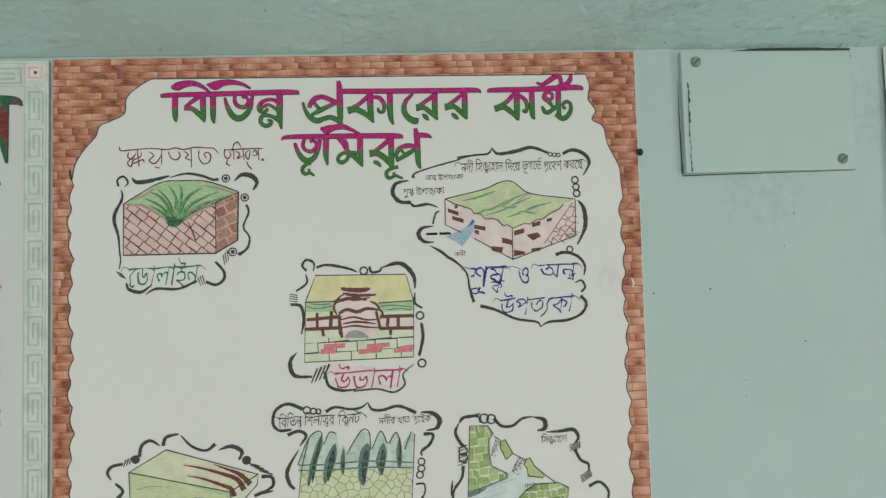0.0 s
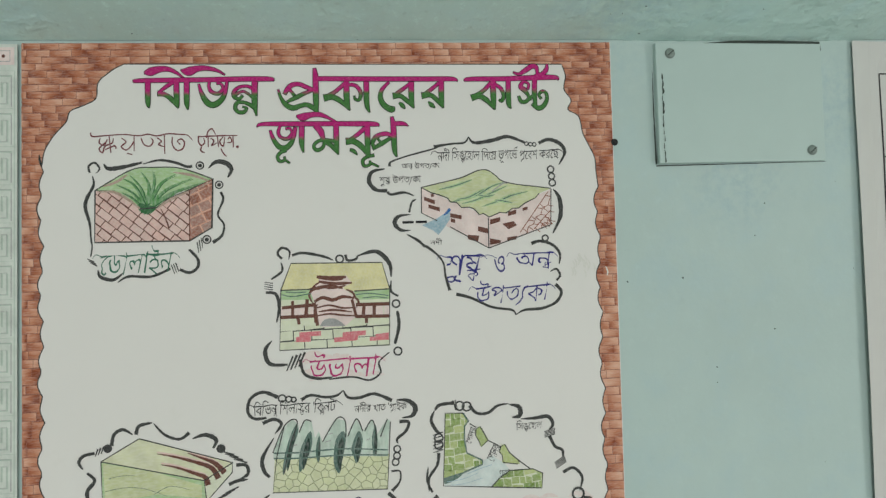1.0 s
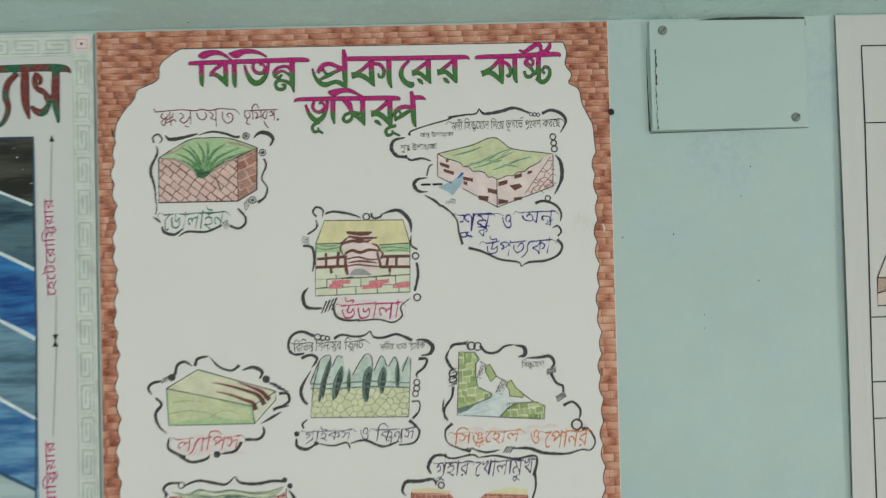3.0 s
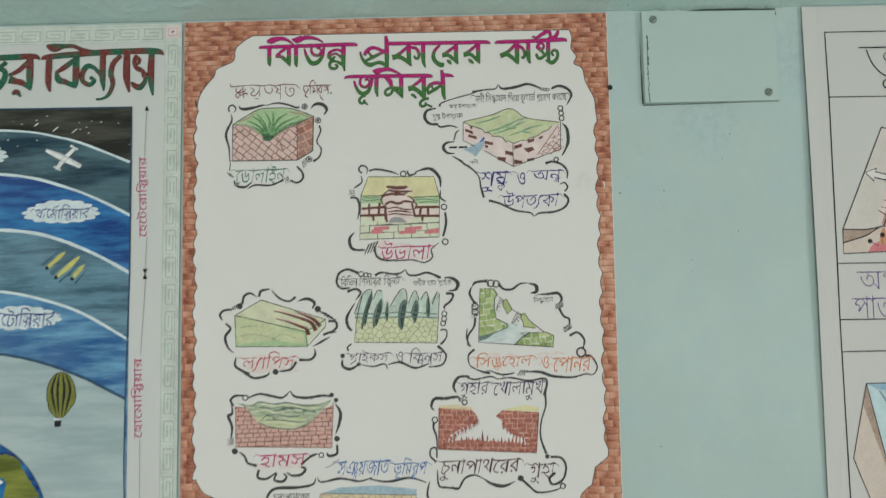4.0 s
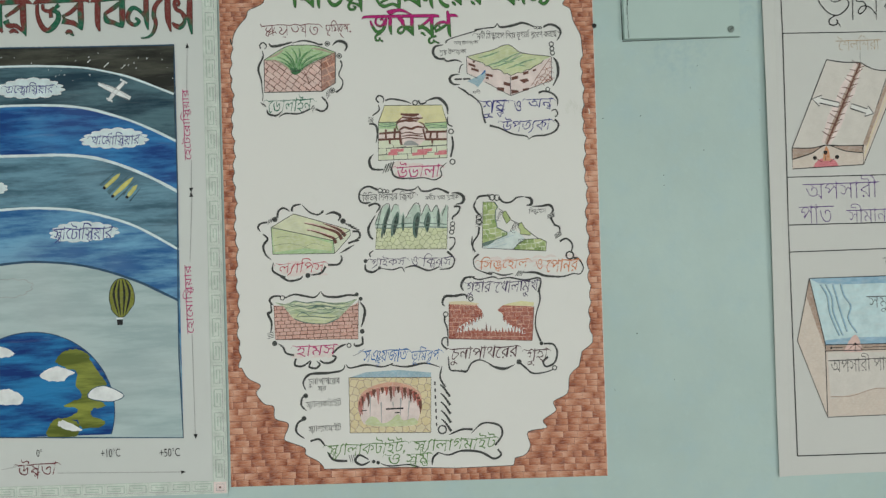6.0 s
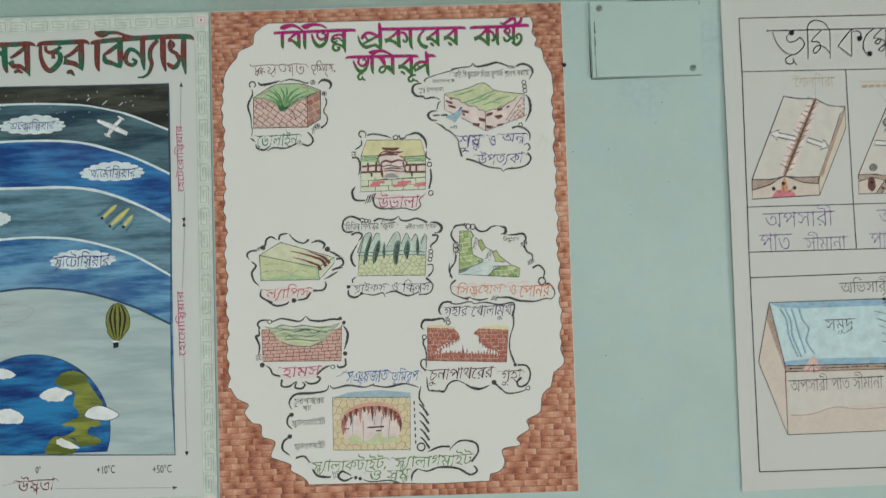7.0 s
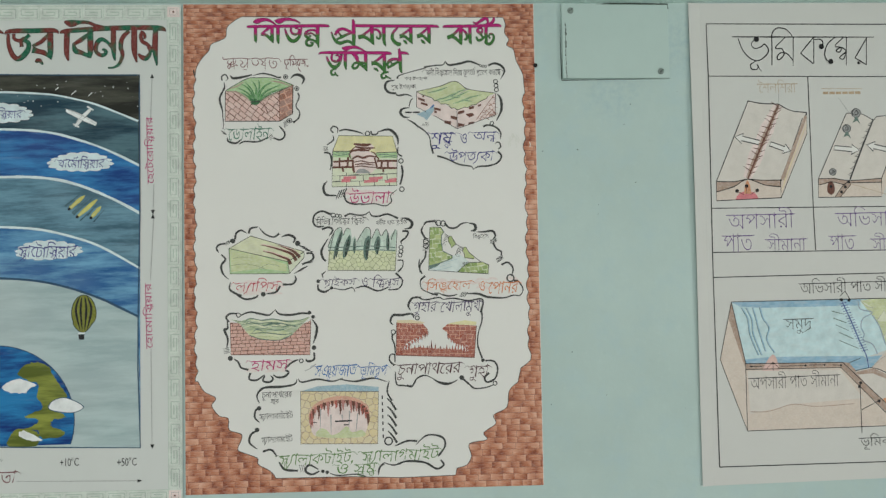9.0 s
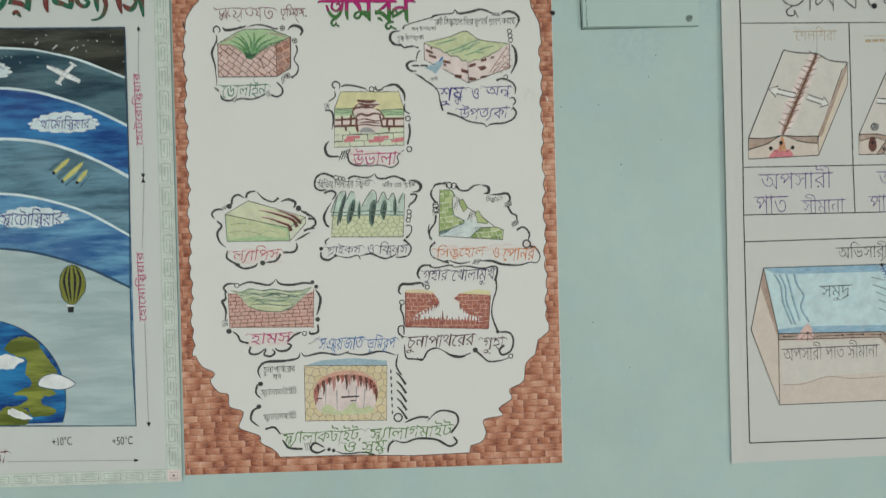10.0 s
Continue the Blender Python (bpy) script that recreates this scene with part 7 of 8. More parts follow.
d.put("painted_cloud", air, "pale cloud outlined in grey")
d = Art(A + 0.4)
cloud(d, (-344.0, -314.2), 50, 24)
d.put("painted_cloud", air, "pale painted cloud")

d = Art(A + 0.4)
d.line([(-180.3, -166.0), (-160.6, -175.7), (-135.1, -188.8)], 5.5, WHITE_PAINT, (0.7, 0.9), swell=1.4)
d.line([(-143.5, -165.2), (-154.6, -175.9), (-167.2, -191.8)], 4.2, WHITE_PAINT, (0.6, 0.6), swell=1.6)
d.line([(-169.8, -187.6), (-161.2, -192.8)], 2.4, WHITE_PAINT, smooth=False)
d.line([(-178.3, -165.2), (-154.6, -175.9), (-137.0, -187.9)], 0.7, GREY)
d.line([(-148.5, -160.5), (-139.0, -166.5)], 2.6, WHITE_PAINT, smooth=False)
for q in ([(-181.5, -163.5), (-160.0, -171.5), (-134.0, -186.0)], [(-180.5, -168.5), (-161.0, -180.0), (-137.0, -191.5)], [(-145.0, -163.5), (-157.0, -175.0), (-169.0, -190.5)], [(-141.8, -167.0), (-152.0, -177.5), (-165.0, -193.0)]):
    d.line(q, 0.6, GREY)
d.put("painted_airplane", air, "small white painted airplane")
for a, b in (((-154.9, -299.4), (-178.4, -319.6)), ((-135.9, -305.5), (-166.8, -332.3)), ((-130.7, -316.7), (-146.1, -334.4))):
    d = Art(A + 0.4)
    d.line([(a[0] - 6, a[1] + 3), (b[0] - 6, b[1] + 4)], 4.0, EXO, (0.2, 1.0), smooth=False)
    d.line([(a[0] + 5, a[1] - 5), (b[0] + 4, b[1] - 6)], 2.6, EXO, (0.2, 0.8), smooth=False)
    d.line([a, ((a[0] + b[0]) / 2, (a[1] + b[1]) / 2), b], 5.4, ROCKET, (0.15, 0.7), swell=1.1)
    d.line([a, b], 1.2, OLIVE, (0.3, 1.0), smooth=False)
    d.dot(b, 2.4, INK)
    d.put("painted_rocket", air, "yellow painted meteor with a black tip")

d = Art(A + 0.4)
_b = (-159.7, -482.8)
shape = []
for i in range(32):
    a = i * math.tau / 32
    k = 1.0 if math.sin(a) > 0 else 1.0 - 0.28 * math.sin(a) ** 2
    shape.append((_b[0] + 18.5 * k * math.cos(a) - (2.2 if math.sin(a) < -0.5 else 0), _b[1] + 29 * math.sin(a)))
d.poly(shape, BALLOON)
d.line(shape, 1.0, INK, smooth=False, closed=True)
for k in (-0.62, -0.25, 0.2, 0.6):
    d.line([(_b[0] + k * 9, _b[1] + 27), (_b[0] + k * 19, _b[1] + 6), (_b[0] + k * 8 - 1, _b[1] - 26)], 2.6, INK, (0.2, 0.2), swell=1.3)
_q = (-164.4, -518.6)
d.poly([(_q[0] - 4, _q[1] + 4), (_q[0] + 5, _q[1] + 4), (_q[0] + 4, _q[1] - 4), (_q[0] - 3.5, _q[1] - 4)], INK)
d.line([(_q[0] - 4.5, _q[1] + 6), (_q[0] + 5.5, _q[1] + 6)], 2.0, WHITE_PAINT, smooth=False)
d.put("painted_balloon", air, "olive hot air balloon with dark stripes")

_w = []
_w += [[(-378.1, -42.6, 7.1), (-307.4, -42.6, 7.1), (-280.8, -42, 6.2), (-271.1, -45.8, 0.9)], [(-344.8, -65, 5.3), (-339.4, -57.7, 5.3), (-329.6, -53.3, 6.2), (-320, -60.7, 4.4)], [(-318.9, -43.3, 8), (-319.2, -73.6, 8), (-315.8, -86.4, 2.7)], [(-284.4, -43.8, 8), (-284.7, -74.1, 8), (-282.2, -92.4, 1.8)], [(-288, -48.3, 6.2), (-298.7, -56.4, 5.3), (-310.3, -63.6, 3.5)], [(-310.3, -69.1, 8.9), (-306, -76.5, 7.1), (-295.3, -77.6, 6.2), (-283.9, -87.8, 3.5)], [(-305.2, -86.6, 3.5), (-299, -83.9, 5.3), (-292.8, -87.7, 1.8)]]
brush_word("title", _w, air, TITLE_MIXED, 0.4, 3.2)
_w = []
_w += [[(-269.3, -46.7, 0.9), (-261.3, -42.3, 6.2), (-227.4, -41.8, 7.1), (-196.2, -41.3, 6.3), (-189.1, -46, 0.9)], [(-264, -46.8, 4.4), (-264.1, -62.4, 5.3), (-259, -78.1, 7.1), (-251, -85.5, 7.1), (-242.1, -80.2, 8), (-234.9, -70.2, 7.1), (-234.7, -60.1, 6.2), (-240.9, -56.3, 4.5), (-232.8, -48.1, 5.3)], [(-256, -46.9, 4.4), (-255.2, -54.3, 4.4), (-247.2, -57.1, 5.3), (-240, -52.6, 4.5)], [(-245.4, -56.2, 4.5), (-244.6, -66.4, 5.3)], [(-201.6, -44.9, 8), (-201.9, -72.5, 8), (-201.2, -86.3, 1.8)], [(-204.3, -48.5, 5.4), (-216, -59.4, 5.4), (-228.6, -65.7, 3.6)], [(-228.6, -71.2, 9.8), (-218.9, -74.1, 7.1), (-211.8, -76, 7.1), (-202, -83.5, 3.6)]]
_w += [[(-224.4, -90.5, 3.6), (-219, -87.8, 6.2), (-213.7, -94.3, 1.8)]]
brush_word("title", _w, air, TITLE_MIXED, 0.4, 3.2)
_w = []
_w += [[(-186.4, -46, 0.9), (-177.4, -42.4, 6.3), (-119.9, -38.6, 7.2), (-65.8, -37.4, 7.2), (-34.2, -38.7, 7.2), (-27, -43.5, 0.9)], [(-179.9, -27.6, 2.7), (-170.1, -30.5, 10.8), (-157.5, -28.8, 5.4), (-144.9, -29, 4.5), (-133.3, -33.8, 4.5), (-119.9, -36.7, 3.6)], [(-176.5, -43.4, 8.1), (-177.8, -75.6, 7.2), (-175.3, -88.5, 1.8)], [(-141.5, -43.8, 8.1), (-141.9, -71.5, 8.1), (-143, -84.4, 3.6)], [(-145.2, -48.4, 5.4), (-156.1, -56.5, 6.3), (-167.8, -63.7, 3.6)], [(-166.9, -63.8, 3.6), (-164.3, -73, 8.1), (-154.5, -76.8, 6.3), (-144.7, -81.6, 5.4)], [(-106.4, -40.6, 7.2), (-106.9, -72, 7.2), (-105.3, -88.6, 1.8)]]
_w += [[(-108.6, -69.2, 4.5), (-117.5, -58.9, 4.5), (-126.4, -56, 6.3), (-132.8, -64.2, 6.3), (-133, -75.3, 5.4), (-124.1, -80.9, 5.4), (-117.7, -75.5, 4.5), (-123.1, -70.8, 3.6)], [(-83, -42.7, 5.4), (-93.1, -53.7, 6.3), (-96, -67.5, 6.3), (-93.5, -79.5, 5.4), (-98.2, -93.3, 4.5), (-106.4, -99.6, 2.7), (-115.4, -100.4, 1.8)], [(-74.9, -41, 8.1), (-75.4, -72.4, 8.1), (-72.1, -91.9, 1.8)], [(-42.4, -41.4, 7.2), (-43.8, -72.9, 8.1), (-41.4, -96.9, 1.8)], [(-62.3, -43, 4.5), (-65.1, -51.3, 5.4), (-62.5, -59.7, 5.4), (-56.3, -63.4, 5.4), (-50.1, -70, 4.5), (-43.8, -76.6, 3.6)], [(-63.2, -44.8, 4.5), (-58.8, -49.5, 4.5), (-59.8, -55.1, 2.7)]]
_w += [[(-69.2, -79, 2.7), (-64.7, -83.7, 6.3), (-57.5, -85.6, 7.2), (-51.1, -76.5, 4.5), (-54.5, -68.1, 3.6)]]
brush_word("title", _w, air, TITLE_MIXED, 0.4, 3.2)
d = Art(A + 0.2)
d.text("েহেটেরািস{ফয়ার", (-63.6, -178.2), (-47.2, -283.2), MAGENTA_PEN, -0.006, turn=90)
d.text("েহােমািস{ফয়ার", (-71.2, -438.3), (-54.3, -540.3), MAGENTA_PEN, -0.006, turn=90)
d.put("caption", air, "magenta handwriting running up the margin")
d = Art(A + 0.2)
d.text("উষ{ণতা", (-320.5, -713.1), (-264.2, -744.2), MAROON_PEN, -0.008, 0.2)
d.put("caption", air, "maroon handwritten caption")
d = Art(A + 0.2)
for body, a, b in (("0°", (-293.0, -700.0), (-284.9, -710.9)), ("+10°C", (-199.8, -704.1), (-171.9, -716.7)), ("+50°C", (-114.6, -707.9), (-85.2, -720.5))):
    d.text(body, a, b, INK, -0.006)
d.put("figures", air, "small black temperature figures")
d = Art(A + 0.2)
for q in ([(-49.1, -113.1), (-52.9, -183.5)], [(-50.0, -283.1), (-52.8, -338.1)], [(-51.5, -335.9), (-58.5, -433.5)], [(-60.0, -540.8), (-60.7, -611.5), (-61.4, -690.7)], [(-263.8, -736.3), (-80.7, -744.5)], [(-343.6, -727.1), (-321.0, -723.6)]):
    d.cut()
    d.line(q, 0.8, GREY, smooth=False)
d.put("scale_line", air, "thin pencilled scale line")
d = Art(A + 0.3)
for c, dx, dz in (((-49.1, -113.9), 0, 1), ((-52.4, -327.5), 0, -1), ((-52.6, -334.1), 0, 1), ((-61.1, -692.6), 0, -1), ((-81.1, -744.5), 1, 0)):
    d.cut()
    d.line([(c[0] - 3.4 * dx, c[1] - 3.4 * dz), (c[0] + 3.4 * dx, c[1] + 3.4 * dz)], 5.0, INK, (1.1, 0.1), smooth=False)
d.put("arrow_head", air, "black ink arrow head")

# ---- chart of plate boundaries ----
quake = sheet_poster("earthquake_poster", "white chart of earthquake plate boundaries in ink and crayon", ((819.5, 0.5), (1385.0, 1.0), (1385.0, -806.0), (817.5, -800.5)), PAPER_C, 0.6, curl=lambda u, v: 5.0 * max(0.0, 1 - u / 0.035) ** 1.5 * (0.4 + 0.6 * math.sin(3 * v + 0.4) ** 2))
Q = 1.25
FAR = 1345.0


def far(pts, z_shift=0.0):
    """A ruled line carried on to the frame's far side."""
    return pts + [(FAR, pts[-1][1] + z_shift)]


d = Art(Q)
_low = far([(848.1, -770.6), (1137.2, -775.8)])
d.cut()
d.line(far([(850.3, -34.0), (1166.1, -35.8)]), 1.6, INK, smooth=False)
d.cut()
d.line([(850.3, -34.0), (851.1, -121.5)] + [(849.1, -342.2), (848.2, -415.6)] + [(848.2, -457.1), (848.1, -770.6)], 1.6, INK, smooth=False)
d.cut()
d.line(_low, 1.6, INK, smooth=False)
d.cut()
d.line(far([(851.1, -121.5), (1162.6, -125.3)]), 1.5, INK, smooth=False)
d.cut()
d.line([(1023.8, -124.0)] + [(1025.4, -342.9), (1026.8, -416.3)], 1.5, INK, smooth=False)
d.cut()
d.line(far([(849.1, -342.2), (1153.9, -345.9)]), 1.5, INK, smooth=False)
d.cut()
d.line(far([(848.2, -415.6), (1151.1, -419.7)]), 1.5, INK, smooth=False)
d.cut()
d.line(far([(848.2, -457.1), (1149.6, -458.6)]), 1.5, INK, smooth=False)
d.cut()
d.line([(FAR, (850.2, -34.6)[1]), _low[-1]], 1.6, INK, smooth=False)
d.put("ruled_line", quake, "ruled ink table line")

d = Art(Q + 0.1)
d.cut()
d.written(INK, 1.7, [[(893.9, -56), (1000.6, -56.8), (1143.2, -57.7)], [(904.7, -58.9), (912, -78.4), (925.4, -93), (939.3, -96), (951.5, -88.2), (956.8, -78.5), (950.2, -68.8), (943, -73.6), (932, -75.5), (927.3, -67.7), (933.5, -60.9)], [(936.3, -95.9), (925.1, -102.7), (926.8, -110.5), (935.8, -110.5), (938, -103.7)], [(936, -102.7), (942.6, -114.4)], [(961.9, -103.9), (963.1, -70.8), (963.8, -51.3), (971.1, -42.5), (981.1, -41.6), (991, -45.5), (999.6, -56.3)], [(1000.6, -57.2), (998.9, -105)], [(986.6, -57.2), (968.9, -74.7), (979.9, -76.7), (983.5, -86.4), (974.2, -95.2), (971.4, -90.3), (977.6, -83.5), (989.6, -85.5), (999.2, -97.2)]])
d.cut()
d.written(INK, 1.7, [[(1035.8, -58.3), (1024.2, -71), (1012.7, -84.6)], [(1012.7, -84.6), (1023.4, -93.5), (1034.2, -102.3)], [(1036.8, -57.4), (1035.2, -102.3)], [(1037.7, -61.3), (1048.8, -61.3), (1052.5, -68.2), (1047.3, -74)], [(1074.2, -57.5), (1060.6, -69.2), (1054.9, -85.8), (1058.6, -96.6), (1065.5, -99.5)], [(1094.4, -57.5), (1092.6, -105.6)], [(1088.3, -58.5), (1073.6, -72.2), (1084.6, -75.1), (1081.3, -83), (1075.3, -80), (1084.6, -75.1), (1092.5, -82), (1081, -91.8), (1087.9, -94.8), (1092.4, -84)], [(1130, -57.6), (1128.1, -104.8)], [(1129.9, -59.6), (1119.1, -76.3), (1108.3, -92.9)], [(1108.3, -92.9), (1118.2, -98.8), (1128.1, -104.8)]])
d.put("title", quake, "large thin ink title lettering")
d = Art(Q + 0.16)
for c in ((936.3, -60.4), (1049.6, -73.1), (1065.2, -98.8)):
    d.dot(c, 4.6, INK)
d.dot((1114.5, -101.7), 2.6, INK)
d.put("title_strokes", quake, "head stroke and ink dots of the title")


def writing(name, label, words):
    """Thin upright writing, each line hung from a ruled head stroke."""
    art, rule = Art(Q + 0.1), Art(Q + 0.14)
    for body, a, b, pen, thin in words:
        z = art.text(body, a, b, pen, thin)
        rule.cut()
        rule.line([(a[0] - 3, z), (b[0] + 3, z)], 1.0, pen, smooth=False)
    art.put(name, quake, label)
    rule.put("head_stroke", quake)


writing("caption", "thin violet handwritten caption", [("অপসারী", (876.0, -342.8), (990.4, -377.7), VIOLET_PEN, -0.022), ("পাত", (868.5, -385.1), (918.1, -416.6), VIOLET_PEN, -0.022), ("সীমানা", (942.3, -387.0), (1009.6, -416.5), VIOLET_PEN, -0.022)])
writing("caption", "thin violet handwritten caption", [("অিভসারী", (1065.7, -344.5), (1184.6, -378.3), VIOLET_PEN, -0.022), ("পাত", (1052.5, -390.5), (1096.4, -418.9), VIOLET_PEN, -0.022), ("সীমানা", (1126.4, -390.4), (1196.9, -420.9), VIOLET_PEN, -0.022)])
writing("note", "thin tan handwritten note", [("ৈশলিশরা", (937.1, -128.6), (1002.0, -150.5), TAN_PEN, -0.022)])
writing("note", "thin ink handwritten note", [("অিভসারী পাত সীমানা", (997.2, -463.7), (1188.2, -489.2), INK, -0.018), ("সমুদ^", (968.9, -530.7), (1016.1, -555.3), INK, -0.018), ("অপসারী পাত সীমানা", (905.4, -617.2), (1059.0, -645.0), INK, -0.018), ("ভূিমকেম{পর", (1093.1, -727.5), (1185.7, -754.9), INK, -0.018)])
d = Art(Q + 0.1)
d.scribble((1048.6, -143.4), (1116.9, -160.7), TAN_PEN, 6)
d.line([(1046.9, -144.6), (1118.5, -145.4)], 0.8, TAN_PEN, smooth=False)
d.line([(1076.2, -160.3), (1093.6, -184.5)], 0.6, GREY, smooth=False)
d.line([(971.5, -151.9), (971.1, -168.7)], 0.6, GREY, smooth=False)
d.put("note", quake, "faint tan note under a ruled stroke")


def arrow(art, a, b, wide):
    """A hollow block arrow from a to b."""
    v = Vector((b[0] - a[0], b[1] - a[1]))
    n, p = Vector((-v.y, v.x)).normalized() * wide, Vector(a)
    pts = [p + n * 0.5, p + v * 0.7 + n * 0.5, p + v * 0.68 + n * 1.15, p + v, p + v * 0.68 - n * 1.15, p + v * 0.7 - n * 0.5, p - n * 0.5]
    pts = [(q.x, q.y) for q in pts]
    art.poly(pts, PAPER)
    art.line(pts, 1.6, INK, smooth=False, closed=True)


# diverging plates
d = Art(Q)
d.poly([(918.2, -163.9), (942.1, -168.5), (971.1, -169.7), (912.5, -295.1), (889.3, -298.7), (858.9, -297.7)], EARTH_PINK)
d.poly([(971.1, -169.7), (991.9, -181.1), (1019.6, -184.6), (970.0, -297.5), (935.7, -297.0), (912.5, -295.1)], EARTH_PINK)
d.poly([(1019.6, -184.6), (1018.8, -220.2), (970.0, -327.2), (970.0, -297.5)], EARTH)
d.poly([(858.9, -297.7), (889.3, -298.7), (912.5, -295.1), (935.7, -297.0), (970.0, -297.5), (970.0, -327.2), (858.2, -329.8)], EARTH)
d.poly([(858.9, -297.7), (889.3, -298.7), (912.5, -295.1), (889.1, -306.7), (858.5, -315.3)], EARTH_DARK)
d.poly([(912.5, -295.1), (935.7, -297.0), (970.0, -297.5), (970.4, -308.8), (942.2, -305.2)], EARTH_DARK)
d.poly(glide([(890.2, -328.6), (897.1, -319.1), (910.4, -314.4), (925.3, -318.8), (931.0, -328.6)], 3), ROSE)
d.poly(glide([(906.0, -319.2), (908.3, -304.7), (912.5, -296.7), (916.3, -304.8), (918.6, -319.4)], 3), ORANGE)
d.line([(969.4, -171.3), (937.8, -235.7), (911.9, -293.5)], 24, PINK_WASH, (0.5, 0.6), swell=1.0)
d.line([(971.0, -171.3), (939.8, -235.7), (912.6, -293.5)], 9, EARTH_DARK, (0.5, 0.6), swell=1.0)
d.line([(971.0, -170.6), (954.5, -205.2), (933.5, -250.2), (913.2, -294.2)], 2.6, BROWN, (0.7, 0.7), swell=1.1)
for i in range(26):
    t = i / 26
    a, b = (970.0, -173.9), (914.3, -290.3)
    x, z = a[0] + (b[0] - a[0]) * t, a[1] + (b[1] - a[1]) * t
    d.line([(x, z), (x + (11 if i % 2 else -12), z + (3 if i % 3 else 8))], 1.9, BROWN, (1, 0.4), smooth=False)
for q in ([(918.2, -163.9), (942.1, -168.5), (971.1, -169.7)], [(971.1, -169.7), (991.9, -181.1), (1019.6, -184.6)], [(858.9, -297.7), (889.3, -298.7), (912.5, -295.1), (935.7, -297.0), (970.0, -297.5)], [(858.5, -315.3), (889.1, -306.7), (912.5, -295.1), (942.2, -305.2), (970.4, -308.8)]):
    d.line(q, 1.5, INK)
for q in ([(918.2, -163.9), (858.9, -297.7), (858.2, -329.8), (970.0, -327.2), (970.0, -297.5), (1019.6, -184.6), (1018.8, -220.2), (970.0, -327.2)], [(1011.7, -194.2), (968.9, -303.9)]):
    d.line(q, 1.25, INK, smooth=False)
d.line([(1017.5, -191.0), (983.7, -271.7), (973.1, -297.5)], 9.0, EARTH_DARK, (0.5, 0.8))
d.line([(1018.1, -205.6), (986.2, -276.6), (972.0, -313.6)], 2.0, SAND, (0.5, 0.8))
for c, e in (((910.6, -306.4), (910.3, -319.3)), ((893.9, -314.2), (905.3, -320.8)), ((928.7, -314.0), (916.9, -321.0))):
    d.dot(c, 3.2, INK)
    d.line([c, e], 0.9, BROWN, smooth=False)
ob = d.put("ridge_drawing", quake, "crayon block of two plates parting at a ridge")
d = Art(Q + 0.3)
arrow(d, (934.6, -234.1), (892.7, -223.4), 7.5)
arrow(d, (953.8, -236.5), (988.6, -249.1), 7.5)
d.put("arrow", ob, "hollow inked arrows")

# converging plates
d = Art(Q)
d.poly([(1089.4, -186.6), (1116.4, -188.4), (1136.6, -198.4), (1091.7, -299.0), (1063.0, -297.0), (1036.1, -296.7)], EARTH_PINK)
d.poly([(1136.6, -198.4), (1146.9, -192.6), (1194.7, -192.2), (1147.7, -298.1), (1091.7, -299.6)], EARTH_PINK)
d.poly([(1194.7, -192.2), (1194.0, -221.7), (1147.6, -329.1), (1147.7, -298.1)], EARTH)
d.poly([(1036.1, -296.7), (1063.0, -297.0), (1091.6, -300.6), (1147.7, -298.1), (1146.9, -329.0), (1035.3, -328.1)], EARTH)
d.poly([(1036.1, -296.7), (1063.0, -295.4), (1089.9, -301.6), (1083.0, -308.6), (1059.5, -302.5), (1037.5, -307.4)], EARTH_DARK)
d.poly([(1091.6, -300.6), (1147.7, -298.1), (1147.5, -304.6), (1089.8, -304.8)], EARTH_DARK)
d.poly([(1091.6, -302.2), (1079.6, -308.6), (1063.9, -328.5), (1073.0, -328.7), (1093.2, -307.1)], EARTH_DARK)
d.poly(glide([(1051.0, -318.0), (1053.4, -303.4), (1061.2, -302.5), (1064.5, -316.5), (1058.3, -324.5)], 3, True), BROWN)
d.line([(1136.6, -198.4), (1115.0, -245.5), (1091.7, -299.0)], 3.4, GRAPHITE, (0.8, 0.8))
for i in range(18):
    t = i / 18
    a, b = (1133.7, -203.2), (1091.7, -297.4)
    x, z = a[0] + (b[0] - a[0]) * t, a[1] + (b[1] - a[1]) * t
    d.line([(x, z), (x - 6, z - 3 + 4 * (i % 2))], 1.5, GRAPHITE, (1, 0.4), smooth=False)
for q in ([(1089.4, -186.6), (1116.4, -188.4), (1136.6, -198.4), (1146.9, -192.6), (1194.7, -192.2)], [(1036.1, -296.7), (1063.0, -297.0), (1091.6, -300.6), (1147.7, -298.1)], [(1037.5, -307.4), (1059.5, -302.5), (1083.0, -308.6)], [(1089.8, -304.8), (1147.5, -304.6)], [(1091.6, -302.2), (1079.6, -308.6), (1063.9, -328.5)], [(1093.2, -307.1), (1073.0, -328.7)]):
    d.line(q, 1.3, INK)
d.line([(1089.4, -186.6), (1036.1, -296.7), (1035.3, -328.1), (1146.9, -329.0), (1147.7, -298.1), (1194.7, -192.2)], 1.25, INK, smooth=False)
d.line([(1089.8, -305.5), (1123.4, -315.7), (1157.2, -325.9)], 0.7, TAN_PEN, smooth=False)
for c in ((1089.2, -302.9), (1082.9, -311.2), (1075.9, -319.9), (1057.6, -310.2)):
    d.dot(c, 2.6, INK)
ob = d.put("trench_drawing", quake, "crayon block of two plates meeting at a trench")
d = Art(Q + 0.3)
arrow(d, (1066.0, -245.0), (1109.8, -249.7), 7.5)
arrow(d, (1164.2, -250.9), (1123.6, -240.7), 7.5)
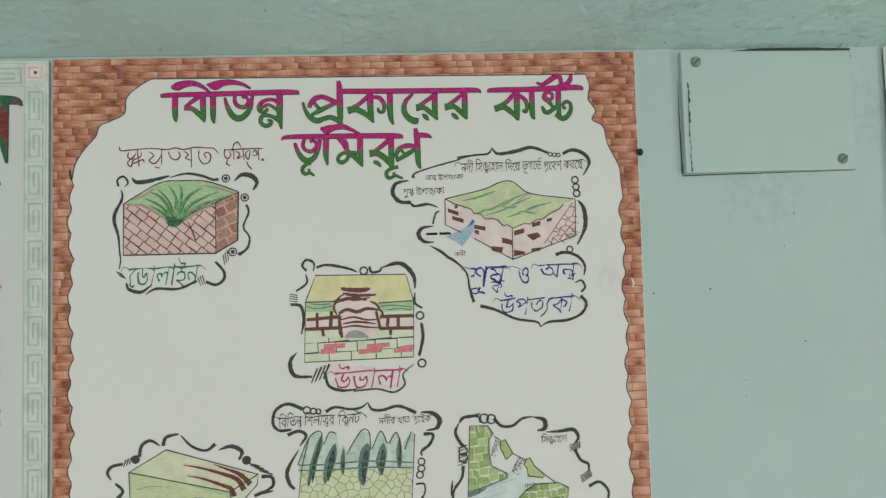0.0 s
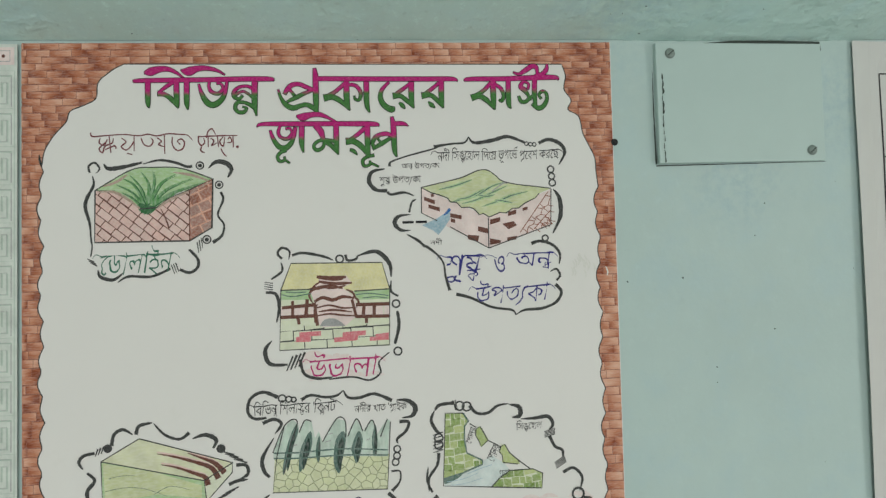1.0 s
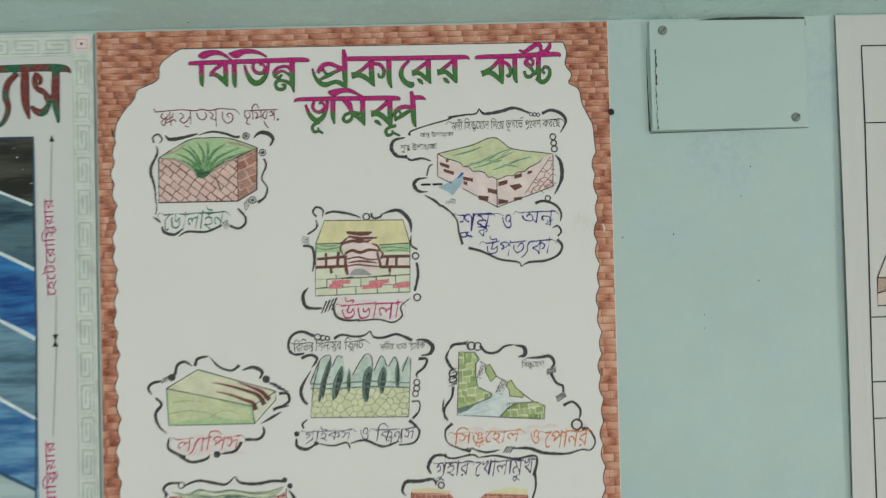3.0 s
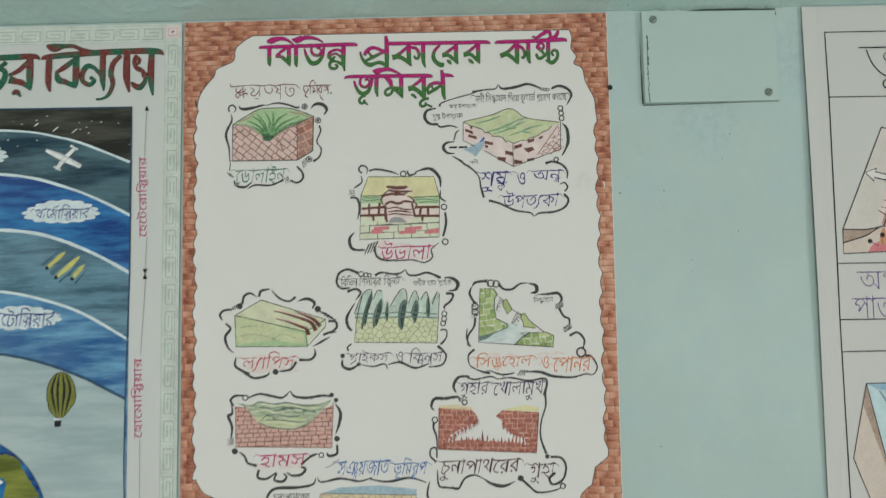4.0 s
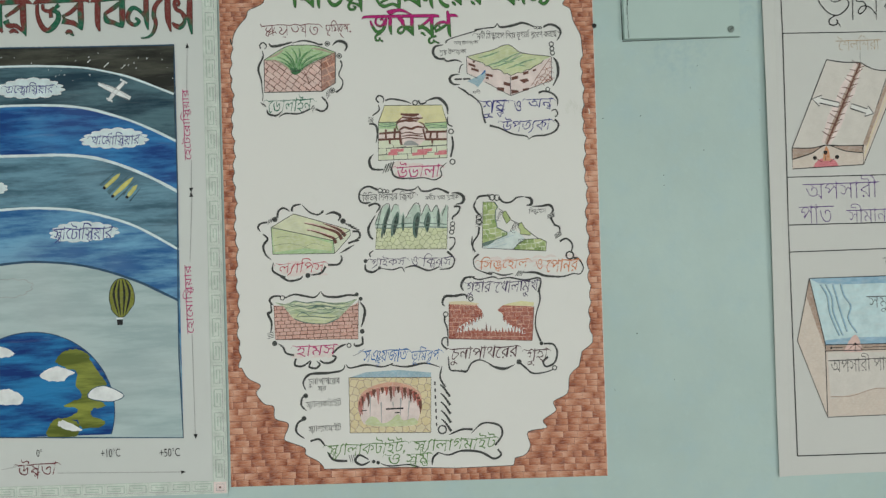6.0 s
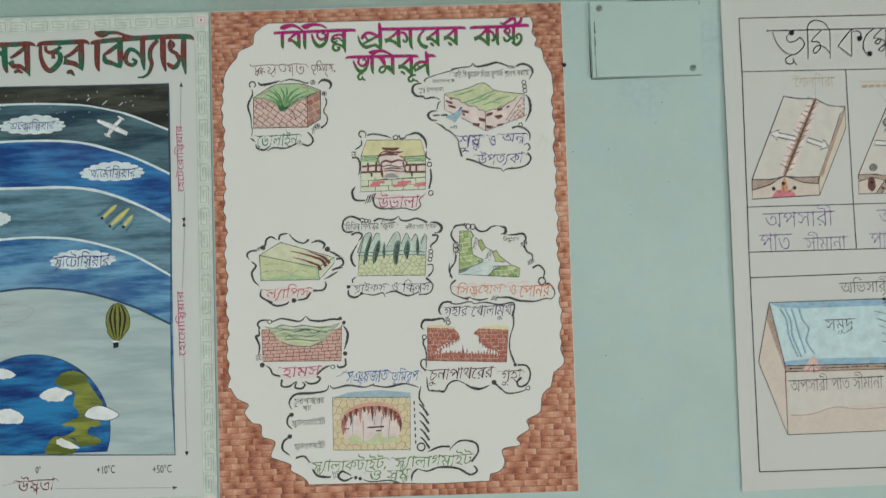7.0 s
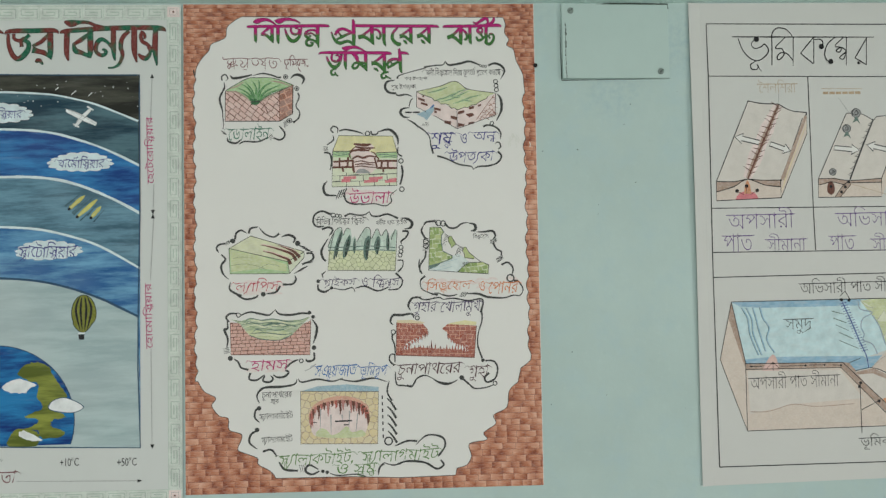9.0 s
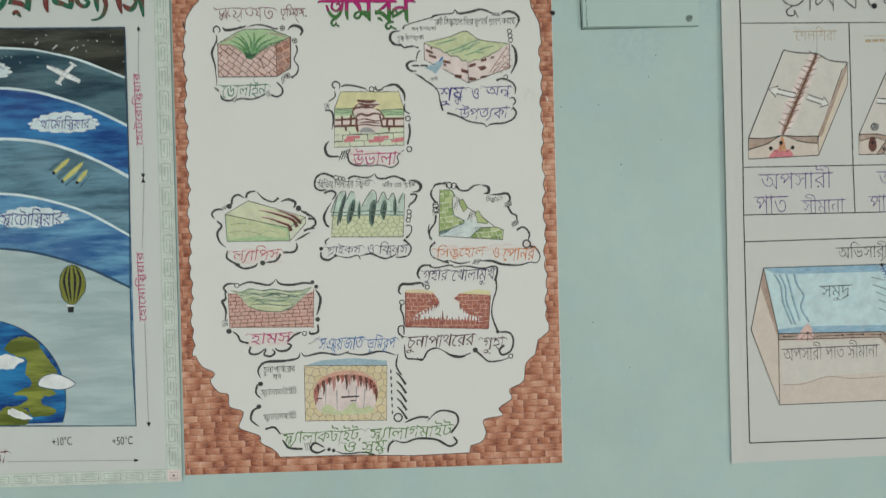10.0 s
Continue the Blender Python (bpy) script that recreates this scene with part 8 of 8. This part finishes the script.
for c, k in (((1106.3, -186.7), 1.0), ((1088.7, -212.7), 0.9), ((1061.6, -285.6), 0.75)):
    d.poly([(c[0] + 9 * k * math.cos(i * math.tau / 11) * (1 + 0.12 * (i % 2)), c[1] + 7.5 * k * math.sin(i * math.tau / 11) * (1 + 0.12 * (i % 2))) for i in range(11)], GREY)
    d.ring(c, 7.5 * k, 1.3)
    d.ring((c[0] - 2, c[1] + 1), 4.6 * k, 0.8)
    d.ring((c[0] + 1, c[1]), 3.2 * k, 0.7)
    if k > 0.8:
        d.poly([(c[0] - 1, c[1] - 6 * k), (c[0] + 2, c[1] - 6 * k), (c[0] + 7, c[1] - 19 * k), (c[0] + 1, c[1] - 13 * k), (c[0] - 7, c[1] - 17 * k)], DARK_TEAL)
d.put("arrow", ob, "hollow inked arrows and small volcano plumes")

# ocean floor block
d = Art(Q)
d.poly([(877.6, -498.7), (855.1, -593.6), (897.9, -713.4), (898.5, -600.0)], EARTH)
d.poly([(898.2, -610.7), (1066.0, -614.1), (1161.5, -716.0), (897.9, -712.6)], EARTH)
d.poly([(901.4, -614.0), (1061.7, -618.8), (1102.1, -667.9), (986.0, -672.1), (903.8, -685.1)], EARTH_PINK)
d.poly([(877.6, -498.7), (1102.0, -500.8), (1169.0, -501.6), (1189.6, -518.2), (1167.0, -581.9), (1112.1, -598.3), (898.6, -596.1)], SEA)
d.poly([(877.6, -498.7), (1102.0, -500.8), (1101.8, -512.0), (924.3, -510.1), (891.7, -506.9)], SEA_DEEP)
d.poly([(898.6, -594.9), (938.7, -592.1), (1103.8, -596.9), (1112.0, -604.3), (1078.6, -607.3), (899.6, -602.8)], SEA_DEEP)
d.poly([(898.4, -602.8), (1066.2, -606.2), (1066.8, -615.0), (899.0, -611.5)], EARTH_DARK)
d.poly([(877.6, -498.7), (871.7, -526.2), (896.7, -605.9), (898.5, -598.1)], EARTH_DARK)
d.poly([(1066.2, -606.2), (1078.6, -607.3), (1168.1, -704.2), (1163.6, -716.0), (1063.9, -614.9)], EARTH_DARK)
d.poly([(1078.6, -608.1), (1112.1, -598.3), (1137.2, -597.0), (1115.8, -618.4), (1090.7, -621.7)], SEA_DEEP)
d.poly([(1088.6, -621.6), (1117.9, -617.3), (1144.9, -627.3), (1165.4, -642.0), (1164.1, -694.0), (1131.3, -668.9), (1102.8, -640.0)], EARTH_PINK)
d.poly([(1090.7, -622.9), (1120.0, -618.1), (1165.5, -638.8), (1165.3, -646.8), (1119.8, -626.9), (1091.4, -627.7)], EARTH_DARK)
d.poly([(1117.9, -617.3), (1145.8, -589.3), (1171.4, -573.9), (1230.3, -575.6), (1228.2, -656.0), (1165.4, -642.0), (1144.9, -627.3)], EARTH)
d.poly(glide([(1135.4, -671.0), (1152.3, -665.6), (1163.7, -629.9), (1166.9, -585.9), (1179.5, -586.2), (1211.4, -655.5), (1184.9, -702.7), (1164.1, -694.0)], 3, True), ORANGE)
d.poly([(1102.0, -504.0), (1122.9, -501.3), (1232.2, -502.3), (1230.3, -575.6), (1171.4, -573.9), (1146.0, -581.3), (1138.2, -557.0), (1130.3, -538.8), (1114.1, -520.3)], OLIVE)
for q in ([(1130.3, -538.8), (1143.3, -521.9), (1155.4, -541.4)], [(1140.1, -567.1), (1153.2, -544.6), (1167.6, -557.8), (1163.1, -569.7)], [(1102.0, -503.2), (1114.2, -514.3), (1124.6, -516.6)]):
    d.poly(q, LIME)
    d.line(q, 0.8, GREY, smooth=False)
d.poly([(1154.8, -563.5), (1167.7, -553.8), (1167.2, -573.8), (1156.7, -573.5)], BROWN)
for q in ([(1097.8, -503.9), (1101.6, -518.0), (1122.3, -524.5), (1105.4, -534.1), (1101.7, -548.0), (1106.8, -560.2), (1104.5, -570.1), (1118.9, -576.5), (1125.0, -584.7), (1128.9, -594.8)], [(1122.2, -528.5), (1134.3, -548.9), (1142.0, -573.1), (1146.0, -581.3)]):
    d.line(q, 4.0, SEA_DEEP, (0.6, 0.6))
    d.line(q, 1.0, GREY)
for k, q in enumerate(([(893.7, -509.0), (903.4, -527.0), (906.2, -550.8), (912.6, -570.8), (920.4, -588.8)], [(901.8, -509.2), (910.7, -529.2), (911.9, -551.0), (918.7, -570.9), (925.7, -589.0)], [(912.8, -509.4), (917.7, -527.4), (923.3, -551.3), (932.8, -583.2)], [(925.1, -508.5), (930.0, -527.7), (939.8, -543.8), (935.3, -563.5), (947.9, -585.6)])):
    d.line([(x + 1.5, z) for x, z in q], 4.5, SEA_DEEP, (0.5, 0.5))
    d.line(q, 1.3, DARK_TEAL, (0.7, 0.7))
for q in ([(1050.9, -519.6), (1072.3, -525.7)], [(1053.5, -531.6), (1076.1, -540.2)], [(1057.3, -542.9), (1079.9, -553.5)], [(1062.4, -555.8), (1087.9, -567.7)], [(1062.9, -569.4), (1095.8, -583.9)]):
    d.line(q, 1.2, DARK_TEAL, smooth=False)
d.line([(1070.7, -505.3), (1084.5, -537.6), (1098.2, -571.9), (1108.9, -596.2), (1112.5, -617.1)], 4.5, SEA_DEEP, (0.6, 0.6))
d.line([(1068.7, -502.4), (1084.5, -537.6), (1098.2, -571.9), (1108.9, -596.2), (1112.5, -617.1)], 1.2, BLUE_PEN)
for i in range(20):
    t = i / 20
    a, b = (1070.7, -507.3), (1107.3, -592.2)
    x, z = a[0] + (b[0] - a[0]) * t, a[1] + (b[1] - a[1]) * t
    d.line([(x - 5, z - 1), (x + 7, z + 1.5)], 0.9, BLUE_PEN, smooth=False)
d.poly(glide([(925.9, -614.7), (936.5, -597.2), (946.2, -588.4), (952.9, -597.7), (956.6, -615.6)], 3), PINK)
d.line([(934.1, -611.8), (945.8, -603.4), (956.7, -612.4)], 1.0, BROWN)
for a, b in (((926.1, -607.6), (907.7, -607.0)), ((958.8, -608.5), (1002.0, -609.0)), ((1008.2, -608.4), (1035.0, -609.2)), ((1047.4, -609.6), (1064.0, -610.9)), ((945.5, -615.3), (945.8, -602.6))):
    d.line([a, b], 0.8, INK, smooth=False)
    d.dot(b, 1.8, INK)
for q in ([(877.6, -498.7), (1102.0, -500.8), (1169.0, -501.6), (1232.2, -501.9)], [(877.6, -498.7), (855.1, -593.6), (897.9, -713.4), (1161.5, -716.0), (1226.7, -716.2)], [(877.6, -498.7), (898.5, -600.0), (897.9, -713.4)], [(898.2, -611.5), (1063.9, -614.9), (1161.5, -716.0)], [(898.4, -602.0), (1067.0, -606.2), (1168.1, -704.2)], [(1066.8, -495.2), (1075.7, -486.6), (1083.7, -501.6)], [(1096.0, -643.8), (1096.5, -725.6)], [(1097.4, -687.0), (1127.0, -673.6)]):
    d.line(q, 1.25, INK, smooth=False)
d.line([(1088.6, -621.6), (1117.9, -617.3), (1144.9, -627.3), (1165.4, -642.0)], 1.25, INK)
d.line([(1078.6, -607.3), (1099.6, -600.0)], 0.8, INK)
d.line([(1117.9, -616.5), (1141.4, -599.2), (1166.6, -597.1)], 0.8, GREY)
d.line([(903.9, -682.0), (936.6, -682.3), (977.8, -672.6), (1018.9, -677.9), (1085.2, -676.2)], 1.4, EARTH_DARK)
for c in ((1097.3, -641.8), (1128.6, -673.6), (1148.2, -695.9), (1095.1, -647.8), (1068.7, -501.2), (1082.0, -502.4)):
    d.dot(c, 2.8, INK)
d.put("ocean_drawing", quake, "crayon block of blue sea, trench and sinking plate")

# ---- plate, screws and marks ----
board = solid("board", (0.6045, -0.0065, TOP - 0.1245), (0.7845, -0.0004, TOP - 0.0025), PLATE, 0.0010, plate)
for v in board.data.vertices:
    if v.co.y < -0.001:
        v.co.y += 0.0035 * (v.co.x + 0.09) / 0.18


def screw(x, z, face):
    """A painted-over round screw head with a slot."""
    bm = bmesh.new()
    o = Vector(plate.location)
    rings = ((0.0, 0.0052), (0.0010, 0.0052), (0.0022, 0.0042), (0.0029, 0.0022))
    loops = [[bm.verts.new(Vector((x + r * math.cos(k * math.tau / 18), -0.0062 - h + face, z + r * math.sin(k * math.tau / 18))) - o) for k in range(18)] for h, r in rings]
    for a, b in zip(loops, loops[1:]):
        for k in range(18):
            bm.faces.new((a[k], a[(k + 1) % 18], b[(k + 1) % 18], b[k]))
    bm.faces.new(loops[-1])
    me = bpy.data.meshes.new("screw")
    bm.to_mesh(me)
    bm.free()
    me.materials.append(STEEL)
    ob = new("screw", me)
    ob.parent = plate
    tagged(ob, "round painted steel screw head")
    c, s = math.cos(0.7) * 4.2, math.sin(0.7) * 4.2
    slot = Art(9.2 - face * 1000)
    mx, mz = x * 1000, (z - TOP) * 1000
    slot.line([(mx - c, mz - s), (mx + c, mz + s)], 1.1, CRACK_AND_SHADE, smooth=False)
    slot.put("slot", ob)


screw(0.6195, 2.0815, 0.0004)
screw(0.7695, 1.9815, 0.0032)
_x0, _x1, _z0, _z1 = 604.5, 784.5, -124.5, -3.5
d = Art(6.7)
_rnd = random.Random(33)
for z in range(-34, -122, -7):
    x = _x0 + 5.5
    d.line([(x + _rnd.uniform(-0.6, 0.6), z), (x + _rnd.uniform(-1.0, 1.0), z - 4), (x + _rnd.uniform(-0.6, 0.6), z - _rnd.uniform(5.5, 8.5))], _rnd.uniform(0.5, 1.7), CRACK_AND_SHADE, (0.4, 0.3), swell=1.3)
d.put("crack", plate, "dark hairline cracks in the old paint")
d = Art(0.5)
# Contact shade painted as thin dark lines below and left of the plate.
d.line([(_x0 - 1.2, _z0 - 1.5), (_x0 + 40, _z0 - 1.3), (_x0 + 110, _z0 - 0.9), (_x1 + 1.5, _z0 - 0.6)], 0.9, CRACK_AND_SHADE, (1.4, 0.5), smooth=False)
d.line([(_x0 - 1.2, -30), (_x0 - 1.6, -70), (_x0 - 1.0, _z0)], 1.6, CRACK_AND_SHADE, (0.2, 1.2))
d.line([(655, -1.5), (690, -0.4), (735, -0.6), (_x1 + 1, -1.4), (_x1 + 1.2, -9)], 5.0, CRACK_AND_SHADE, (0.2, 0.6), smooth=False, swell=1.0)
d.put("gap_shadow", plate, "dark open joint over the plate and painted contact shade round it")

# specks of dirt on wall and soffit
_rnd = random.Random(21)


def specks(name, label, count, place, normal):
    bm = bmesh.new()
    for i in range(count):
        c, r = place(), _rnd.uniform(0.0004, 0.0011)
        n = 6
        side = [Vector((1, 0, 0)), Vector((0, 0, 1))] if normal.y else [Vector((1, 0, 0)), Vector((0, 1, 0))]
        base = [bm.verts.new(c + side[0] * r * math.cos(k * math.tau / n) * _rnd.uniform(0.6, 1.3) + side[1] * r * math.sin(k * math.tau / n)) for k in range(n)]
        tip = bm.verts.new(c + normal * r * 0.5)
        for k in range(n):
            bm.faces.new((base[k], base[(k + 1) % n], tip))
    me = bpy.data.meshes.new(name)
    bm.to_mesh(me)
    bm.free()
    me.materials.append(CRACK_AND_SHADE)
    tagged(new(name, me), label, "dirt", kind="stuff")


specks("wall_specks", "tiny dark specks of dirt on the green wall", 14, lambda: Vector((_rnd.uniform(0.565, 0.82), 0.0, TOP - _rnd.choice((_rnd.uniform(0.13, 0.25), _rnd.uniform(0.0, 0.9))))), Vector((0, -1, 0)))
specks("soffit_specks", "tiny dark specks of dirt on the rough soffit", 22, lambda: Vector((_rnd.uniform(-0.1, 1.0), -_rnd.uniform(0.002, 0.14), 2.0975)), Vector((0, 0, -1)))


# crumbling plaster bead in the joint over the plate
bm = bmesh.new()
_n, rows = 150, []
for i in range(_n + 1):
    x = 0.575 + 0.26 * i / _n
    k = 0.25 + 0.75 * abs(noise.noise((x * 70, 3.1, 0.0))) + 0.35 * noise.noise((x * 260, 1.0, 0.0))
    s = 0.0042 * max(0.12, k) * (1.0 if 0.60 < x < 0.80 else 0.45)
    rows.append([bm.verts.new(q) for q in ((x, 0.0, 2.0975 - s * 0.45), (x, -s * 0.7, 2.0975 - s * 0.42), (x, -s * 1.5, 2.0975 - s * 0.22), (x, -s * 2.2, 2.0976))])
for a, b in zip(rows, rows[1:]):
    for k in range(3):
        bm.faces.new((a[k], b[k], b[k + 1], a[k + 1]))
me = bpy.data.meshes.new("plaster_bead")
bm.to_mesh(me)
bm.free()
me.materials.append(SOFFIT)
tagged(new("plaster_bead", me), "crumbling green plaster bead in the joint above the plate", "plaster", kind="structure")

bpy.data.objects.remove(_font_ob)
bpy.data.curves.remove(_font)
